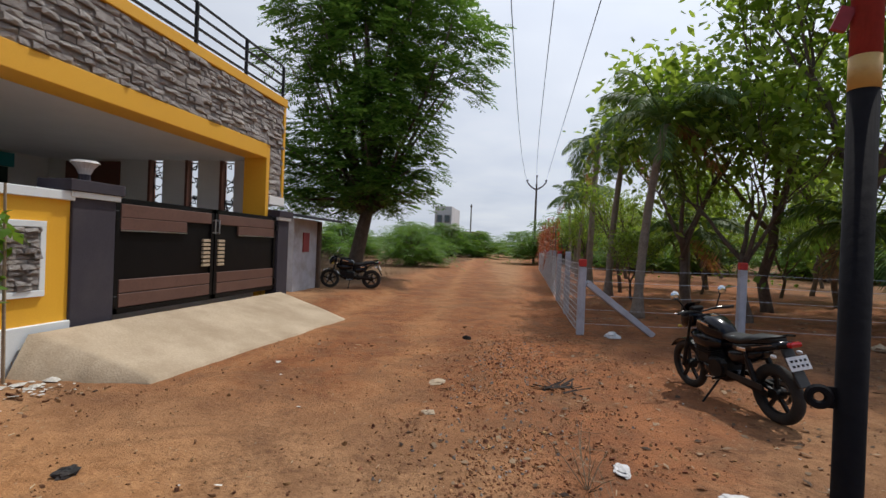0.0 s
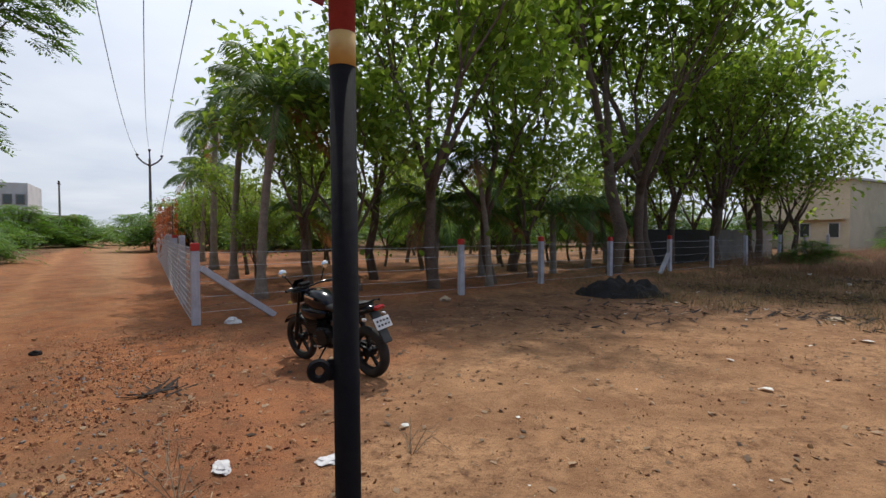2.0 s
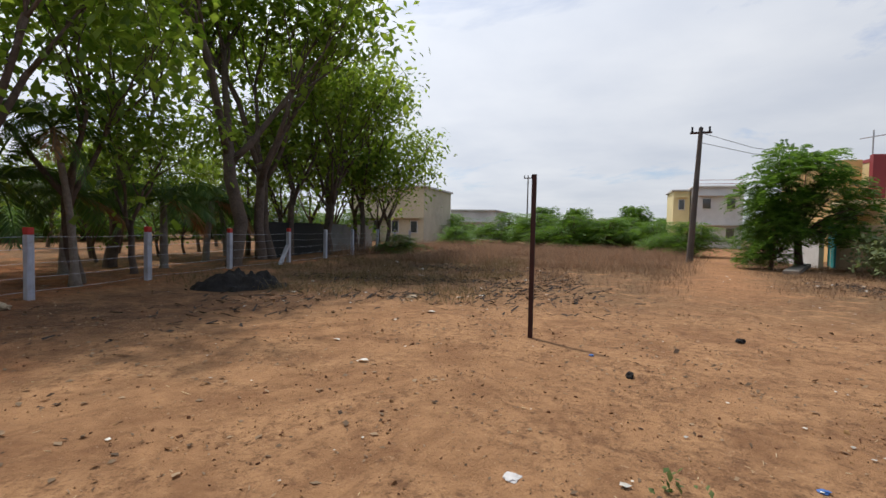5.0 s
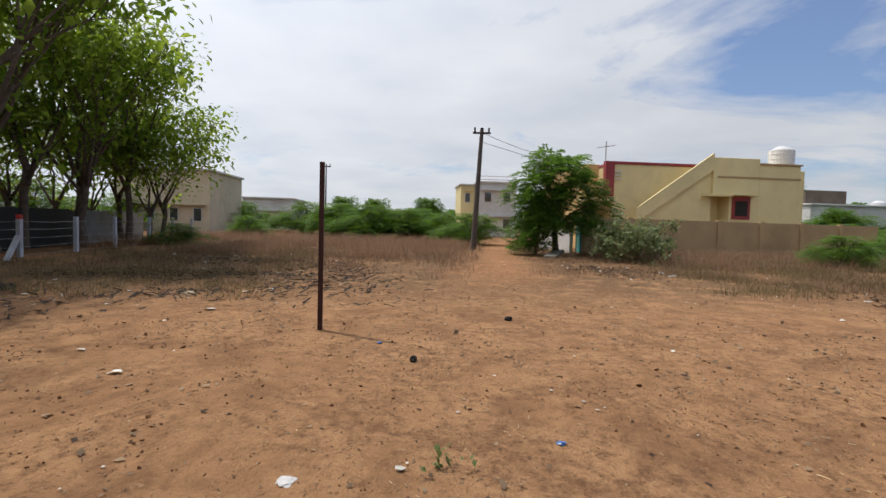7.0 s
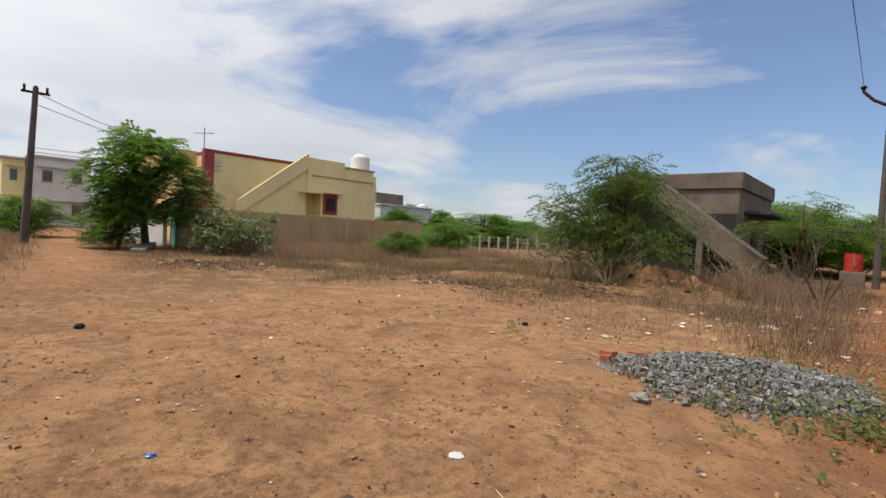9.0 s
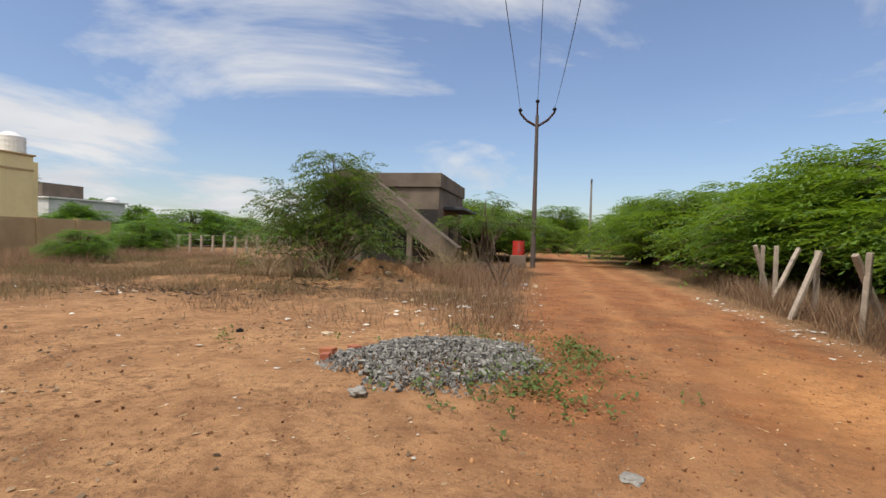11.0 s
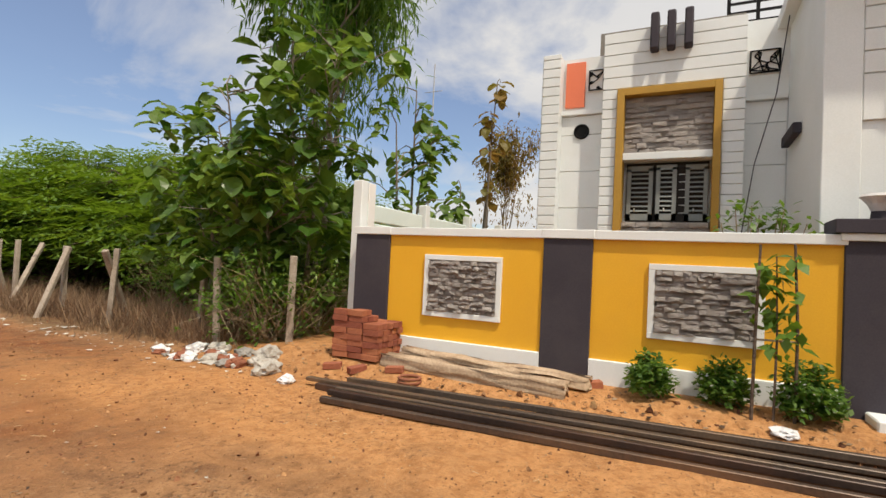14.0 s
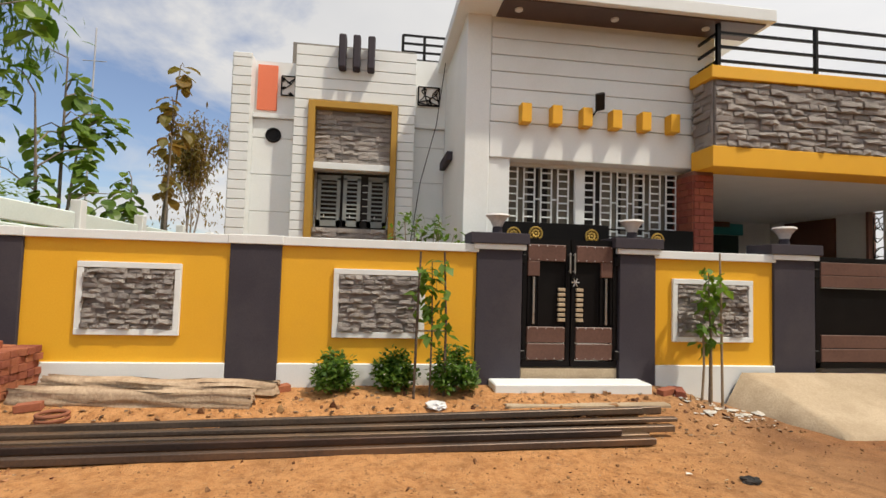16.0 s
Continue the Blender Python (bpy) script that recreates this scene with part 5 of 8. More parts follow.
# ---- motorbikes ----
def motorbike(x, y, heading, label):
    """A commuter motorbike on its side stand; front towards local +x."""
    g = thing("motorbike", label, "motorbike", "parked motorbikes")

    def wheel(cx, R, w):
        wh = part("wheel", ring(bmesh.new(), (cx, 0, R), (0, 1, 0), R - w, w, 36, 10, 1.0), M_RUBBER, g, "black tyre", True)
        part("rim", ring(bmesh.new(), (cx, 0, R), (0, 1, 0), R - 2 * w + 0.01, 0.016, 32, 8, 1.6), M_ENGINE, wh, "black alloy rim", True)
        for k in range(5):
            a = k * 2 * math.pi / 5 + 0.3
            part("spoke", bar(bmesh.new(), (cx, 0, R), (cx + (R - 2 * w) * math.cos(a), 0, R + (R - 2 * w) * math.sin(a)), 0.03, 0.035), M_ENGINE, wh)
        part("hub", rod(bmesh.new(), (cx, -0.06, R), (cx, 0.06, R), 0.06, None, 16), M_ENGINE, wh)
        part("brake_disc", ring(bmesh.new(), (cx, -0.055, R), (0, 1, 0), 0.10, 0.02, 24, 4, 0.15), M_STEEL, wh)
        return wh

    wheel(0.66, 0.30, 0.045)
    wheel(-0.66, 0.305, 0.058)

    def loft(name, secs, mat, label=""):
        """A body panel through elliptical sections (x, z centre, half width, half height)."""
        bm = bmesh.new()
        rows = []
        for sx, sz, hw, hh in secs:
            rows.append([bm.verts.new((sx, hw * math.copysign(abs(math.cos(t)) ** 0.75, math.cos(t)), sz + hh * math.copysign(abs(math.sin(t)) ** 0.75, math.sin(t)))) for t in [2 * math.pi * k / 16 for k in range(16)]])
        for a, b in zip(rows[:-1], rows[1:]):
            for k in range(16):
                bm.faces.new((a[k], a[(k + 1) % 16], b[(k + 1) % 16], b[k]))
        bm.faces.new(rows[0]), bm.faces.new(rows[-1][::-1])
        bmesh.ops.recalc_face_normals(bm, faces=bm.faces)
        return part(name, bm, mat, g, label, True)

    loft("fuel_tank", [(0.36, 0.86, 0.07, 0.06), (0.30, 0.87, 0.14, 0.12), (0.12, 0.86, 0.155, 0.13), (-0.02, 0.82, 0.12, 0.10), (-0.10, 0.79, 0.08, 0.06)], M_BIKE, "glossy black fuel tank")
    part("tank_cap", rod(bmesh.new(), (0.16, 0, 0.985), (0.16, 0, 1.0), 0.045, None, 16), M_CHROME, g)
    loft("seat", [(-0.02, 0.80, 0.09, 0.035), (-0.18, 0.79, 0.125, 0.045), (-0.36, 0.80, 0.13, 0.045), (-0.46, 0.835, 0.12, 0.05), (-0.68, 0.865, 0.10, 0.04), (-0.76, 0.875, 0.06, 0.02)], M_SEAT, "black vinyl two-person seat")
    loft("tail_panel", [(-0.05, 0.70, 0.10, 0.06), (-0.35, 0.72, 0.125, 0.08), (-0.62, 0.79, 0.11, 0.055), (-0.88, 0.85, 0.06, 0.03)], M_BIKE, "glossy black tail panel")
    loft("belly_cowl", [(0.34, 0.42, 0.10, 0.06), (0.18, 0.36, 0.13, 0.09), (-0.05, 0.34, 0.12, 0.08), (-0.16, 0.36, 0.08, 0.05)], M_BIKE, "black belly cowl")
    loft("headlamp_cowl", [(0.44, 0.92, 0.07, 0.08), (0.52, 0.91, 0.115, 0.12), (0.62, 0.88, 0.11, 0.11), (0.67, 0.86, 0.08, 0.08)], M_BIKE, "black headlamp cowl")
    loft("tank_shroud", [(0.46, 0.74, 0.10, 0.05), (0.34, 0.71, 0.165, 0.11), (0.16, 0.69, 0.16, 0.10), (-0.02, 0.70, 0.12, 0.07)], M_BIKE, "black tank shroud")
    loft("side_panel", [(-0.06, 0.62, 0.10, 0.05), (-0.22, 0.60, 0.135, 0.11), (-0.42, 0.64, 0.12, 0.08), (-0.55, 0.70, 0.09, 0.04)], M_BIKE, "black side panel")
    part("headlamp", ball(bmesh.new(), (0.665, 0, 0.86), 0.02, 0.075, 0.065), M_GLASS, g, "clear headlamp lens", True)
    bm = box(0.12, 0.34, -0.13, 0.13, 0.42, 0.62, 0.03)
    bx(bm, -0.12, 0.16, -0.15, 0.15, 0.34, 0.54, 0.04)
    eng = part("engine", bm, M_ENGINE, g, "dark alloy engine")
    for k in range(6):
        part("cooling_fin", box(0.10, 0.36, -0.14, 0.14, 0.55 + k * 0.025, 0.56 + k * 0.025, 0), M_ENGINE, eng)
    part("clutch_cover", rod(bmesh.new(), (0.0, -0.17, 0.43), (0.0, 0.17, 0.43), 0.10, None, 20), M_ENGINE, eng)
    bm = bmesh.new()
    for a, b in (((0.42, 0, 0.92), (0.30, 0, 0.50)), ((0.30, 0, 0.50), (0.10, 0, 0.33)), ((0.38, 0, 0.80), (-0.30, 0, 0.70)), ((-0.30, 0, 0.70), (-0.20, 0, 0.36)), ((-0.30, 0.10, 0.72), (-0.80, 0.10, 0.82)), ((-0.30, -0.10, 0.72), (-0.80, -0.10, 0.82))):
        rod(bm, a, b, 0.018)
    part("frame", bm, M_BLACK, g, "black tubular frame")
    for s in (-1, 1):
        bm = rod(bmesh.new(), (0.66, s * 0.09, 0.30), (0.54, s * 0.09, 0.66), 0.026)
        rod(bm, (0.54, s * 0.09, 0.66), (0.45, s * 0.09, 0.95), 0.017)
        part("fork_leg", bm, M_ENGINE, g)
        part("swing_arm", bar(bmesh.new(), (-0.14, s * 0.10, 0.38), (-0.66, s * 0.10, 0.305), 0.03, 0.05), M_BLACK, g)
        part("shock_absorber", rod(rod(bmesh.new(), (-0.52, s * 0.12, 0.36), (-0.40, s * 0.12, 0.70), 0.012), (-0.51, s * 0.12, 0.42), (-0.43, s * 0.12, 0.62), 0.03), M_ENGINE, g)
        part("foot_peg", rod(bmesh.new(), (-0.06, s * 0.12, 0.34), (-0.06, s * 0.26, 0.34), 0.014), M_BLACK, g)
        part("grab_rail", rod(rod(bmesh.new(), (-0.50, s * 0.12, 0.83), (-0.72, s * 0.12, 0.90), 0.012), (-0.72, s * 0.12, 0.90), (-0.86, s * 0.05, 0.93), 0.012), M_BLACK, g)
        hb = part("handlebar", rod(rod(bmesh.new(), (0.42, 0, 0.99), (0.38, s * 0.16, 1.02), 0.012), (0.38, s * 0.16, 1.02), (0.30, s * 0.36, 1.03), 0.012), M_BLACK, g)
        part("grip", rod(bmesh.new(), (0.335, s * 0.26, 1.027), (0.295, s * 0.375, 1.031), 0.019), M_RUBBER, hb)
        part("lever", rod(bmesh.new(), (0.40, s * 0.22, 1.03), (0.36, s * 0.36, 1.02), 0.006), M_STEEL, hb)
        mi = part("mirror_stem", rod(bmesh.new(), (0.37, s * 0.20, 1.03), (0.40, s * 0.30, 1.20), 0.008), M_BLACK, hb)
        part("mirror", ball(bmesh.new(), (0.40, s * 0.32, 1.23), 0.018, 0.062, 0.055), M_CHROME, g, "oval mirror", True)
        part("indicator", ball(bmesh.new(), (-0.80, s * 0.15, 0.74), 0.035, 0.022, 0.02, 10, 6), M_PLASTICW, g, "clear turn indicator")
        part("indicator", ball(bmesh.new(), (0.56, s * 0.17, 0.82), 0.03, 0.022, 0.02, 10, 6), M_PLASTICY, g)
        part("badge", box(-0.42, -0.30, s * 0.122 - 0.006, s * 0.122 + 0.006, 0.70, 0.735, 0.003), M_CHROME, g, "bright badge bar")
    bm = bmesh.new()
    for k in range(9):
        a = radians(35 + k * 14)
        c, r = (0.66 + 0.325 * math.cos(a), 0, 0.30 + 0.325 * math.sin(a)), 0.03
        a2 = radians(35 + (k + 1) * 14)
        bar(bm, c, (0.66 + 0.325 * math.cos(a2), 0, 0.30 + 0.325 * math.sin(a2)), 0.12, 0.012)
    part("front_mudguard", bm, M_BIKE, g)
    bm = bar(bmesh.new(), (-0.80, 0, 0.80), (-0.99, 0, 0.46), 0.13, 0.03)
    bmesh.ops.bevel(bm, geom=bm.edges[:], offset=0.008, segments=1, affect="EDGES")
    part("rear_mudguard", bm, M_SEAT, g)
    plate = part("number_plate", bar(bmesh.new(), (-0.905, 0, 0.745), (-0.965, 0, 0.625), 0.23, 0.008), M_PLASTICW, g, "white plate with dark bars")
    for r in range(2):
        for k in range(4):
            z = 0.71 - r * 0.045
            yb = -0.075 + 0.05 * k
            xm = -0.935 - (0.685 - z) * 0.5
            part("mark", bar(bmesh.new(), (xm - 0.004, yb, z + 0.010), (xm - 0.014, yb, z - 0.010), 0.024, 0.005), M_BLACK, plate)
    part("tail_lamp", box(-0.93, -0.87, -0.07, 0.07, 0.83, 0.88, 0.015), M_REDLAMP, g, "red tail lamp")
    bm = rod(bmesh.new(), (0.30, -0.10, 0.48), (0.26, -0.14, 0.28), 0.02)
    rod(bm, (0.26, -0.14, 0.28), (-0.20, -0.15, 0.27), 0.02)
    rod(bm, (-0.20, -0.15, 0.27), (-0.72, -0.17, 0.40), 0.04, 0.05, 14)
    part("exhaust", bm, M_ENGINE, g, "dark exhaust pipe")
    # fly screen, bright tank stripes and tail stripes
    bm = bar(bmesh.new(), (0.64, 0, 0.96), (0.50, 0, 1.10), 0.20, 0.012)
    bmesh.ops.bevel(bm, geom=bm.edges[:], offset=0.005, segments=1, affect="EDGES")
    part("fly_screen", bm, M_BIKE, g, "black fly screen")
    for s in (-1, 1):
        part("tank_stripe", bar(bmesh.new(), (0.26, s * 0.146, 0.93), (0.08, s * 0.152, 0.90), 0.012, 0.022), M_CHROME, g, "bright tank stripe")
        part("tail_stripe", bar(bmesh.new(), (-0.50, s * 0.118, 0.765), (-0.74, s * 0.092, 0.825), 0.012, 0.016), M_CHROME, g, "pale tail stripe")
        part("fork_shroud", rod(bmesh.new(), (0.575, s * 0.09, 0.56), (0.555, s * 0.09, 0.62), 0.034, 0.034, 12), M_RUBBER, g)
    part("chain_guard", bar(bmesh.new(), (-0.14, 0.125, 0.40), (-0.60, 0.125, 0.37), 0.015, 0.06), M_SEAT, g)
    part("gear_lever", rod(bmesh.new(), (-0.06, 0.18, 0.33), (0.14, 0.18, 0.31), 0.009), M_STEEL, g)
    part("side_stand", rod(bmesh.new(), (0.02, 0.10, 0.30), (0.06, 0.33, 0.03), 0.012), M_BLACK, g)
    part("dashboard", box(0.42, 0.50, -0.08, 0.08, 1.0, 1.06, 0.015), M_BLACK, g)
    g.matrix_world = pose(x, y, gh(x, y) - 0.005, -8, 0, heading) @ Matrix.Diagonal((0.88, 0.88, 0.88, 1))
    return g


motorbike(2.02, 5.88, math.degrees(math.atan2(1.24, -0.45)), "black motorbike leaning on its side stand on bare earth")
motorbike(-4.95, 14.1, 196, "black motorbike parked in the tree's shade")


# ---- trees ----
def grow(h, rng, p, d, length, r, depth, tips, spread=0.6, up=0.15, low=2):
    """Recursive limbs; tips collects where the leaves sit."""
    n = 4
    pts, rad = [p], [r]
    q, dd = Vector(p), Vector(d).normalized()
    for k in range(n):
        dd = (dd + Vector((rng.normal(0, 0.13), rng.normal(0, 0.13), rng.normal(up * 0.5, 0.08)))).normalized()
        q = q + dd * length / n
        pts.append(q.copy()), rad.append(max(r * (1 - 0.45 * (k + 1) / n), 0.006))
    h.tube(pts, rad, 7 if depth > 2 else 5)
    if depth <= 1:
        tips.extend([pts[-1], pts[-2], pts[-3]])
    elif depth <= low:
        tips.extend([pts[-1] + Vector((rng.normal(0, 0.5), rng.normal(0, 0.5), rng.normal(-0.3, 0.4))), pts[2] + Vector((rng.normal(0, 0.5), rng.normal(0, 0.5), rng.normal(-0.2, 0.4)))])
    if depth == 0:
        return
    for k in range(3 if depth > 1 else 2 + int(rng.random() < 0.6)):
        a = rng.uniform(0, 2 * math.pi)
        nd = (dd + Vector((math.cos(a), math.sin(a), rng.uniform(-0.25, 0.35))) * spread * rng.uniform(0.7, 1.3)).normalized()
        start = pts[-1] if k < 2 else pts[-2]
        grow(h, rng, start, nd, length * rng.uniform(0.62, 0.85), rad[-1] * 0.8, depth - 1, tips, spread, up, low)


def tree(name, label, seed, trunk_h, trunk_r, depth, limb, leaf_n, leaf_l, leaf_w, clump, mat, bark, spread=0.6, lean=(0, 0), droop=0.3, extra=None, low=2):
    rng = np.random.default_rng(seed)
    t = thing(name, label, "tree", "orchard trees" if name == "orchard_tree" else "")
    h, tips = Heap(), []
    top = Vector((lean[0], lean[1], trunk_h))
    pts = [Vector((0, 0, -0.2)), Vector((0, 0, 0.1)), top * 0.35 + Vector((rng.normal(0, 0.05), rng.normal(0, 0.05), 0)), top * 0.7 + Vector((rng.normal(0, 0.07), rng.normal(0, 0.07), 0)), top]
    h.tube(pts, [trunk_r * 1.5, trunk_r * 1.15, trunk_r, trunk_r * 0.9, trunk_r * 0.8], 9)
    n = 4
    for k in range(n):
        a = 2 * math.pi * (k + rng.uniform(-0.25, 0.25)) / n
        grow(h, rng, top - Vector((0, 0, 0.15 * k)), (math.cos(a) * spread, math.sin(a) * spread, 0.8), limb, trunk_r * 0.6, depth, tips, spread, 0.15, low)
    h.out("trunk", bark, t, "", True)
    lf = Heap()
    leaves(lf, rng, tips, (clump, clump, clump * 0.75), leaf_n, leaf_l, leaf_w, droop)
    if extra:
        leaves(lf, rng, extra(rng), (clump, clump, clump * 0.8), leaf_n * 3, leaf_l, leaf_w, droop)
    crown = lf.out("crown", mat, t)
    return t


ORCH = [tree("orchard_tree", "slender orchard tree with a loose high green crown", 11 + k, (2.0, 1.5, 2.4)[k], (0.11, 0.09, 0.13)[k], 3, (1.9, 1.5, 2.1)[k], 5, 0.25, 0.135, 0.45, M_LEAF, M_BARK, (0.42, 0.6, 0.40)[k], (0.2 * k - 0.2, 0.15), 0.4, None, 3) for k in range(3)]
spots = [(6.4, 11.4, 0, 1.3), (8.4, 11.7, 1, 1.35), (13.9, 12.2, 2, 1.75), (10.05, 12.0, 1, 0.9), (6.15, 14.6, 2, 1.0), (11.6, 14.8, 0, 1.5), (15.8, 12.6, 0, 1.6), (3.9, 13.6, 1, 1.2), (5.0, 17.5, 0, 1.05), (8.9, 16.6, 2, 1.0), (17.4, 13.4, 2, 1.5), (19.6, 14.0, 0, 1.35), (13.6, 18.2, 1, 1.25), (3.2, 18.5, 2, 0.95), (7.0, 21.5, 1, 1.2), (11.0, 22.0, 0, 1.2), (16.5, 20.5, 2, 1.1), (22.3, 13.6, 0, 1.5), (26.3, 14.2, 1, 1.45), (2.6, 23.0, 0, 0.95), (5.0, 27.0, 2, 1.0), (20.5, 20.0, 0, 1.2), (9.0, 28.0, 1, 1.25), (14.5, 28.0, 0, 1.1), (3.0, 31.0, 1, 1.1), (24.6, 13.0, 0, 1.3), (18.0, 27.0, 2, 1.1), (4.6, 11.9, 1, 1.0), (21.2, 12.9, 2, 1.0), (6.5, 34, 0, 1.2), (12, 34, 2, 1.2), (18, 34, 1, 1.4), (24, 30, 0, 1.3), (25, 23, 2, 1.2), (30, 27, 1, 1.3), (3.2, 42, 0, 1.2), (10, 42, 1, 1.4), (20, 42, 2, 1.3), (30, 36, 0, 1.3), (4.5, 22, 1, 1.0), (8.5, 19.0, 1, 0.95), (12.4, 16.4, 1, 0.9), (15.2, 16.8, 1, 1.0), (10.5, 19.0, 1, 1.0), (6.0, 19.0, 1, 0.8), (2.9, 15.2, 1, 0.8), (17.6, 18.0, 1, 1.0), (21.5, 17.0, 1, 1.1), (20.3, 15.2, 1, 1.2), (23.5, 15.3, 1, 1.2), (26.2, 15.4, 1, 1.1), (18.5, 15.4, 1, 1.2), (27.6, 12.9, 1, 1.35), (25.6, 12.4, 1, 1.1)]
rs = random.Random(8)
for k, (x, y, v, s) in enumerate(spots):
    if x + 0.1 < 0.25 * y and y > 13:
        s *= 0.5
    elif y > 15.5:
        s *= 0.62
    m = pose(x, y, gh(x, y) if y < 15 else 0.1, 0, 0, rs.uniform(0, 360)) @ Matrix.Diagonal((s, s, s * rs.uniform(0.95, 1.1), 1))
    if k < 3 and v == k:
        ORCH[v].matrix_world = m
        continue
    o = copy_thing(ORCH[v], m)
    o.matrix_world = m


def palm(label, seed, height, fronds, flen, lean, drymix=0.15):
    rng = np.random.default_rng(seed)
    t = thing("coconut_palm", label, "palm tree", "coconut palms")
    h = Heap()
    n = 12
    pts = [Vector((lean[0] * (k / n) ** 2, lean[1] * (k / n) ** 2, -0.2 + (height + 0.2) * k / n)) for k in range(n + 1)]
    h.tube(pts, [0.22 if k == 0 else 0.16 if k == 1 else 0.115 - 0.035 * k / n + (0.012 if k % 2 else 0) for k in range(n + 1)], 10)
    h.out("trunk", M_PALEBARK, t, "", True)
    top = pts[-1]
    for f in range(fronds):
        hf = Heap()
        a = 2 * math.pi * f / fronds + rng.uniform(-0.2, 0.2)
        rise = rng.uniform(-0.35, 1.25)
        L = flen * rng.uniform(0.8, 1.1)
        spine, d, q = [], Vector((math.cos(a) * math.cos(rise), math.sin(a) * math.cos(rise), math.sin(rise))), top.copy()
        for k in range(12):
            spine.append(q.copy())
            d = (d + Vector((0.03, 0.0, -0.13 - 0.02 * k * 0.5))).normalized()
            q = q + d * L / 11
        hf.tube(spine, [0.028 * (1 - k / 13) + 0.004 for k in range(12)], 4)
        side = Vector((-math.sin(a), math.cos(a), 0))
        for k in range(44):
            u = 0.10 + 0.88 * k / 44
            i = min(int(u * 11), 10)
            p = spine[i].lerp(spine[i + 1], u * 11 - i)
            ax = (spine[i + 1] - spine[i]).normalized()
            ll = flen * 0.30 * math.sin(math.pi * (0.12 + 0.82 * u)) * rng.uniform(0.85, 1.1)
            for s in (-1, 1):
                dirn = (side * s * 0.8 + ax * 0.55 + Vector((0, 0, -0.45 + rng.normal(0, 0.12)))).normalized()
                e = p + dirn * ll
                mdl = p + dirn * ll * 0.5 + Vector((0, 0, 0.05 * ll))
                wv = ax * 0.023
                hf.add([p, mdl + wv, e + Vector((0, 0, -0.12 * ll)), mdl - wv], [(0, 1, 3), (1, 2, 3)])
        hf.out("frond", M_DRYPALM if rng.random() < drymix and rise < 0.2 else M_PALM, t)
    return t


PALMS = [palm("young coconut palm with a swollen pale trunk", 5, 4.7, 15, 2.2, (0.55, 0.1)), palm("coconut palm with wind-blown fronds", 6, 5.3, 15, 1.9, (0.35, -0.1)), palm("low coconut palm with arching yellowish fronds", 9, 2.0, 13, 2.0, (0.1, 0.2), 0.35)]
pal = [(2.4, 12.0, 0, 0.88), (2.5, 21.5, 1, 1.1), (9.4, 13.6, 2, 1.0), (2.5, 16.6, 1, 0.9), (11.8, 12.9, 2, 1.05), (14.8, 14.2, 2, 1.1), (2.6, 27.0, 1, 0.9), (7.5, 13.3, 2, 1.1), (17.4, 15.6, 2, 1.0), (2.9, 32.0, 0, 1.0), (8.15, 11.45, 0, 0.7), (4.6, 16.0, 2, 1.0), (3.2, 38.0, 1, 1.0)]
for k, (x, y, v, s) in enumerate(pal):
    m = pose(x, y, 0.08, 0, 0, rs.uniform(0, 360)) @ Matrix.Diagonal((s, s, s, 1))
    if k < 3 and v == k:
        PALMS[v].matrix_world = m
        continue
    copy_thing(PALMS[v], m).matrix_world = m

# the big shade tree beyond the house
def spray(lf, rng, p, d, length, pairs, leaf):
    """One hanging compound leaf: a drooping midrib with paired leaflets."""
    d = Vector(d).normalized()
    sd = d.cross(Vector((0, 0, 1)))
    sd = sd.normalized() if sd.length > 1e-3 else Vector((1, 0, 0))
    for j in range(pairs):
        u = (j + 0.6) / pairs
        c = p + d * length * u + Vector((0, 0, -0.45 * length * u * u))
        for sg in (-1, 1):
            e = c + (sd * sg * 0.8 + d * 0.45 + Vector((0, 0, rng.uniform(-0.55, 0.05)))) * leaf * rng.uniform(0.8, 1.2)
            wv = d * leaf * 0.17
            m_ = (c + e) * 0.5
            lf.add([c, m_ + wv, e, m_ - wv], [(0, 1, 3), (1, 2, 3)])


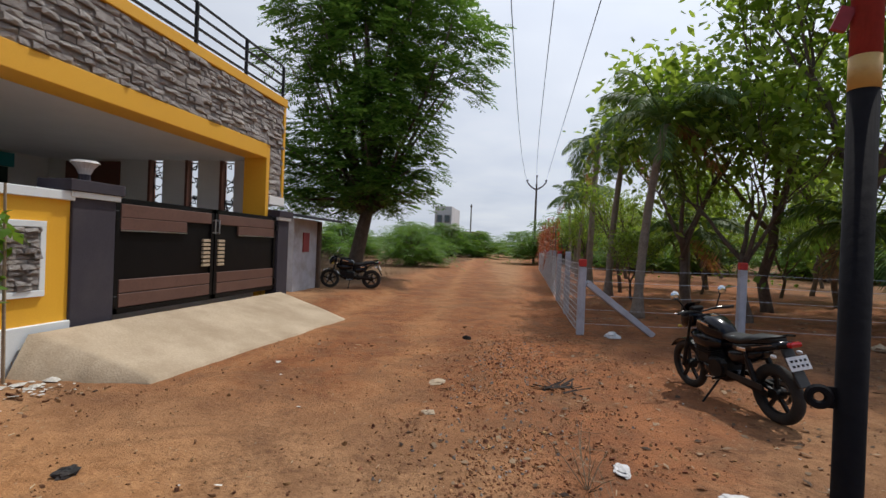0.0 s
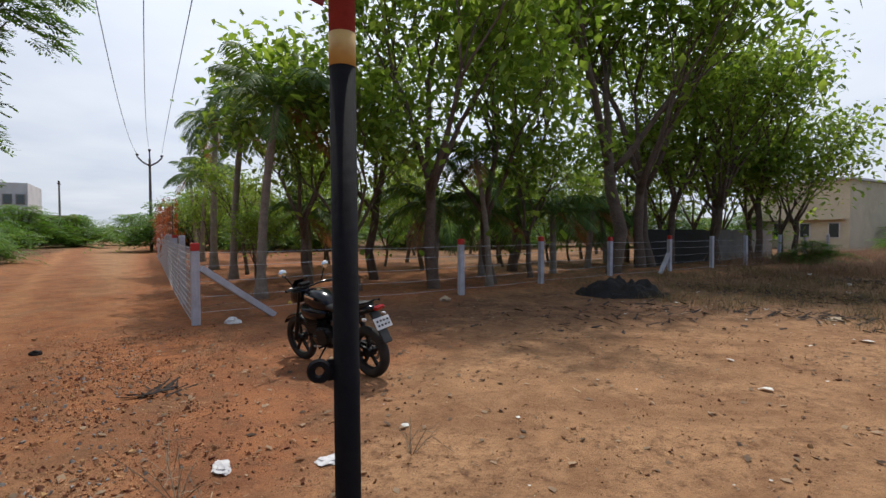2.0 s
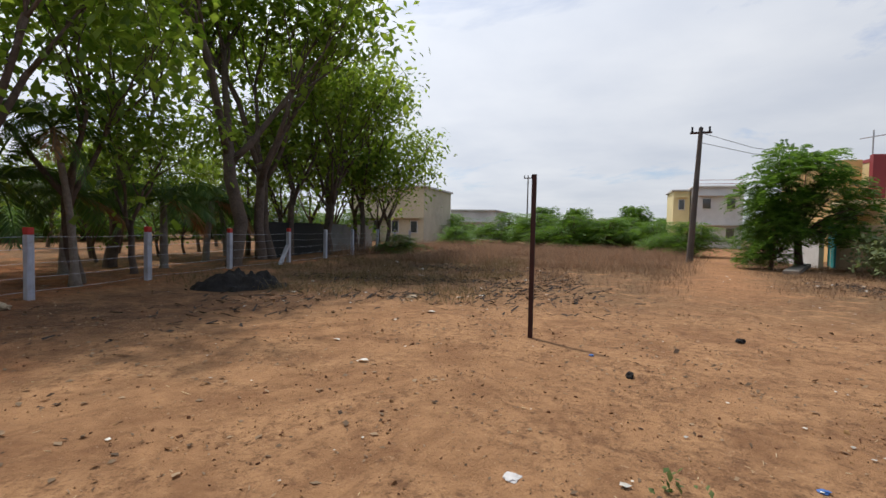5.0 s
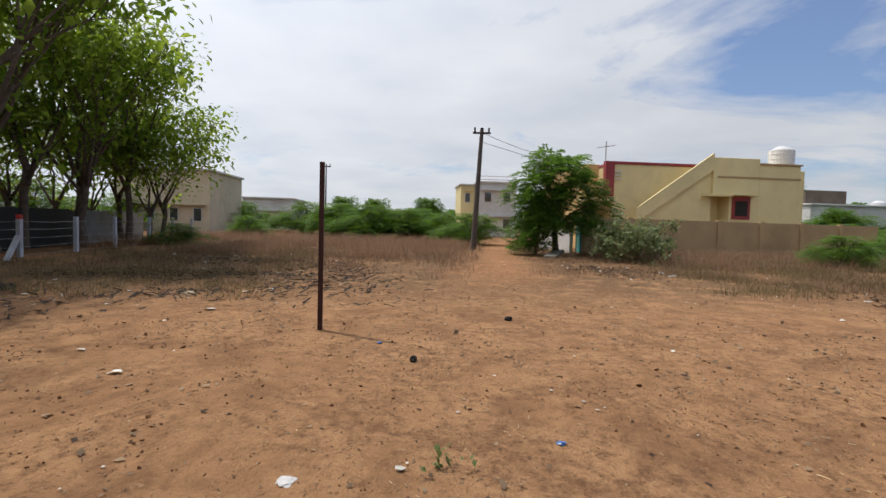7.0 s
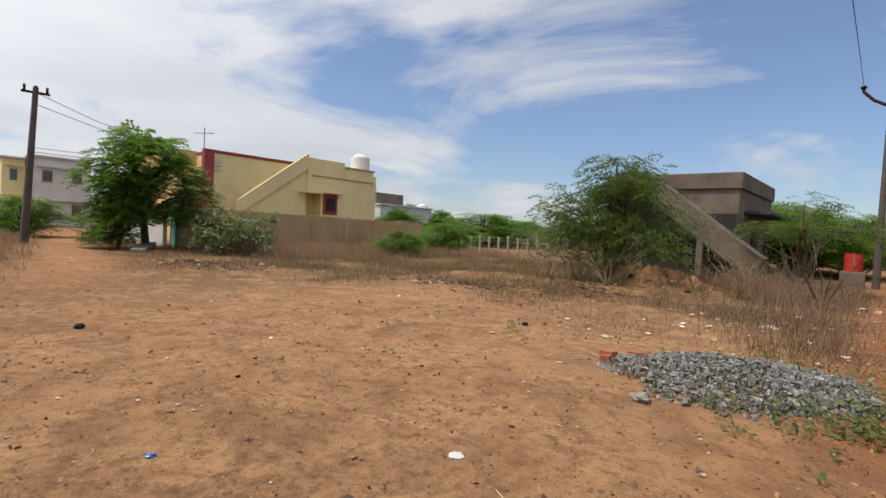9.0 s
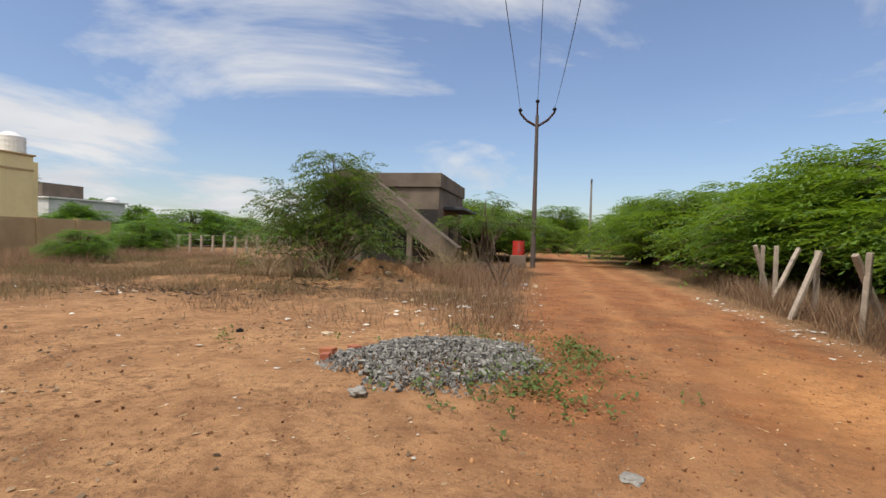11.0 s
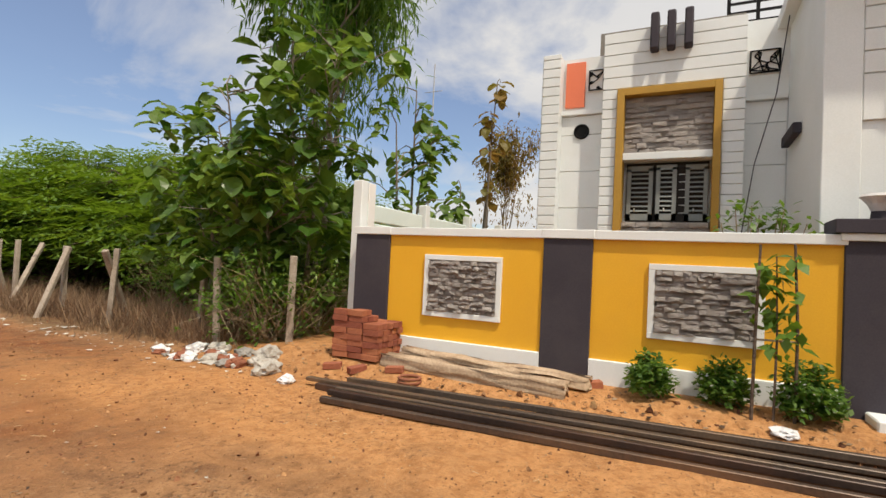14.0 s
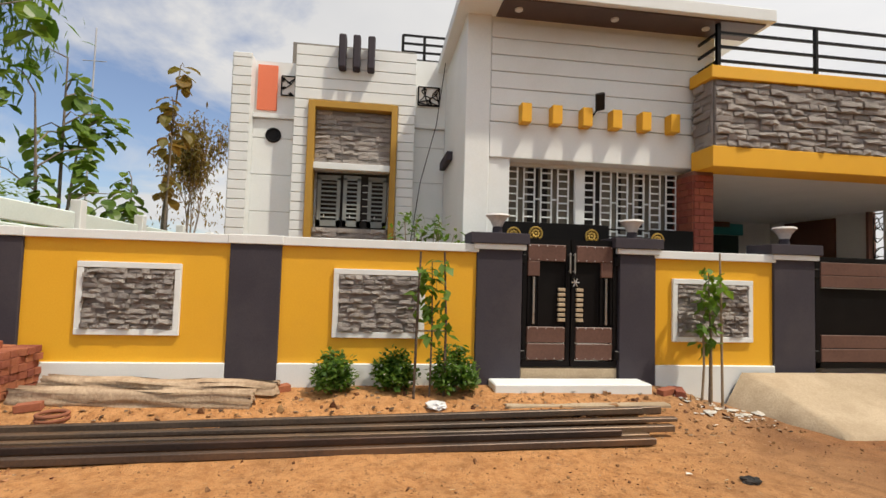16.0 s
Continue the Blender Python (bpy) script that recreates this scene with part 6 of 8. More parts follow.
def lobed_tree(name, label, seed, trunk, lobes, deep, density, length, leaf, mat, turn):
    """Leaning trunk, limbs to uneven lobes, each lobe a shell of hanging sprays with gaps between."""
    rng = np.random.default_rng(seed)
    t = thing(name, label, "tree")
    h, lf = Heap(), Heap()
    rx, ry = Vector((math.cos(turn), math.sin(turn), 0)), Vector((-math.sin(turn), math.cos(turn), 0))
    top = Vector(trunk[-1])
    trunk_radius = 0.075 * top.length
    h.tube(trunk, [trunk_radius * q for q in (2.0, 1.4, 1.2, 1.1, 1.0)], 12)
    for k, (dx, dz, r) in enumerate(lobes):
        for side in (0, 1, 2):
            dy = (rng.uniform(-0.2, 0.2), rng.uniform(0.4, 1.0), rng.uniform(-1.0, -0.4))[side] * deep
            q = 1.0 if side == 0 else rng.uniform(0.65, 0.9)
            c = rx * dx * (1 if side == 0 else 0.75) + ry * dy + Vector((0, 0, dz + (0 if side == 0 else rng.normal(0, 0.2 * r))))
            mid = top.lerp(c, 0.5) + Vector((rng.normal(0, 0.12 * r), rng.normal(0, 0.12 * r), 0.15 * r))
            h.tube([top * 0.85, mid, c], [trunk_radius * (0.5 if side == 0 else 0.3), trunk_radius * 0.25, trunk_radius * 0.1], 6)
            off = Vector(rng.uniform(-9, 9, 3))
            for n in range(int(density * (r * q) ** 2)):
                v = Vector(rng.normal(0, 1, 3)).normalized()
                if v.z < -0.6 or noise.noise(v * 2.1 + off) < -0.18:
                    continue
                rad = r * q * rng.uniform(0.55, 1.05) * (1 + 0.35 * noise.noise(v * 1.7 + off))
                p = c + Vector((v.x * rad, v.y * rad, v.z * rad * 0.85))
                spray(lf, rng, p, (v.x + rng.normal(0, 0.35), v.y + rng.normal(0, 0.35), 0.15 + 0.3 * v.z), length * rng.uniform(0.75, 1.25), 6, leaf)
    h.out("trunk", M_BARK, t, "", True)
    lf.out("crown", mat, t)
    return t


LOBES = [(0.4, 8.8, 2.1), (-1.8, 9.6, 1.4), (2.6, 10.0, 1.7), (4.2, 9.2, 1.3), (3.6, 7.5, 1.15), (1.6, 7.0, 1.4), (2.1, 5.3, 1.2), (0.4, 5.3, 1.4), (-0.9, 6.6, 1.3), (1.4, 3.7, 1.2), (-0.3, 3.5, 1.25), (-1.9, 3.9, 1.1), (-2.5, 7.8, 0.8), (0.2, 11.0, 1.5), (-1.2, 10.9, 1.3), (2.0, 11.4, 1.3), (2.6, 4.3, 0.8), (-1.6, 5.3, 1.0), (0.8, 6.4, 1.2), (-2.6, 2.9, 0.85), (0.7, 2.9, 0.95), (2.3, 3.0, 0.7), (-1.2, 2.7, 0.8), (-3.0, 4.6, 0.7)]
neem = lobed_tree("shade_tree", "large dense neem-like shade tree beside the road", 21, [(0, 0, -0.2), (0.03, 0, 0.15), (0.2, 0.05, 1.0), (0.38, 0.1, 2.0), (0.55, 0.2, 2.9)], LOBES, 2.0, 175, 0.55, 0.23, M_NEEM, 0.34)
neem.matrix_world = pose(-6.5, 18.4, 0)
# young teak at the house's corner and the tangle round it
def teak(label, seed, height, count, size, mat, x, y, lean=(0.1, 0.1), spread=0.9):
    rng = np.random.default_rng(seed)
    t = thing("teak_sapling", label, "tree", "teak saplings")
    h, lf = Heap(), Heap()
    stems = []
    for s in range(3):
        n = 8
        off = Vector((rng.normal(0, 0.25), rng.normal(0, 0.25), 0)) if s else Vector((0, 0, 0))
        ln = Vector((lean[0] + rng.normal(0, 0.3) * (s > 0), lean[1] + rng.normal(0, 0.3) * (s > 0), 0))
        H = height * (1 if s == 0 else rng.uniform(0.55, 0.85))
        pts = [off + ln * (k / n) ** 1.5 + Vector((0, 0, -0.1 + (H + 0.1) * k / n)) for k in range(n + 1)]
        h.tube(pts, [0.05 * (1 - 0.75 * k / n) for k in range(n + 1)], 6)
        stems.append(pts)
    for c in range(count):
        pts = stems[c % 3]
        u = 1.0 if c < 3 else rng.uniform(0.32, 0.97)
        i = min(int(u * 8), 7)
        p = pts[i].lerp(pts[i + 1], u * 8 - i)
        a = rng.uniform(0, 2 * math.pi)
        e = p + Vector((math.cos(a), math.sin(a), rng.uniform(-0.05, 0.65))) * spread * rng.uniform(0.2, 1.0) * (1.25 - 0.6 * u)
        h.tube([p, (p + e) / 2 + Vector((0, 0, 0.10)), e], [0.016, 0.012, 0.007], 4)
        for b in range(rng.integers(8, 15)):
            a2 = a + b * 2.4 + rng.normal(0, 0.4)
            L = size * rng.uniform(0.5, 1.15)
            W = L * rng.uniform(0.66, 0.85)
            q = e - Vector((0, 0, 0.05 * b))
            d = Vector((math.cos(a2), math.sin(a2), rng.uniform(-1.0, 0.25))).normalized()
            sd = d.cross(Vector((0, 0, 1))).normalized()
            up = sd.cross(d)
            r = [(0.0, 0.0, 0.0), (0.16, 0.20, 0.02), (0.42, 0.40, 0.05), (0.70, 0.44, 0.02), (0.90, 0.26, -0.06)]
            v, f = [q], []
            for u2, wv, lift in r[1:]:
                c0 = q + d * L * u2 + up * L * (lift - 0.10 * u2 * u2)
                v += [c0 + sd * W * wv + up * L * 0.07 * rng.uniform(0.3, 1.6), c0, c0 - sd * W * wv + up * L * 0.07 * rng.uniform(0.3, 1.6)]
            v.append(q + d * L - up * 0.2 * L)
            f = [(0, 2, 1), (0, 3, 2)]
            for k2 in range(3):
                o = 1 + 3 * k2
                f += [(o, o + 1, o + 4, o + 3), (o + 1, o + 2, o + 5, o + 4)]
            f += [(10, 11, 13), (11, 12, 13)]
            lf.add(v, f)
    h.out("stem", M_PALEBARK, t)
    lf.out("foliage", mat, t)
    t.matrix_world = pose(x, y, gh(x, y))
    return t


teak("broad-leaved teak sapling crowded at the wall's corner", 31, 5.6, 70, 0.40, M_TEAK, -6.0, -6.1, (0.5, 0.1), 1.5)
teak("broad-leaved teak sapling by the old fence", 32, 4.6, 48, 0.38, M_TEAK, -6.1, -7.4, (0.3, -0.4), 1.5)
teak("broad-leaved teak sapling at the scrub's edge", 33, 3.9, 20, 0.28, M_TEAK, -6.3, -8.4, (0.3, -0.1), 1.2)
teak("tall thin teak sapling behind the side wall", 34, 4.9, 24, 0.34, M_TEAK, -8.6, -5.3, (0.2, 0.1), 1.0)
teak("tall teak sapling with browning top leaves", 35, 5.9, 5, 0.42, M_BROWNLEAF, -11.3, -4.75, (0.1, 0.3), 0.55)
teak("low broad-leaved sapling behind the side wall", 36, 3.3, 18, 0.36, M_TEAK, -11.3, -5.3, (0.2, 0.0), 0.9)
tall = tree("drooping_tree", "tall drooping narrow-leaved tree behind the saplings", 41, 3.2, 0.12, 3, 1.9, 42, 0.28, 0.045, 0.42, M_NEEM, M_PALEBARK, 0.34, (0.2, 0.1), 1.1, None, 3)
tall.matrix_world = pose(-7.6, -6.9, 0, 0, 0, 10)
thin = tree("thin_tree", "half-dry thin tree behind the boundary wall", 43, 1.6, 0.06, 3, 1.15, 10, 0.16, 0.06, 0.22, M_BROWNLEAF, M_PALEBARK, 0.22, (0.1, 0.1), 0.6)
thin.matrix_world = pose(-15.3, -5.6, 0.0, 0, 0, 70) @ Matrix.Diagonal((0.9, 0.9, 1.3, 1))
mast = thing("antenna_mast", "thin grey antenna mast behind the trees", "mast")
part("tube", rod(bmesh.new(), (-13.3, -7.4, -0.1), (-13.3, -7.4, 7.8), 0.03, 0.02), M_WIRE, mast)
part("cross_bar", rod(bmesh.new(), (-13.3, -7.7, 6.9), (-13.3, -7.1, 6.9), 0.012), M_WIRE, mast)


# ---- bushes and weeds ----
def thorn_bush(label, seed, rx, ry, rz, stems, per, mat=M_THORN, name="thorn_bush", size=0.22, clear=0.0):
    """Limbs rise from one stool, arch outwards and droop; flat feathery sprays sit along their outer halves."""
    rng = np.random.default_rng(seed)
    t = thing(name, label, "bush", "feathery thorn bushes" if name == "thorn_bush" else "green bushes")
    h, lf = Heap(), Heap()
    for s in range(stems):
        a = rng.uniform(0, 2 * math.pi)
        w = rng.uniform(0.0, 1.0) ** 0.7
        lump = 1 + 0.22 * math.sin(2.3 * a + seed) + rng.normal(0, 0.10)
        out = Vector((math.cos(a) * rx, math.sin(a) * ry, 0)) * w * lump
        peak = rz * (1.0 - 0.5 * w * w) * (1.10 - 0.75 * rng.random() ** 1.6)
        base = Vector((rng.normal(0, 0.14), rng.normal(0, 0.14), -0.05))
        drop = rng.uniform(0.05, 0.5) * peak * w
        pts = [base, base + out * 0.22 + Vector((0, 0, max(peak * 0.48, clear * 0.6))), out * 0.55 + Vector((0, 0, max(peak * 0.88, clear))), out * 0.85 + Vector((0, 0, max(peak, clear))), out * 1.12 + Vector((0, 0, max(peak - drop, clear, 0.15)))]
        h.tube(pts, [0.040, 0.030, 0.020, 0.011, 0.004], 4)
        for b in range(per):
            u = 0.34 + 0.66 * rng.random() ** 0.7
            i = min(int(u * 4), 3)
            p = pts[i].lerp(pts[i + 1], u * 4 - i)
            a2 = a + rng.normal(0, 1.1)
            d = Vector((math.cos(a2), math.sin(a2), rng.uniform(-0.25, 0.35))).normalized()
            far = rng.uniform(0.0, 0.55) * rz * 0.35
            q = p + d * far + Vector((0, 0, rng.normal(0.02, 0.06)))
            if rng.random() < 0.25:
                h.tube([p, q], [0.006, 0.003], 3)
            L = size * rng.uniform(1.3, 2.6)
            sd = d.cross(Vector((0, 0, 1))).normalized()
            for j in range(7):
                c = q + d * L * j / 6 + Vector((0, 0, -0.30 * L * (j / 6) ** 2))
                for sg in (-1, 1):
                    e = c + sd * sg * size * 0.42 + d * size * 0.16 + Vector((0, 0, rng.uniform(-0.10, 0.03)))
                    wv = d * size * 0.13
                    lf.add([c, e + wv, e - wv * 0.5], [(0, 1, 2)])
    h.out("branch", M_BARK, t)
    lf.out("foliage", mat, t)
    return t


TB = thorn_bush("wide feathery green thorn bush", 51, 2.6, 2.6, 2.9, 120, 17, M_THORN, "thorn_bush", 0.34)
TB.matrix_world = pose(-10.6, -12.3, 0, 0, 0, 40) @ Matrix.Diagonal((1.35, 1.35, 1.28, 1))
DB = thorn_bush("dull sprawling thorn bush with dark bare lower stems", 58, 2.9, 2.9, 3.3, 110, 15, M_DULLTHORN, "thorn_bush", 0.34)
DB.matrix_world = pose(7.1, -15.4, 0.1, 0, 0, 200) @ Matrix.Diagonal((0.76, 0.76, 1.14, 1))
for x, y, s, r in ((-10.8, -15.8, 1.55, 130), (-10.2, -19.8, 1.6, 200), (-9.2, -24.5, 1.35, 80), (-12.2, -12.0, 1.4, 300), (-7.2, -30.0, 1.4, 15), (-7.0, -37.0, 1.5, 220), (-7.5, -46.0, 1.6, 110), (-9.8, -9.4, 1.1, 250), (4.2, -33.5, 1.2, 60), (2.2, -38.5, 1.2, 160), (6.0, -42, 1.5, 280), (-11.5, -20.0, 1.6, 10), (-12.2, -15.5, 1.6, 100), (-11.5, -26, 1.6, 60), (-11, -34, 1.7, 0), (-1.5, -62, 1.8, 30)):
    m = pose(x, y, 0, 0, 0, r) @ Matrix.Diagonal((s, s, s * 0.92, 1))
    copy_thing(TB, m).matrix_world = m
AC = thorn_bush("thin umbrella-shaped thorn tree by the power pole", 57, 1.7, 1.7, 2.9, 17, 17, M_DULLTHORN, "thorn_bush", 0.30, 1.9)
AC.matrix_world = pose(2.75, -20.5, 0, 0, 0, 40) @ Matrix.Diagonal((1.0, 1.0, 1.12, 1))
GB = thorn_bush("bright green rounded bush in the dry field", 53, 1.9, 1.9, 2.1, 70, 15, M_FRESH, "green_bush", 0.32)
GB.matrix_world = pose(-6.8, 29.5, 0)
for x, y, s in ((24.6, 10.8, 0.55), (43.0, 3.2, 1.4), (47.0, 6.5, 1.5), (44.0, 0.2, 1.3), (48.5, -1.0, 1.4), (52, 10, 1.6), (46, -3.6, 1.2), (36.0, -4.6, 1.1), (38, -23.5, 1.1), (33.5, -30.5, 1.1), (20.5, -18.5, 0.7), (24, -26, 1.0), (29, -33, 1.2), (-6.0, 62, 1.6), (-11.6, 52, 1.7), (-9.4, 44, 1.1), (-9.5, 60, 2.0), (-13.5, 58, 2.0), (-1.0, 75, 1.9), (3.0, 80, 2.0), (-15, 40, 1.5), (-18, 48, 1.6), (-13, 31, 1.0), (62, 26, 1.8), (57, 18, 1.6), (40.5, 12.5, 0.8), (-4.5, -70, 2.2), (1.0, -75, 2.4), (-10, -64, 2.2), (6, -60, 2.0), (4, 48, 2.4), (10, 50, 2.4), (16, 48, 2.5), (22, 46, 2.4), (28, 44, 2.4), (34, 40, 2.3), (38, 35, 2.2), (41, 29, 2.0), (7, 56, 2.6), (14, 57, 2.6), (45, 24, 1.6), (13, 40, 1.6), (20, 38, 1.7), (8, 39, 1.5), (26, 35, 1.7)):
    m = pose(x, y, 0, 0, 0, rs.uniform(0, 360)) @ Matrix.Diagonal((s, s, s * 0.85, 1))
    copy_thing(GB, m).matrix_world = m
LANE_LOBES = [(0.1, 3.9, 1.15), (-1.3, 3.3, 0.95), (1.2, 3.6, 0.95), (2.0, 2.9, 0.6), (-2.1, 2.4, 0.75), (0.3, 2.7, 0.9), (-0.8, 4.5, 0.7), (0.9, 4.6, 0.65), (-1.2, 1.7, 0.7), (0.9, 1.9, 0.75), (0.0, 1.5, 0.6), (-2.2, 1.3, 0.7)]
lane_tree = lobed_tree("lane_tree", "dark leafy tree at the lane's corner", 61, [(0, 0, -0.2), (0.02, 0, 0.1), (0.05, 0.05, 0.7), (0.0, 0.1, 1.2), (0.05, 0.1, 1.7)], LANE_LOBES, 1.2, 330, 0.40, 0.19, M_NEEM, 1.4)
lane_tree.matrix_world = pose(25.1, -7.3, 0, 0, 0, 0) 
m = pose(24.6, -6.1, -0.6, 0, 0, 120) @ Matrix.Diagonal((0.6, 0.6, 0.72, 1))
copy_thing(lane_tree, m).matrix_world = m
m = pose(36.5, -27.6, 0, 0, 0, 60) @ Matrix.Diagonal((0.8, 0.8, 1.2, 1))
copy_thing(lane_tree, m).matrix_world = m
# low scrub along the horizon
for k in range(42):
    a, R = rs.uniform(-1.5, 0.36), rs.uniform(55, 115)
    s = rs.uniform(1.4, 2.3)
    m = pose(R * math.cos(a), R * math.sin(a), -0.3, 0, 0, rs.uniform(0, 360)) @ Matrix.Diagonal((s * 1.3, s * 1.3, s * 0.75, 1))
    copy_thing(GB, m).matrix_world = m
for x, y, s in ((48, -52, 0.9), (60, -50, 1.1), (44, -40, 0.8), (56, -36, 0.9), (66, -62, 1.2), (38, -52, 0.8), (70, -3, 1.0), (66, 4, 0.9), (74, 9, 1.0)):
    m = pose(x, y, -0.3, 0, 0, rs.uniform(0, 360)) @ Matrix.Diagonal((s, s, s, 1))
    copy_thing(lane_tree, m).matrix_world = m
# far tree line
for k in range(34):
    a = rs.uniform(-2.2, 2.4)
    R = rs.uniform(85, 140)
    m = pose(R * math.cos(a), R * math.sin(a), -1.2, 0, 0, rs.uniform(0, 360)) @ Matrix.Diagonal((1.6, 1.6, 1.1, 1))
    copy_thing(lane_tree, m).matrix_world = m


def shrub(label, x, y, seed, r, hgt, flowers):
    rng = np.random.default_rng(seed)
    t = thing("flower_shrub", label, "shrub", "shrubs along the wall")
    h, lf, fl_ = Heap(), Heap(), Heap()
    tips = []
    for k in range(26):
        a, e = rng.uniform(0, 2 * math.pi), rng.uniform(0.05, 1.0)
        p = Vector((math.cos(a) * r * math.sqrt(1 - e * e * 0.8), math.sin(a) * r * math.sqrt(1 - e * e * 0.8), hgt * (0.25 + 0.72 * e)))
        h.tube([(0, 0, -0.03), p * 0.5, p], [0.008, 0.006, 0.003], 4)
        tips += [p, p * 0.75]
    leaves(lf, rng, tips, (0.05, 0.05, 0.045), 26, 0.075, 0.040, 0.0)
    h.out("stem", M_TWIG, t)
    lf.out("foliage", M_NEEM if flowers else M_FRESH, t)
    if flowers:
        leaves(fl_, rng, [p * 1.04 for p in tips[::5]], (0.02, 0.02, 0.02), 4, 0.035, 0.03, 0)
        fl_.out("blossom", M_FLOWER, t, "small white flowers")
    t.matrix_world = pose(x, y - 0.28, gh(x, y) - 0.02)


shrub("small dark green shrub with white flowers by the wall", -4.78, 0.02, 71, 0.17, 0.40, True)
shrub("dense dark green shrub with white flowers by the wall", -4.86, 0.70, 72, 0.18, 0.42, True)
shrub("dark green flowering shrub beside the sapling", -4.78, 1.33, 73, 0.23, 0.46, True)


def staked_sapling(label, x, y, sticks, hgt, seed):
    rng = np.random.default_rng(seed)
    t = thing("staked_sapling", label, "sapling", "staked saplings")
    for dx, dy, hh, mat in sticks:
        b = Heap()
        b.tube([(dx, dy, -0.05), (dx + rng.normal(0, 0.015), dy + rng.normal(0, 0.015), hh * 0.5), (dx * 0.7, dy * 0.8, hh)], [0.016, 0.014, 0.011], 6)
        b.out("stake", mat, t)
    h, lf = Heap(), Heap()
    h.tube([(0, 0, -0.03), (0.01, 0.01, hgt * 0.5), (0, -0.01, hgt)], [0.012, 0.01, 0.006], 5)
    leaves(lf, rng, [(rng.normal(0, 0.04), rng.normal(0, 0.06), z) for z in np.linspace(hgt * 0.45, hgt, 14)], (0.06, 0.07, 0.05), 7, 0.15, 0.09, 0.7)
    h.out("stem", M_BARK, t)
    lf.out("foliage", M_FRESH, t, "drooping fresh green leaves")
    b = Heap()
    b.tube([(sticks[0][0], sticks[0][1], hgt * 0.48), (sticks[-1][0], sticks[-1][1], hgt * 0.48)], [0.01, 0.01], 5)
    b.out("tie", M_TWIG, t)
    t.matrix_world = pose(x, y - 0.28, gh(x, y))


staked_sapling("green sapling tied between rough brown stakes", -4.62, 1.05, [(0.03, -0.17, 1.55, M_BARK), (-0.02, 0.16, 1.56, M_BARK)], 1.45, 81)
staked_sapling("fresh sapling tied to thin bamboo stakes", -4.75, 4.42, [(0.0, -0.10, 1.0, M_TWIG), (0.0, 0.03, 1.05, M_TWIG), (0.05, 0.14, 1.85, M_TWIG)], 1.62, 82)
shrub("pale leafy pot plant behind the coping", -5.75, 0.98, 74, 0.3, 0.2, False)
h, lf = Heap(), Heap()
rng = np.random.default_rng(75)
pl = thing("garden_plant", "garden plant with pink flowers behind the wall", "plant")
for k in range(9):
    e = Vector((-5.75 + rng.normal(0, 0.15), 0.67 + rng.normal(0, 0.22), 2.0 + rng.uniform(-0.05, 0.28)))
    h.tube([(-5.75, 0.67, 0.1), ((e.x - 5.75) / 2, (e.y + 0.67) / 2, 1.2), e], [0.012, 0.01, 0.005], 4)
    leaves(lf, rng, [e, e - Vector((0, 0, 0.12))], (0.05, 0.06, 0.05), 7, 0.13, 0.06, 0.2)
h.out("stem", M_TWIG, pl)
lf.out("foliage", M_FRESH, pl)


# ---- neighbouring buildings ----
def far_window(parent, x, y0, y1, z0, z1, mat=M_GLASS):
    """A window on a wall that faces -x."""
    w = part("window", box(x - 0.06, x + 0.1, y0, y1, z0, z1, 0.01), M_FARWHITE, parent, "window frame")
    part("pane", box(x - 0.075, x - 0.065, y0 + 0.08, y1 - 0.08, z0 + 0.08, z1 - 0.08, 0), mat, w)


ch = thing("cream_house", "cream single-storey house with an outside stair and maroon trim", "house")
part("wall", box(32.0, 43, -26.9, -12.8, 0, 5.25, 0.02), M_CREAM, ch)
part("parapet_trim", box(31.93, 43, -19.6, -12.75, 5.25, 5.42, 0.01), M_MAROON, ch, "maroon parapet line")
part("maroon_strip", box(31.9, 32.3, -12.80, -12.15, 3.3, 5.42, 0.01), M_MAROON, ch, "maroon corner strip")
part("front_wing", box(33.0, 42, -12.14, -10.9, 0, 5.3, 0.02), surface("apricot_paint", (0.66, 0.42, 0.18), (0.6, 0.38, 0.16), 0.8, 1, 30, 0.05), ch)
part("porch_roof", box(31.0, 33.0, -12.6, -10.6, 2.95, 3.12, 0.02), M_CREAM, ch)
# dark sheet on the wall stands for the porch's shaded inside
part("porch_opening", box(32.95, 32.99, -12.0, -11.0, 0.2, 2.9, 0), M_DARK, ch)
for k in range(3):
    part("vent_bar", box(31.88, 31.92, -13.3, -12.82, 4.3 + 0.22 * k, 4.38 + 0.22 * k, 0), M_FARWHITE, ch)
bm = bmesh.new()
prof = [(-14.0, 1.75), (-14.0, 2.6), (-19.3, 6.0), (-19.3, 5.0)]
va = [bm.verts.new((30.9, y, z)) for y, z in prof]
vb = [bm.verts.new((31.1, y, z)) for y, z in prof]
bm.faces.new(va), bm.faces.new(vb[::-1])
for k in range(4):
    bm.faces.new((va[k], vb[k], vb[(k + 1) % 4], va[(k + 1) % 4]))
bmesh.ops.recalc_face_normals(bm, faces=bm.faces)
part("stair_parapet", bm, M_CREAM, ch, "slanting cream stair parapet")
for k in range(16):
    y = -14.2 - k * 0.32
    part("stair_step", box(31.1, 31.99, y - 0.32, y, 1.0, 2.0 + k * 0.2, 0), M_CREAM, ch)
part("stair_landing", box(30.9, 31.99, -22.6, -19.3, 3.5, 5.75, 0.02), M_CREAM, ch)
part("stair_block", box(30.92, 31.99, -25.6, -22.6, 0, 5.40, 0.02), M_CREAM, ch)
part("stair_block", box(30.9, 31.99, -22.6, -20.5, 0, 3.5, 0.02), M_CREAM, ch)
part("coping", box(30.82, 31.99, -25.7, -22.65, 5.40, 5.50, 0.01), M_TANWALL, ch, "tan coping line")
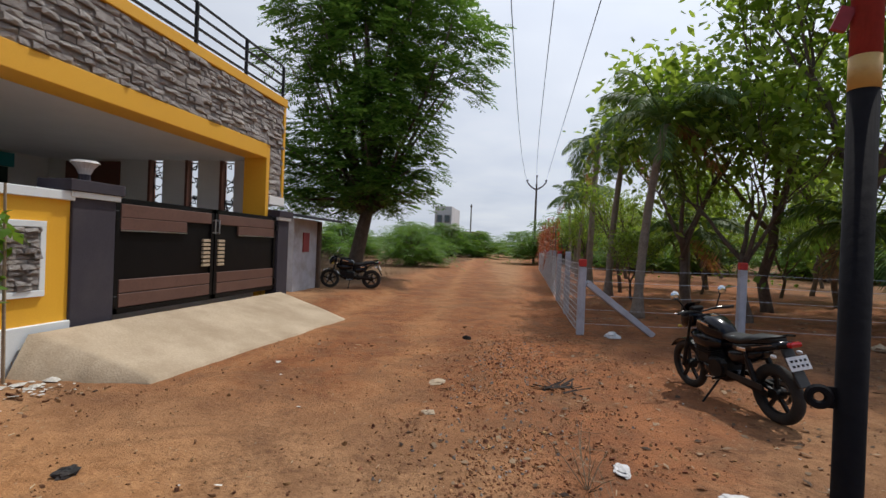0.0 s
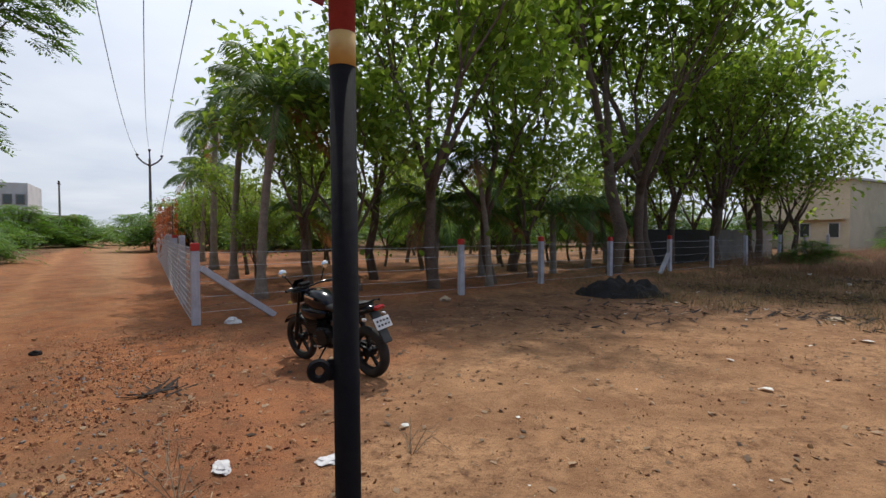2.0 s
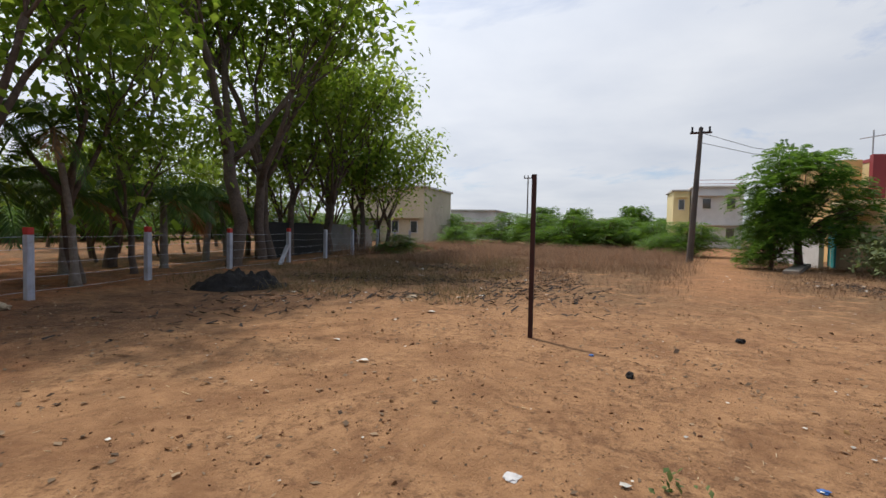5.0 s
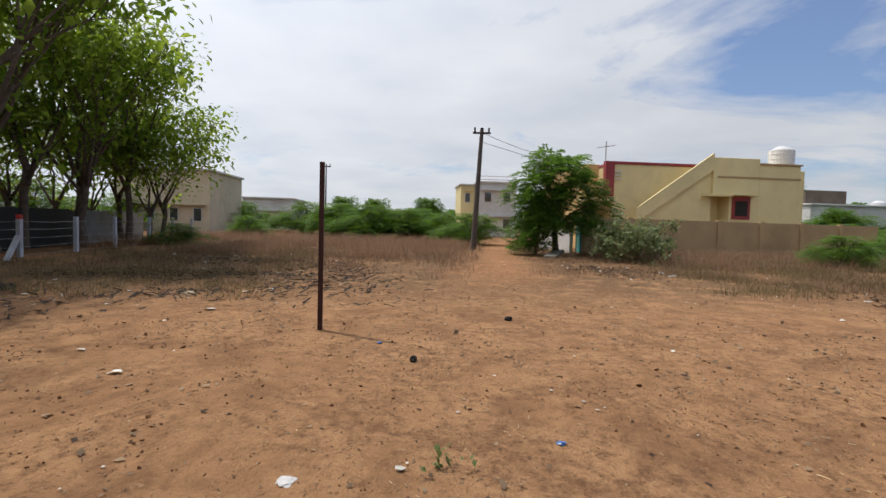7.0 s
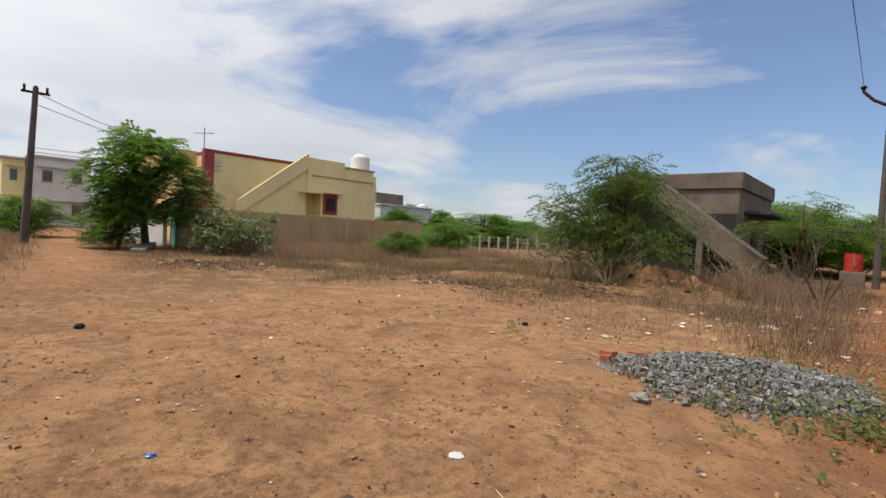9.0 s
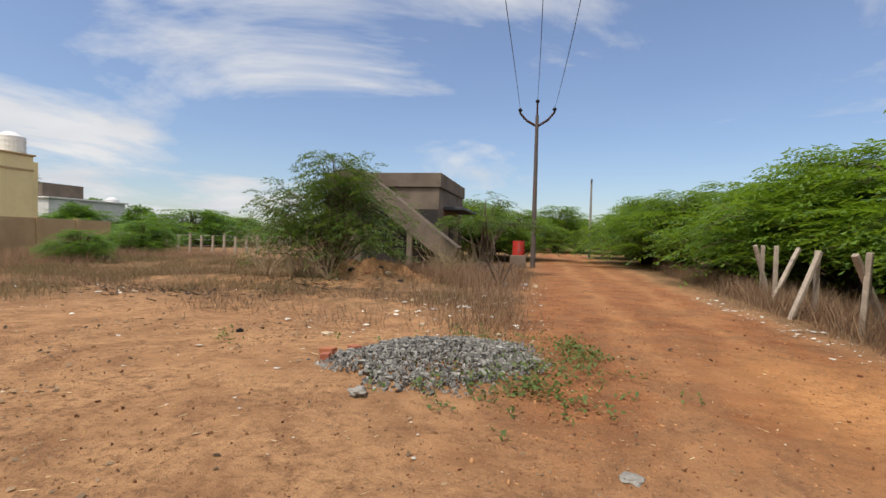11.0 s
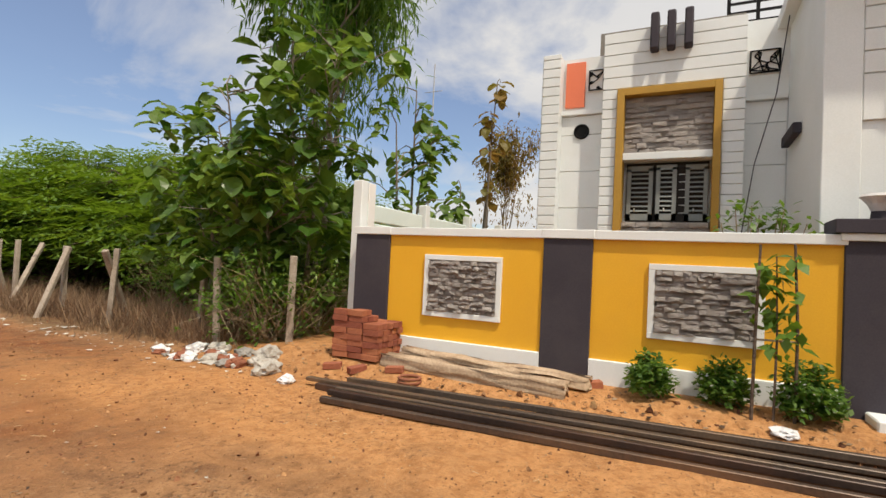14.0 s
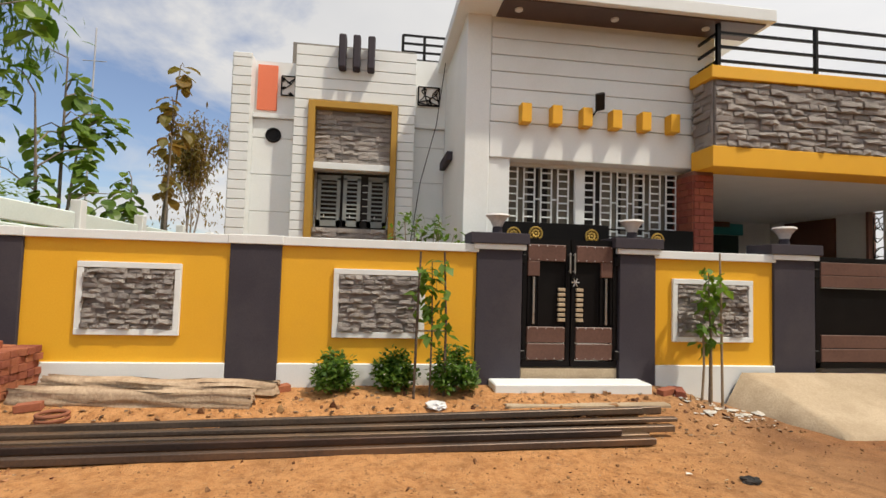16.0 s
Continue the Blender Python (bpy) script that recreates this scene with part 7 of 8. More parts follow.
part("string_line", box(30.86, 30.9, -25.6, -19.6, 4.55, 4.66, 0.01), M_TANWALL, ch, "tan moulding line")
part("sunshade", box(30.5, 31.0, -20.5, -18.6, 3.42, 3.55, 0.01), M_CREAM, ch)
part("door", box(31.9, 31.985, -18.6, -17.6, 0.3, 3.1, 0.01), surface("blue_paint", (0.05, 0.16, 0.42), (0.04, 0.13, 0.36), 0.6), ch, "blue painted door")
w = part("window", box(30.83, 30.95, -22.0, -20.7, 2.1, 3.45, 0.01), M_MAROON, ch, "red-brown window frame")
part("pane", box(30.81, 30.828, -21.8, -20.9, 2.3, 3.2, 0), M_DARK, w)
part("window_sunshade", box(30.35, 30.9, -22.2, -20.5, 3.5, 3.6, 0.01), M_CREAM, ch)
for ob in [o for o in bpy.data.objects if o.parent in (ch, w)]:
    for v in ob.data.vertices:
        v.co.y = -13.1 + (v.co.y + 12.8) * 0.93
        v.co.z *= 1.065
tank = thing("water_tank", "white plastic water tank on the flat roof", "tank")
bm = rod(bmesh.new(), (33.3, -25.5, 5.58), (33.3, -25.5, 7.1), 0.78, 0.78, 24)
for k in range(4):
    ring(bm, (33.3, -25.5, 5.85 + k * 0.33), (0, 0, 1), 0.78, 0.03, 24, 6)
rod(bm, (33.3, -25.5, 7.1), (33.3, -25.5, 7.4), 0.72, 0.28, 24)
part("drum", bm, M_PLASTICW, tank)
dish = thing("roof_antenna", "thin roof antenna on the cream house", "antenna")
part("mast", rod(rod(bmesh.new(), (33, -12.9, 5.55), (33, -12.9, 7.2), 0.04), (33, -13.5, 6.95), (33, -12.3, 6.75), 0.025), M_WIRE, dish)
for k in range(5):
    y = -13.45 + 0.27 * k
    part("element", rod(bmesh.new(), (32.7 + 0.03 * k, y, 6.94 - 0.045 * k), (33.3 - 0.03 * k, y, 6.94 - 0.045 * k), 0.014), M_WIRE, dish)
cw = thing("wall_tan", "tan rendered compound wall of the neighbouring plot", "wall", kind="structure")
c0, c1 = Vector((26.6, -9.1, 0)), Vector((29.2, -28.8, 0))
for k in range(7):
    a, b = c0.lerp(c1, k / 7), c0.lerp(c1, (k + 1) / 7)
    part("wall_panel", bar(bmesh.new(), (a.x, a.y, 1.0), (b.x, b.y, 1.0), 0.2, 2.0), M_TANWALL, cw)
    part("pier", box(a.x - 0.2, a.x + 0.12, a.y - 0.14, a.y + 0.14, 0, 2.06, 0.01), M_TANWALL, cw)
ff = thing("field_fence", "row of grey stone fence posts beyond the tan wall", "fence")
for k in range(16):
    u = k / 15
    x, y = 28.9 - 10.5 * u, -29.3 - 4.2 * u
    part("post", box(x - 0.07, x + 0.07, y - 0.07, y + 0.07, -0.2, 1.25 + 0.12 * math.sin(k * 2.3), 0.015), M_OLDPOST, ff)
for z in (0.5, 0.9, 1.2):
    part("wire", rod(bmesh.new(), (28.9, -29.3, z), (18.4, -33.5, z), 0.006, None, 4), M_WIRE, ff)
lw = thing("wall_lane", "white compound wall along the lane with teal gates", "wall", kind="structure")
part("wall_panel", box(27.2, 33.5, -8.9, -8.7, 0, 1.75, 0.01), M_FARWHITE, lw)
for k in range(3):
    part("gate_panel", box(26.2 + k * 0.45, 26.55 + k * 0.45, -9.0 - 0.1 * k, -8.92 - 0.1 * k, 0.1, 1.9, 0.01), M_TEALPAINT, lw, "teal metal gate leaf")
cul = thing("drain_slab", "pale concrete drain slabs at the lane's edge", "slab")
part("slab", bar(bmesh.new(), (25.5, -7.6, 0.22), (22.5, -6.2, 0.06), 0.5, 0.14), M_CONC, cul)


def block_house(name, label, x, y0, y1, h, depth, mat, floors, cols, rail=False):
    b = thing(name, label, "house", "far houses")
    part("wall", box(x, x + depth, y0, y1, 0, h, 0.02), mat, b)
    part("roof", box(x - 0.3, x + depth + 0.2, y0 - 0.2, y1 + 0.2, h, h + 0.18, 0.02), M_FARWHITE, b)
    for f in range(floors):
        z = 1.0 + f * 3.1
        w = (y1 - y0) / cols
        for c in range(cols):
            far_window(b, x, y0 + c * w + w * 0.3, y0 + c * w + w * 0.7, z, z + 1.2)
        part("sunshade", box(x - 0.5, x, y0 + 0.3, y1 - 0.3, z + 1.4, z + 1.5, 0), mat, b)
    if rail:
        for z in (0.4, 0.8):
            part("roof_rail", bar(bmesh.new(), (x + 0.2, y0, h + z), (x + 0.2, y1, h + z), 0.05, 0.05), M_MAROON, b)
    return b


block_house("far_house", "pale two-storey house at the lane's far end", 59.5, -13.0, -8.4, 6.4, 8, M_FARWHITE, 2, 2, True)
block_house("far_house", "yellowish house beside the far white one", 62, -8.3, -6.6, 6.2, 6, M_CREAM, 2, 1)
block_house("far_house", "low grey weathered house beyond the field", 64.5, 14.3, 20.3, 3.9, 8, M_FARWHITE, 1, 3)
block_house("far_house", "pale cream house half hidden behind the orchard", 44.5, 16.8, 24.5, 5.3, 8.5, M_BEIGE, 1, 4, True)
block_house("far_house", "low white house behind scrub", 80, -3, 4, 3.2, 8, M_FARWHITE, 1, 3)
b = block_house("far_house", "long low white house with a dark upper room", 52, -54, -44, 4.6, 10, M_FARWHITE, 1, 4)
part("upper_room", box(54, 60, -50, -45, 4.78, 6.4, 0.02), M_OLDCONC, b)
tank2 = copy_thing(tank, pose(19.7, -27.5, -2.0))
b = thing("far_house", "grey-white two-storey house far along the road", "house", "far houses")
part("wall", box(-12.8, -10.4, 69.5, 78, 0, 6.9, 0.02), M_FARWHITE, b)
for c in range(2):
    w = part("window", box(-12.5 + c * 1.1, -11.7 + c * 1.1, 69.4, 69.55, 4.6, 5.7, 0.01), M_CONC, b)
    part("pane", box(-12.4 + c * 1.1, -11.8 + c * 1.1, 69.37, 69.39, 4.7, 5.6, 0), M_GLASS, w)
part("canopy", box(-10.3, -6.4, 68, 76, 3.2, 3.45, 0.02), M_BROWNWALL, b, "rust-coloured canopy")
for x in (-10, -6.7):
    part("canopy_post", box(x - 0.12, x + 0.12, 68.2, 68.45, 0, 3.2, 0), M_CONC, b)
part("canopy_wall", box(-10.3, -6.5, 75.7, 76, 0, 3.2, 0), M_BROWNWALL, b)
dw = thing("wall_block", "dark grey block wall behind the orchard fence", "wall", kind="structure")
for k in range(6):
    a, b2 = Vector((16.8, 13.6, 0)).lerp(Vector((31, 15.6, 0)), k / 6), Vector((16.8, 13.6, 0)).lerp(Vector((31, 15.6, 0)), (k + 1) / 6)
    part("wall_panel", bar(bmesh.new(), (a.x, a.y, 0.8), (b2.x, b2.y, 0.8), 0.15, 1.6), M_ENGINE if k < 3 else M_CONC, dw)
# unfinished concrete house with an outside stair
sh = thing("concrete_house", "unfinished grey concrete house with an outside stair", "house")
part("wall", box(3.6, 9.2, -30.0, -23.0, 0, 3.7, 0.02), M_OLDCONC, sh)
part("annex", box(4.4, 8.0, -36.0, -30.0, 0, 3.6, 0.02), M_OLDCONC, sh, "lower block behind")
part("parapet", box(3.5, 9.3, -30.1, -22.9, 3.7, 4.35, 0.02), M_OLDCONC, sh)
part("canopy", box(2.6, 3.6, -29, -24, 2.75, 2.88, 0.01), M_ROOFSHEET, sh, "dark window canopy")
for k in range(2):
    # plain dark boxes paint the unlit rooms behind these windows
    part("window", box(3.52, 3.62, -26.6 - 3 * k, -25.6 - 3 * k, 1.1, 2.4, 0.01), M_DARK, sh)
# wider than a door: this dark sheet paints the stair's shade on the wall
part("doorway", box(3.65, 7.4, -23.06, -22.97, 0, 2.7, 0), M_DARK, sh, "dark sheet painted as the shade under the stair")
bm = bmesh.new()
prof = [(2.7, 0.15), (2.45, 1.0), (7.0, 4.35), (8.3, 4.35), (8.3, 3.5), (7.3, 3.5)]
va = [bm.verts.new((x, -21.75, z)) for x, z in prof]
vb = [bm.verts.new((x, -22.88, z)) for x, z in prof]
bm.faces.new(va), bm.faces.new(vb[::-1])
for k in range(6):
    bm.faces.new((va[k], vb[k], vb[(k + 1) % 6], va[(k + 1) % 6]))
bmesh.ops.recalc_face_normals(bm, faces=bm.faces)
part("stair", bm, M_OLDCONC, sh, "bare concrete stair flight")
part("stair_post", box(4.55, 4.80, -22.0, -21.76, 0, 2.0, 0.01), M_OLDCONC, sh, "square stair support")
for ob in sh.children:
    for v in ob.data.vertices:
        v.co.x += 1.6
        v.co.z *= 1.04
drum = thing("red_drum", "red plastic drum on a low plinth by the road", "drum")
part("plinth", box(1.2, 2.04, -27.4, -26.6, -0.1, 0.65, 0.02), M_OLDCONC, drum, "stained concrete plinth")
bm = rod(bmesh.new(), (1.62, -27.0, 0.65), (1.62, -27.0, 1.42), 0.32, 0.32, 18)
for z in (0.9, 1.17):
    ring(bm, (1.62, -27.0, z), (0, 0, 1), 0.32, 0.02, 18, 6)
part("body", bm, M_REDPAINT, drum)


# ---- things on the ground before the house ----
rg = random.Random(17)
BRICK_ME = mesh_of(bx(bmesh.new(), -0.5, 0.5, -0.5, 0.5, -0.5, 0.5, 0.04), "brick", M_BRICK)
pile = thing("brick_pile", "loose pile of red fired bricks against the wall", "bricks")
for c in range(8):
    for i in range(3):
        for j in range(5):
            if c > 5 and (i == 2 or j > 3 - (c - 5)) or c == 7 and rg.random() < 0.4:
                continue
            ob = new("brick", BRICK_ME)
            ob.parent = pile
            ob.scale = (0.105, 0.225, 0.072)
            ob.location = (-4.55 - 0.115 * j + rg.uniform(-0.012, 0.012), -3.90 + 0.235 * i + rg.uniform(-0.02, 0.02), 0.20 + 0.038 + 0.076 * c)
            ob.rotation_euler = (rg.uniform(-0.02, 0.02), rg.uniform(-0.02, 0.02), rg.uniform(-0.07, 0.07) + (0.0 if rg.random() < 0.9 else 0.25))
for x, y, a in ((-4.30, -3.55, 0.4), (-4.32, -3.2, 1.1), (-4.45, -2.75, 0.2), (-4.7, 4.0, 1.2), (-4.72, 3.86, 0.3), (-4.85, -0.55, 0.5), (2.85, -5.1, 0.3), (2.95, -5.4, 1.2), (2.7, -5.65, 0.8)):
    ob = new("loose_brick", BRICK_ME)
    ob.scale, ob.location, ob.rotation_euler = (0.105, 0.22, 0.072), (x, y - 0.28, gh(x, y - 0.28) + 0.03), (0.1, 0.05, a)
    tagged(ob, "single loose red brick lying on earth", "brick", "loose bricks")


def rough_beam(label, a, b, w, h, seed):
    rgx = np.random.default_rng(seed)
    bm = bar(bmesh.new(), (a[0], a[1] - 0.28, a[2]), (b[0], b[1] - 0.28, b[2]), w, h)
    bmesh.ops.subdivide_edges(bm, edges=bm.edges[:], cuts=5, use_grid_fill=True)
    for v in bm.verts:
        v.co += Vector(rgx.normal(0, 0.015, 3))
    ob = part("stone_beam", bm, M_GRANITE, None, "", True)
    tagged(ob, label, "stone beam", "stone beams")


rough_beam("rough tan stone beam lying before the wall", (-4.60, -3.0, 0.22), (-4.50, -0.75, 0.20), 0.16, 0.17, 1)
rough_beam("flat tan stone slab lying behind another beam", (-4.83, -2.85, 0.30), (-4.72, -0.55, 0.27), 0.22, 0.12, 2)
pot = thing("clay_pot", "half-buried broken terracotta pot rim", "pot")
bm = ring(bmesh.new(), (-4.28, -2.73, 0.14), (0, 0, 1), 0.12, 0.018, 22, 8)
ring(bm, (-4.28, -2.73, 0.10), (0, 0, 1), 0.125, 0.016, 22, 8)
ring(bm, (-4.28, -2.73, 0.06), (0, 0, 1), 0.115, 0.016, 22, 8)
part("rim", bm, M_CLAY, pot, "", True)
for k in range(9):
    u = k / 8
    yl, yr = -3.43 - 0.30 * u + rg.uniform(-0.15, 0.45), 3.17 + rg.uniform(-0.7, 0.15)
    xl, xr = -3.32 - 0.78 * u + rg.uniform(-0.04, 0.04), -3.60 - 0.68 * u + rg.uniform(-0.05, 0.05)
    if k == 8:
        yl = -1.2
    zz = 0.035
    bm = bmesh.new()
    zl, zr = max(gh(xl, yl), 0) + zz + 0.045 * (k % 2), max(gh(xr, yr), 0) + zz + 0.045 * (k % 2)
    w_, h_ = rg.choice(((0.05, 0.075), (0.06, 0.06), (0.075, 0.04)))
    bar(bm, (xl, yl, zl), (xr, yr, zr), w_, h_)
    bmesh.ops.bevel(bm, geom=bm.edges[:], offset=0.006, segments=1, affect="EDGES")
    section = thing("steel_section", "long dark oiled hollow steel section on the ground", "steel bar", "stacked steel sections")
    part("tube", bm, M_PIPE, section)
    run = (Vector((xr, yr, zr)) - Vector((xl, yl, zl))).normalized()
    for e, sg in ((Vector((xl, yl, zl)), -1), (Vector((xr, yr, zr)), 1)):
        # the bars are solid: a dark plug paints the shade inside each tube
        part("open_end", bar(bmesh.new(), e - run * 0.01, e + run * sg * 0.003, w_ * 0.72, h_ * 0.72), M_DARK, section, "dark plug painted as the shaded hollow end")


def crumple(name, label, x, y, r, mat, seed, flat=0.5, cat="litter", z=None):
    rgx = np.random.default_rng(seed)
    bm = bmesh.new()
    bmesh.ops.create_icosphere(bm, subdivisions=3, radius=r)
    off = Vector(rgx.uniform(-9, 9, 3))
    sx, sy = rgx.uniform(0.7, 1.3, 2)
    for v in bm.verts:
        n1 = noise.noise(v.co * (1.5 / r) + off) - 0.9 * abs(noise.noise(v.co * (2.6 / r) + off)) - 0.5 * abs(noise.noise(v.co * (6.0 / r) + off)) + 0.3
        v.co *= 1 + 0.5 * n1
        v.co.x *= sx
        v.co.y *= sy
        v.co.z *= flat
    ob = part(name, bm, mat, None)
    ob.location = (x, y, (gh(x, y) if z is None else z) + r * flat * 0.45)
    tagged(ob, label, cat, "scattered litter")


litter = [("plastic_bag", "crumpled white plastic bag on the earth", 0.62, 3.96, 0.075, M_FARWHITE, 0.3), ("plastic_bag", "flattened pale plastic bag among stones", 1.24, 3.71, 0.085, M_FARWHITE, 0.2), ("plastic_bag", "crumpled white bag beside the road", -3.70, -4.0, 0.10, M_PLASTICW, 0.6),
          ("cloth_scrap", "white cloth scrap lying by the sapling", -4.42, 0.82, 0.085, M_PLASTICW, 0.5), ("paper_scrap", "dirty pale paper on the road", -0.22, -3.15, 0.09, M_CONC, 0.15), ("paper_scrap", "white paper twist on sandy earth", 3.20, 1.03, 0.055, M_FARWHITE, 0.25), ("blue_wrapper", "blue and white wrapper on bare earth", 3.64, -0.68, 0.025, M_PLASTICB, 0.5), ("blue_wrapper", "small blue wrapper near the iron stake", 6.43, 0.66, 0.028, M_PLASTICB, 0.5), ("paper_scrap", "torn white paper on sandy earth", 2.41, -2.11, 0.055, M_FARWHITE, 0.15),
          ("paper_scrap", "pale scrap on sandy earth", 3.48, -6.8, 0.09, M_RAMP, 0.3), ("rubble_stone", "dark clod on sandy earth", 4.73, -6.53, 0.05, M_ASH, 0.8), ("rubble_stone", "pale stone beside the gravel heap", 2.01, -4.25, 0.08, M_CONC, 0.7), ("rubble_stone", "pale broken stone before the fence", 5.75, 9.75, 0.16, M_RAMP, 0.45), ("rubble_stone", "pale scrap in the field", 10.14, 4.38, 0.12, M_RAMP, 0.3), ("rubble_stone", "dark round clod on sandy earth", 7.97, -1.24, 0.05, M_ASH, 0.8), ("rubble_stone", "dark clod on sandy earth", 5.64, 0.27, 0.05, M_ASH, 0.8), ("rubble_stone", "small dark stone on the road", -0.94, 8.41, 0.05, M_ASH, 0.8),
          ("plastic_bag", "white litter beside the fence brace", 1.45, 9.45, 0.13, M_PLASTICW, 0.5), ("old_shoe", "flattened dark shoe on the earth", -2.75, 3.05, 0.07, M_RUBBER, 0.45), ("paper_scrap", "pale paper on the road", -0.95, 5.75, 0.10, M_RAMP, 0.15), ("paper_scrap", "pale paper on the road", -0.86, 4.75, 0.05, M_RAMP, 0.3)]
for k, (nm, lb, x, y, r, mt, fl2) in enumerate(litter):
    crumple(nm, lb, x, y, r, mt, 100 + k, fl2)
crumple("refuse_sack", "large stuffed pale sack in the roadside rubbish", -3.90, -4.50, 0.19, M_SACK, 431, 0.65)
crumple("refuse_sack", "grey-white sack slumped against the undergrowth", -4.25, -4.85, 0.16, M_SACK, 432, 0.7)
for k in range(30):
    u = rg.random()
    crumple("plastic_bag" if k % 3 else "refuse_sack", "dirty white bag in the roadside rubbish" if k % 3 else "stuffed pale sack in the roadside rubbish", -3.95 - rg.uniform(-0.15, 0.5), -6.6 + 2.0 * u, rg.uniform(0.04, 0.13), (M_PLASTICW, M_CONC, M_SACK, M_CLAY)[k % 4], 200 + k, rg.uniform(0.4, 0.8))
for k in range(14):
    crumple("plastic_bag", "scattered plastic litter by the scrub", 1.9 + rg.gauss(0, 1.0), -16.0 + rg.gauss(0, 0.8), rg.uniform(0.08, 0.22), (M_PLASTICW, M_CONC, M_RAMP, M_RAMP)[k % 4], 230 + k, 0.5)
for k in range(26):
    x, y = rg.choice(((rg.uniform(9, 19), rg.uniform(-11, -5.5)), (rg.uniform(11, 24), rg.uniform(2, 9)), (rg.uniform(0.8, 4), rg.uniform(-13, -7))))
    crumple("paper_scrap", "small pale scrap in the dry grass", x, y, rg.uniform(0.03, 0.08), (M_PLASTICW, M_RAMP)[k % 2], 260 + k, 0.5)

# charred heap before the fence
bm = bmesh.new()
bmesh.ops.create_grid(bm, x_segments=48, y_segments=34, size=1.0)
for v in bm.verts:
    r2 = v.co.x ** 2 + v.co.y ** 2
    n1 = noise.noise(Vector((v.co.x * 3.5, v.co.y * 3.5, 2.2)))
    n2 = noise.noise(Vector((v.co.x * 11, v.co.y * 11, 6.2)))
    hh = 0.36 * max(0, 1 - r2 * (1.2 - 0.6 * n1)) ** 0.8 * (1 + 0.5 * n1 + 0.35 * n2) - 0.05
    v.co = Vector((v.co.x * 1.15, v.co.y * 0.75, hh))
ash = part("ash_mound", bm, M_ASH, None, "", True)
ash.matrix_world = pose(9.85, 8.55, 0.0, 0, 0, -40)
tagged(ash, "black charred heap of burnt leaves", "heap")

# earth mound with rubble
bm = bmesh.new()
bmesh.ops.create_grid(bm, x_segments=44, y_segments=30, size=1.0)
for v in bm.verts:
    r2 = v.co.x ** 2 + v.co.y ** 2
    n1 = noise.noise(Vector((v.co.x * 2.6, v.co.y * 2.6, 4.2)))
    n2 = noise.noise(Vector((v.co.x * 9, v.co.y * 9, 1.2)))
    hh = 0.75 * max(0, 1 - r2 * (1.1 - 0.5 * n1)) * (1 + 0.5 * n1 + 0.25 * n2) - 0.06
    v.co = Vector((v.co.x * 2.0, v.co.y * 1.2, hh))
mound = part("earth_mound", bm, M_EARTH, None, "", True)
mound.matrix_world = pose(5.2, -14.6, 0.0, 0, 0, 10)
tagged(mound, "low mound of dumped brown earth with rubble", "mound")
for k in range(16):
    x, y = 5.2 + rg.gauss(0, 0.9), -14.0 + rg.gauss(0, 0.6)
    crumple("rubble_stone", "broken rubble lump on the earth mound", x, y, rg.uniform(0.06, 0.16), (M_CLAY, M_RAMP, M_ASH)[k % 3], 420 + k, 0.6, "stone", 0.55 * max(0, 1 - ((x - 5.2) / 2) ** 2 - ((y + 14.6) / 1.2) ** 2))
# gravel heap
rng = np.random.default_rng(5)
rocks = [rock_mesh(random.Random(40 + k), 1.0, 0.75) for k in range(6)]


def scatter(name, label, mat, spots_, kind_cat):
    h = Heap()
    for x, y, z, r in spots_:
        vs, fs = rocks[rng.integers(6)]
        a = rng.uniform(0, 6.28)
        ca, sa = math.cos(a), math.sin(a)
        h.add([(x + r * (v.x * ca - v.y * sa), y + r * (v.x * sa + v.y * ca), z + r * v.z) for v in vs], fs)
    tagged(h.out(name, mat), label, kind_cat, kind="stuff")


sp = []
for k in range(5200):
    q, a = math.sqrt(rng.random()) * rng.uniform(0.8, 1.06), rng.uniform(0, 6.28)
    q *= 1 + 0.30 * noise.noise(Vector((math.cos(a) * 1.7, math.sin(a) * 1.7, 2.0)))
    u, v = q * math.cos(a), q * math.sin(a)
    x, y = 1.55 + 1.25 * u + 0.2 * v, -5.85 + 1.35 * v
    hgt = 0.22 * max(0.0, 1 - q) ** 0.8 * (1 + 0.6 * noise.noise(Vector((x * 1.8, y * 1.8, 7.0))))
    sp.append((x, y, gh(x, y) + hgt * rng.uniform(0.7, 1.0), 0.016 + min(rng.exponential(0.013), 0.045)))
scatter("gravel_heap", "low heap of grey crushed stone with weeds", M_GRAVEL, sp, "gravel")
sp = []
for k in range(36000):
    q = rng.random()
    if q < 0.12:
        x, y = rng.normal(0.25, 0.75), rng.uniform(1.4, 9.5)
    elif q < 0.72:
        a, d = rng.uniform(0, 6.28), 1.2 + 8.0 * rng.random() ** 1.3
        x, y = 0.4 + d * math.cos(a), 0.4 + d * math.sin(a)
    else:
        x, y = rng.uniform(-4.4, 16), rng.uniform(-14, 10)
    if x < -4.4 or noise.noise(Vector((x * 0.9, y * 0.9, 3.7))) + 0.6 * noise.noise(Vector((x * 3.1, y * 3.1, 1.7))) < rng.uniform(-0.5, 0.35):
        continue
    r = min(0.0045 + rng.exponential(0.0052), 0.036)
    sp.append((x, y, gh(x, y) + r * 0.2, r))
for k in range(500):
    x, y = rng.uniform(-4.7, -3.9), rng.uniform(-4.5, 4.6)
    r = min(0.012 + rng.exponential(0.014), 0.07)
    sp.append((x, y, gh(x, y) + r * 0.2, r))
scatter("pebbles", "scattered pebbles and earth clods", M_PEBBLE, sp, "pebbles")
sp = []
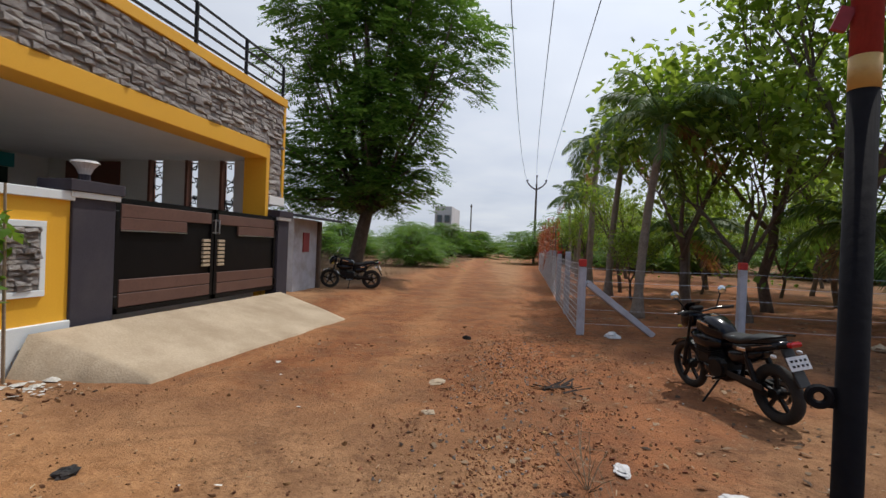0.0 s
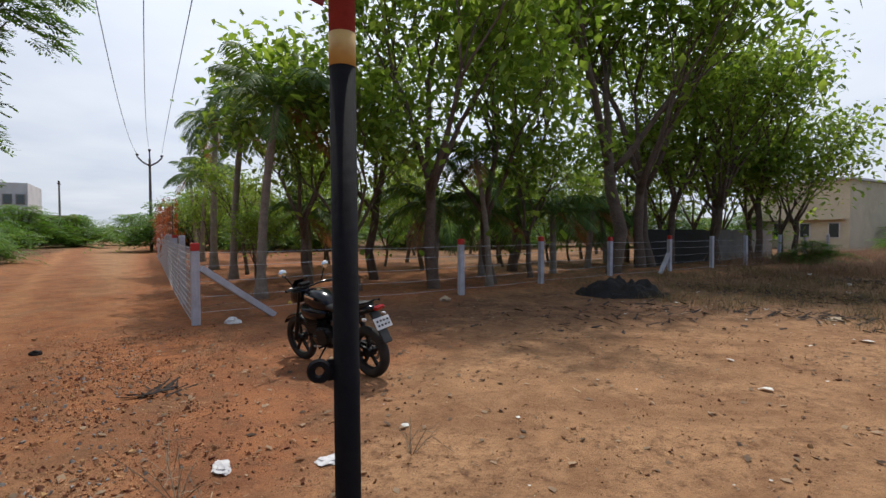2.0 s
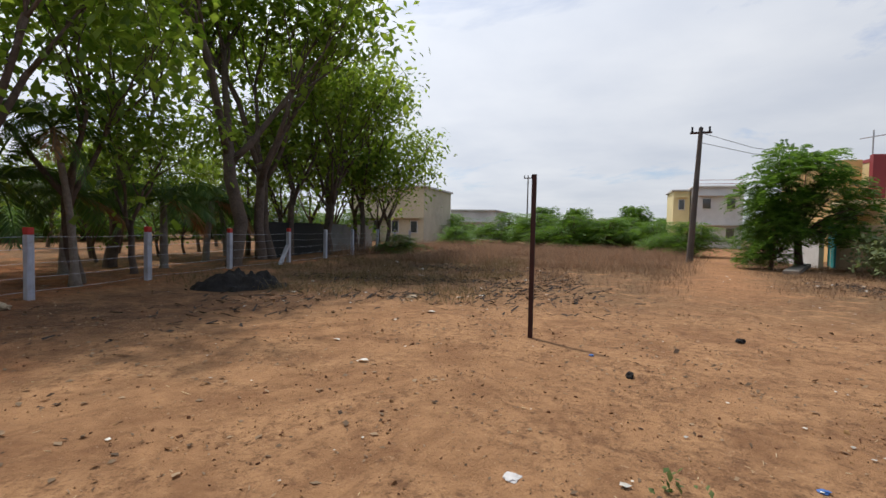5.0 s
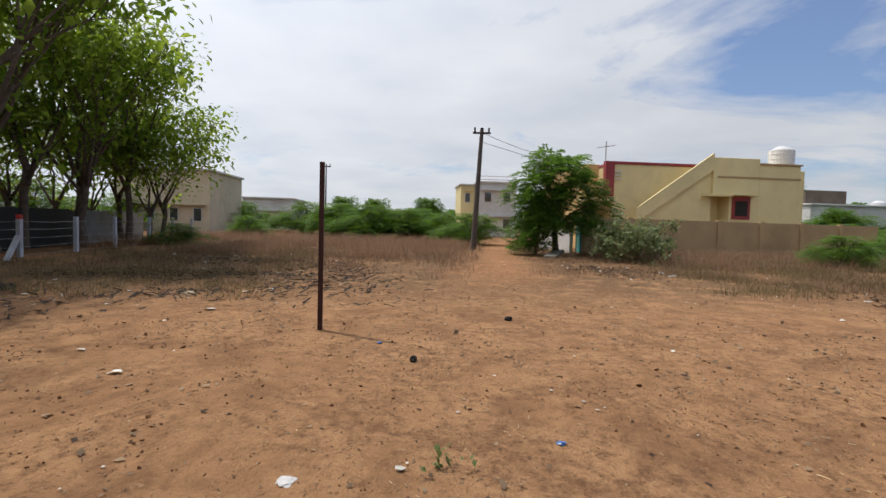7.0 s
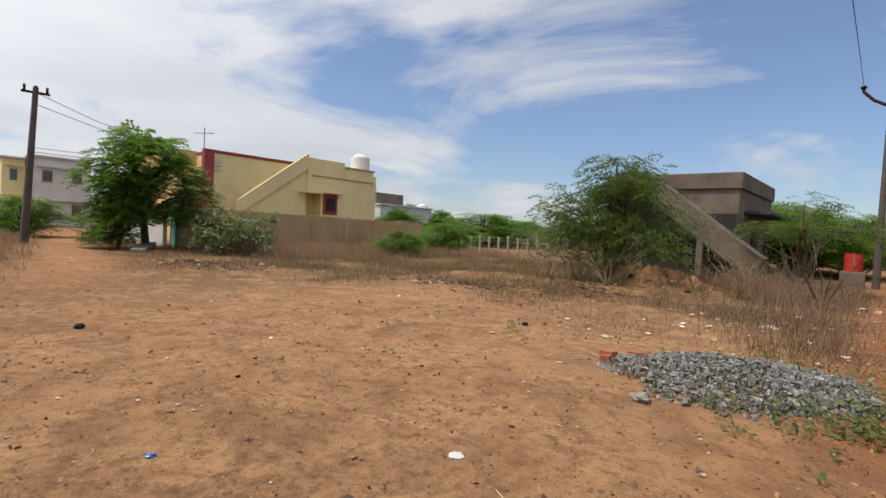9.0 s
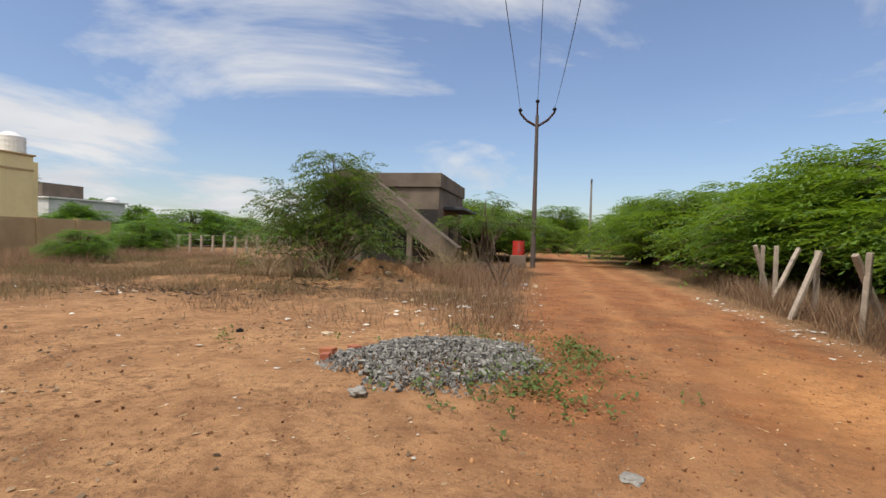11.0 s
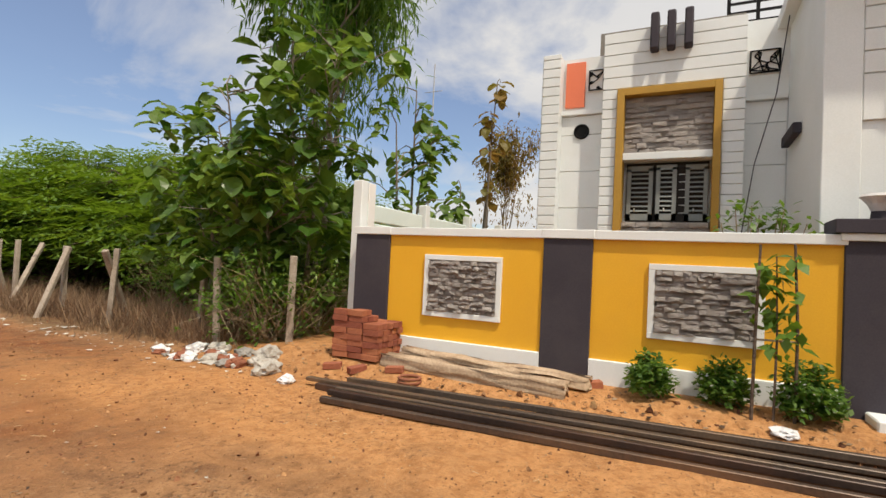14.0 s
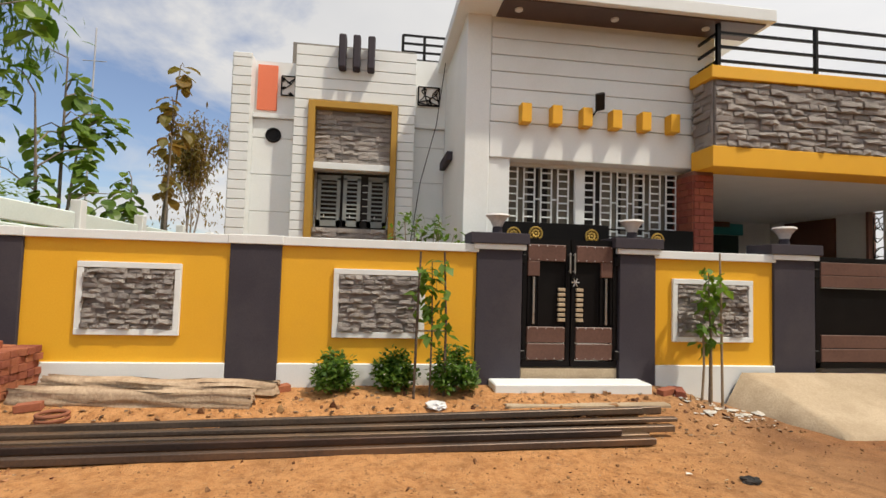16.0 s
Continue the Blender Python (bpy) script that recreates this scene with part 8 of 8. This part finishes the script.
for k in range(11000):
    y = 1.2 + 7.8 * rng.random() ** 1.3
    x = -0.30 + 0.02 * y + rng.normal(0, 0.30 + 0.015 * y) if rng.random() < 0.7 else rng.normal(0.6, 0.45)
    if noise.noise(Vector((x * 1.7, y * 1.7, 5.5))) < -0.2:
        continue
    r = min(0.005 + rng.exponential(0.0055), 0.032)
    sp.append((x, y, gh(x, y) + r * 0.25, r))
scatter("road_stones", "loose reddish stones along the road's crown", M_ROADSTONE, sp, "stones")
sp = [(rng.normal(-0.2, 0.35), rng.uniform(1.6, 8.5), 0, 0) for _ in range(420)]
sp = [(x, y, gh(x, y) + 0.004, rng.uniform(0.008, 0.026)) for x, y, _, _ in sp]
scatter("road_metal", "pale grey gravel along the road's crown", M_CONC, sp, "gravel")
sp = []
for k in range(5200):
    y = -2.0 - 16 * rng.random() ** 1.2
    x = rng.choice((0.45 - 0.02 * y, -3.55 + 0.05 * y)) + rng.normal(0, 0.45) if rng.random() < 0.55 else rng.uniform(-3.4, 0.6)
    r = min(0.006 + rng.exponential(0.006), 0.036)
    sp.append((x, y, gh(x, y) + r * 0.2, r))
scatter("verge_stones", "loose reddish stones along the road's verges", M_ROADSTONE, sp, "stones")
# charred twigs and bark flakes lying in flat drifts in the field
h = Heap()
for cx, cy, sx, sy, n in ((18.0, 6.0, 0.9, 1.5, 900), (13.4, 6.4, 0.7, 1.3, 450), (10.4, 4.6, 0.5, 0.5, 90), (11.6, 2.4, 1.5, 0.9, 260), (14.6, 2.2, 1.6, 0.8, 300), (8.4, 6.6, 1.4, 0.9, 180), (0.4, 5.9, 0.12, 0.10, 26), (17.0, -6.4, 1.3, 0.6, 260), (6.6, -12.4, 1.2, 0.6, 220), (9.5, -10.5, 1.6, 0.6, 220)):
    for k in range(n):
        x, y = rng.normal(cx, sx), rng.normal(cy, sy)
        p, a, L = Vector((x, y, gh(x, y) + 0.01)), rng.uniform(0, 6.28), rng.uniform(0.05, 0.24)
        e = p + Vector((math.cos(a), math.sin(a), rng.uniform(0, 0.35))) * L
        s_ = Vector((-math.sin(a), math.cos(a), 0.3)) * rng.uniform(0.006, 0.03)
        h.add([p - s_, p + s_, e + s_ * 0.4 + Vector((0, 0, 0.01)), e - s_ * 0.4], [(0, 1, 2, 3)])
tagged(h.out("twig_debris", M_DEBRIS), "drifts of charred twigs and bark in the field", "debris", kind="stuff")
# bleached bits of straw and stick
h = Heap()
for k in range(1500):
    a, d = rng.uniform(0, 6.28), 1.3 + 9 * rng.random()
    x, y = 0.5 + d * math.cos(a), 0.2 + d * math.sin(a)
    if x < -4.3 or noise.noise(Vector((x * 1.1, y * 1.1, 5.1))) < -0.05:
        continue
    p, b_, L = Vector((x, y, gh(x, y) + 0.006)), rng.uniform(0, 6.28), 0.015 + min(rng.exponential(0.022), 0.10)
    e = p + Vector((math.cos(b_), math.sin(b_), rng.uniform(-0.02, 0.12))) * L
    r = rng.uniform(0.0015, 0.004)
    h.tube([p, e], [r, r * 0.8], 4)
tagged(h.out("straw_bits", M_STICK), "bleached bits of straw and stick on the earth", "straw", kind="stuff")
# flecks of paper and plastic trodden into the earth
h = Heap()
for k in range(1300):
    q = rng.random()
    if q < 0.38:
        x, y = rng.normal(1.9, 1.3), rng.normal(-11.5, 3.6)
    elif q < 0.55:
        x, y = rng.normal(-4.0, 0.25), rng.uniform(-15, -4.4)
    elif q < 0.74:
        x, y = rng.uniform(8, 24), rng.uniform(1.5, 9.5)
    elif q < 0.90:
        x, y = rng.uniform(8, 24), rng.uniform(-12, -3)
    else:
        x, y = rng.uniform(-3, 8), rng.uniform(-8, 8)
    if -3.4 < x < 0.2 and y < -4:
        continue
    if k % 16 == 0:
        x, y = rng.normal(-4.45, 0.2), rng.normal(4.1, 0.3)
    r = 0.008 + min(rng.exponential(0.016), 0.08) * (0.35 if abs(x) + abs(y) < 8 else 1.0)
    a = rng.uniform(0, 6.28)
    z = gh(x, y) + 0.012
    ring_ = [(x + r * rng.uniform(0.6, 1.3) * math.cos(a + k2 * 1.257), y + r * rng.uniform(0.6, 1.3) * math.sin(a + k2 * 1.257), z + r * rng.uniform(-0.1, 0.35)) for k2 in range(5)]
    h.add([(x, y, z + r * rng.uniform(0.1, 0.5))] + ring_, [(0, 1 + k2, 1 + (k2 + 1) % 5) for k2 in range(5)])
tagged(h.out("litter_scraps", M_SCRAP), "small pale scraps of paper and plastic litter", "litter", kind="stuff")


# ---- dry grass, weeds, leaf litter ----
def tufts(name, label, mat, pts, hmin, hmax, blades, spread=0.10):
    h = Heap()
    for x, y in pts:
        z = gh(x, y)
        for b in range(blades):
            a = rng.uniform(0, 6.28)
            L = rng.uniform(hmin, hmax)
            ox, oy = rng.normal(0, spread, 2)
            lx, ly = math.cos(a) * L * rng.uniform(0.2, 1.3), math.sin(a) * L * rng.uniform(0.2, 1.3)
            wd = 0.003 + 0.009 * L
            h.add([(x + ox - wd * math.sin(a), y + oy + wd * math.cos(a), z - 0.01), (x + ox + wd * math.sin(a), y + oy - wd * math.cos(a), z - 0.01), (x + ox + lx, y + oy + ly, z + L)], [(0, 1, 2)])
    tagged(h.out(name, mat), label, "grass", kind="stuff")


pts = []
for k in range(17000):
    q = rng.random()
    if q < 0.45:
        x, y = rng.uniform(13, 40), rng.uniform(-9, 10)
        if abs(y + 0.19 * x - 0.4) < 0.8 + rng.exponential(0.7) or rng.random() > (x - 11) / 9:
            continue
    elif q < 0.70:
        x, y = rng.uniform(1.2, 26), rng.uniform(-26, -8.2)
        if x < 6 and y > -10.5:
            continue
    elif q < 0.82:
        x, y = rng.uniform(-18, -5.2), rng.uniform(15, 50)
    elif q < 0.94:
        y = rng.uniform(-32, -7)
        x = -4.0 + 0.07 * y - rng.exponential(1.2)
    else:
        y = rng.uniform(-22, -7.5)
        x = 0.6 - 0.02 * y + rng.exponential(1.5)
    if noise.noise(Vector((x * 0.4, y * 0.4, 1.1))) < -0.12:
        continue
    pts.append((x, y))
tufts("dry_grass", "dry straw-coloured grass and weeds", M_STRAW, pts, 0.05, 0.29, 13, 0.30)
pts = []
while len(pts) < 5200:
    q = rng.random()
    if q < 0.62:
        x, y = rng.uniform(11, 27), rng.uniform(-25, -6.5)
        if y > -3.5 - 0.28 * x + rng.normal(0, 0.7):
            continue
    elif q < 0.85:
        x, y = rng.uniform(9.5, 24), rng.uniform(3.2, 10.6)
    else:
        x, y = rng.uniform(2.2, 10), rng.uniform(-20, -10.5)
    if noise.noise(Vector((x * 0.5, y * 0.5, 9.1))) > -0.05:
        pts.append((x, y))
tufts("drying_weeds", "brown and olive drying weeds over the field's edge", M_WEED, pts, 0.04, 0.30, 12, 0.22)
pts = [(rng.normal(0.75, 0.5), rng.normal(-5.4, 0.7)) for _ in range(420)] + [(rng.normal(-0.1, 0.3), rng.normal(-7.3, 0.5)) for _ in range(90)] + [(rng.uniform(18, 27), rng.uniform(-24, -13)) for _ in range(500)] + [(rng.normal(3.3, 0.04), rng.normal(0.1, 0.03)) for _ in range(2)] + [(rng.normal(4.6, 0.12), rng.normal(-6.0, 0.1)) for _ in range(5)]
h = Heap()
gpts = [(rng.normal(0.75, 0.55), rng.normal(-5.0, 0.55)) for _ in range(110)] + [(rng.normal(1.3, 0.8), rng.normal(-6.9, 0.5)) for _ in range(50)] + [(rng.normal(-0.1, 0.25), rng.normal(-6.5, 0.4)) for _ in range(50)] + pts[510:]
leaves(h, rng, [(x, y, gh(x, y) + rng.uniform(0.02, 0.09)) for x, y in gpts], (0.08, 0.08, 0.03), 11, 0.06, 0.03, -0.2)
tagged(h.out("green_weeds", M_GROUNDWEED), "low leafy green weeds", "weeds", kind="stuff")
pts = []
while len(pts) < 5200:
    q = rng.random()
    if q < 0.40:
        x, y = rng.uniform(20, 44), rng.uniform(-4, 13)
        if abs(y + 0.19 * x - 0.4) < 0.9 + rng.exponential(0.7):
            continue
    elif q < 0.60:
        x, y = rng.uniform(18.5, 27), rng.uniform(-28, -9.5)
        if x > 26.2 - (y + 9.1) * 0.13:
            continue
    elif q < 0.70:
        y = -11.5 - 12 * rng.random() ** 0.8
        x = 0.9 - 0.02 * y + rng.exponential(1.6)
        if (x > 5.5 and y > -17) or rng.random() > (-y - 9) / 9:
            continue
    elif q < 0.90:
        y = -6.6 - 24 * rng.random() ** 1.3
        x = -4.35 + 0.05 * y - rng.exponential(0.8)
        if rng.random() < 0.5:
            continue
    else:
        x, y = rng.uniform(2.0, 4.6), rng.uniform(-21.5, -14.5)
    if noise.noise(Vector((x * 0.35, y * 0.35, 6.1))) > -0.15:
        pts.append((x, y))
tufts("tall_dead_grass", "tall standing dead grass and seeding weeds", M_TALLDRY, pts, 0.15, 0.68, 13, 0.20)
h = Heap()
for k in range(2600):
    q = rng.random()
    x, y = (rng.uniform(1.0, 24), 10.2 + rng.exponential(2.2)) if q < 0.5 else (rng.uniform(-1, 5), rng.uniform(2.0, 8)) if q < 0.62 else (rng.uniform(-4.9, -3.8), rng.uniform(-7, 4.5)) if q < 0.8 else (rng.uniform(2, 14), rng.uniform(-8, 9))
    z = gh(x, y) + 0.006
    a, L = rng.uniform(0, 6.28), rng.uniform(0.03, 0.09)
    d, s = Vector((math.cos(a), math.sin(a), rng.uniform(-0.1, 0.3))) * L, Vector((-math.sin(a), math.cos(a), rng.uniform(-0.2, 0.2))) * L * 0.3
    p = Vector((x, y, z))
    h.add([p, p + d * 0.5 + s + Vector((0, 0, 0.01)), p + d, p + d * 0.5 - s], [(0, 1, 3), (1, 2, 3)])
for k in range(62000):
    q = rng.random()
    if q < 0.50:
        a, d = rng.uniform(0, 6.28), 1.0 + 9.5 * rng.random() ** 1.1
        x, y = 0.5 + d * math.cos(a), 0.2 + d * math.sin(a)
    elif q < 0.72:
        x, y = rng.uniform(5, 22), rng.uniform(-1.0, 11)
    elif q < 0.90:
        x, y = rng.uniform(0.2, 7), rng.uniform(-15, -2)
    else:
        x, y = rng.uniform(6, 20), rng.uniform(-12, -2)
    if x < -4.2 or (x < -1.6 and rng.random() < 0.75) or noise.noise(Vector((x * 0.7, y * 0.7, 8.3))) + 0.6 * noise.noise(Vector((x * 2.3, y * 2.3, 3.3))) + 0.4 * noise.noise(Vector((x * 6.5, y * 6.5, 1.3))) < rng.uniform(-0.15, 0.35):
        continue
    near_ = 0.6 if x * x + y * y < 30 else 1.0
    p, a, L = Vector((x, y, gh(x, y) + 0.003)), rng.uniform(0, 6.28), (0.010 + min(rng.exponential(0.016), 0.075)) * near_
    d, s = Vector((math.cos(a), math.sin(a), rng.uniform(-0.1, 0.5))) * L, Vector((-math.sin(a), math.cos(a), rng.uniform(-0.2, 0.5))) * L * rng.uniform(0.15, 0.4)
    h.add([p, p + d * 0.5 + s + Vector((0, 0, 0.15 * L)), p + d, p + d * 0.5 - s], [(0, 1, 3), (1, 2, 3)])
tagged(h.out("leaf_litter", M_LITTER), "fallen dry leaves on the earth", "leaves", kind="stuff")


def dry_plant(label, x, y, n, hgt, seed, mat=M_TWIG, leafy=None, r=0.004):
    rgx = np.random.default_rng(seed)
    t = thing("dry_plant", label, "plant", "dry plants")
    h, lf = Heap(), Heap()
    for k in range(n):
        a = rgx.uniform(0, 6.28)
        e = Vector((math.cos(a) * hgt * rgx.uniform(0.2, 0.9), math.sin(a) * hgt * rgx.uniform(0.2, 0.9), hgt * rgx.uniform(0.4, 1.0)))
        m_ = e * 0.5 + Vector(rgx.normal(0, 0.04 * hgt, 3))
        h.tube([(0, 0, -0.02), m_, e], [r, r * 0.8, r * 0.4], 4)
        for b in range(3):
            e2 = m_.lerp(e, 0.3 * b) + Vector(rgx.normal(0, 0.25 * hgt, 3))
            h.tube([m_.lerp(e, 0.3 * b), e2], [r * 0.6, r * 0.3], 3)
            if leafy:
                leaves(lf, rgx, [e2, e], (0.08 * hgt, 0.08 * hgt, 0.06 * hgt), leafy[0], leafy[1], leafy[2])
    h.out("twig", mat, t)
    if leafy:
        lf.out("foliage", leafy[3], t)
    t.matrix_world = pose(x, y, gh(x, y))


dry_plant("pale dead weed standing by the road", 0.36, 3.64, 9, 0.38, 1)
dry_plant("fallen dead twig on sandy earth", 1.75, 3.55, 5, 0.30, 2)
dry_plant("scorched thin sapling in the rubbish", 1.6, -15.0, 7, 1.7, 3, M_BARK, None, 0.02)
dry_plant("tangled bare shrub under the thorn bush", 8.2, -13.2, 22, 1.5, 4, M_TWIG, None, 0.009)
for x, y, hh in ((8.9, -16.4, 1.4), (4.1, -18.6, 1.4), (3.7, -17.2, 1.2), (7.6, -14.6, 1.3), (3.2, -19.5, 1.2)):
    dry_plant("tangled bare shrub before the concrete stair", x, y, 26, hh, int(600 + 10 * x), M_TWIG, (3, 0.06, 0.03, M_BROWNLEAF), 0.009)
dry_plant("tangled bare shrub beside the mound", 6.4, -13.4, 20, 1.3, 5, M_TWIG, None, 0.009)
for k, (x, y, hh) in enumerate(((-5.15, -5.75, 1.3), (-5.45, -5.7, 1.6), (-5.3, -6.1, 1.1), (-6.3, -8.4, 1.2), (-5.75, -6.0, 1.4), (-6.6, -9.4, 1.4), (-7.2, -11.2, 1.6), (-6.2, -5.7, 1.3))):
    dry_plant("leafy tangled undergrowth at the wall's corner", x, y, 18, hh, 300 + k, M_TWIG, (6, 0.11, 0.045, M_TEAK if k % 2 else M_FRESH), 0.008)
for k, (x, y) in enumerate(((21.5, -8.9), (22.6, -9.6), (20.6, -9.6), (23.4, -10.9), (21.9, -10.4))):
    dry_plant("grey-green broad-leaved weeds before the tan wall", x, y, 18, 1.35 + 0.2 * (k % 3), 320 + k, M_TWIG, (9, 0.19, 0.12, M_CALOTROPIS), 0.012)
for k in range(10):
    x, y = rg.uniform(-11, -6.5), rg.uniform(15.0, 24)
    dry_plant("dry brushwood heap behind the shade tree", x, y, 20, rg.uniform(0.6, 1.1), 340 + k, M_TWIG, None, 0.012)
rust = thing("rust_hedge", "rust-coloured dried frond screen along the side fence", "hedge")
h = Heap()
leaves(h, rng, [(1.15 + rng.normal(0, 0.12), 22 + 0.33 * k, rng.uniform(0.8, 2.7)) for k in range(60)], (0.18, 0.25, 0.35), 30, 0.30, 0.05, 0.7)
h.out("foliage", M_RUSTLEAF, rust)
for k in range(10):
    part("stake", rod(bmesh.new(), (1.15, 22 + 2 * k, -0.1), (1.15, 22 + 2 * k, 2.6), 0.03, 0.02, 6), M_BARK, rust)

# ---- cladding stones and brick tiles, laid last ----
for args in LATE:
    clad(*args)
TILE_ME = mesh_of(bx(bmesh.new(), -0.5, 0.5, -0.5, 0.5, -0.5, 0.5, 0.03), "brick", M_CLADBRICK)
for r in range(14):
    z = 1.72 + r * 0.0965
    for k in range(2):
        off = 0.075 if r % 2 else 0.0
        for a, b in (((4.525, 4.67 - off), (4.678 - off, 4.815))[k],):
            ob = new("brick", TILE_ME)
            ob.scale, ob.location = (0.02, b - a, 0.088), (-5.612, (a + b) / 2, z)
            ob.parent = col
    for k in range(3):
        a = -6.09 + k * 0.16 + (0.05 if r % 2 else 0)
        b = min(a + 0.152, -5.62)
        ob = new("brick", TILE_ME)
        ob.scale, ob.location = (b - a, 0.02, 0.088), ((a + b) / 2, 4.513, z)
        ob.parent = col
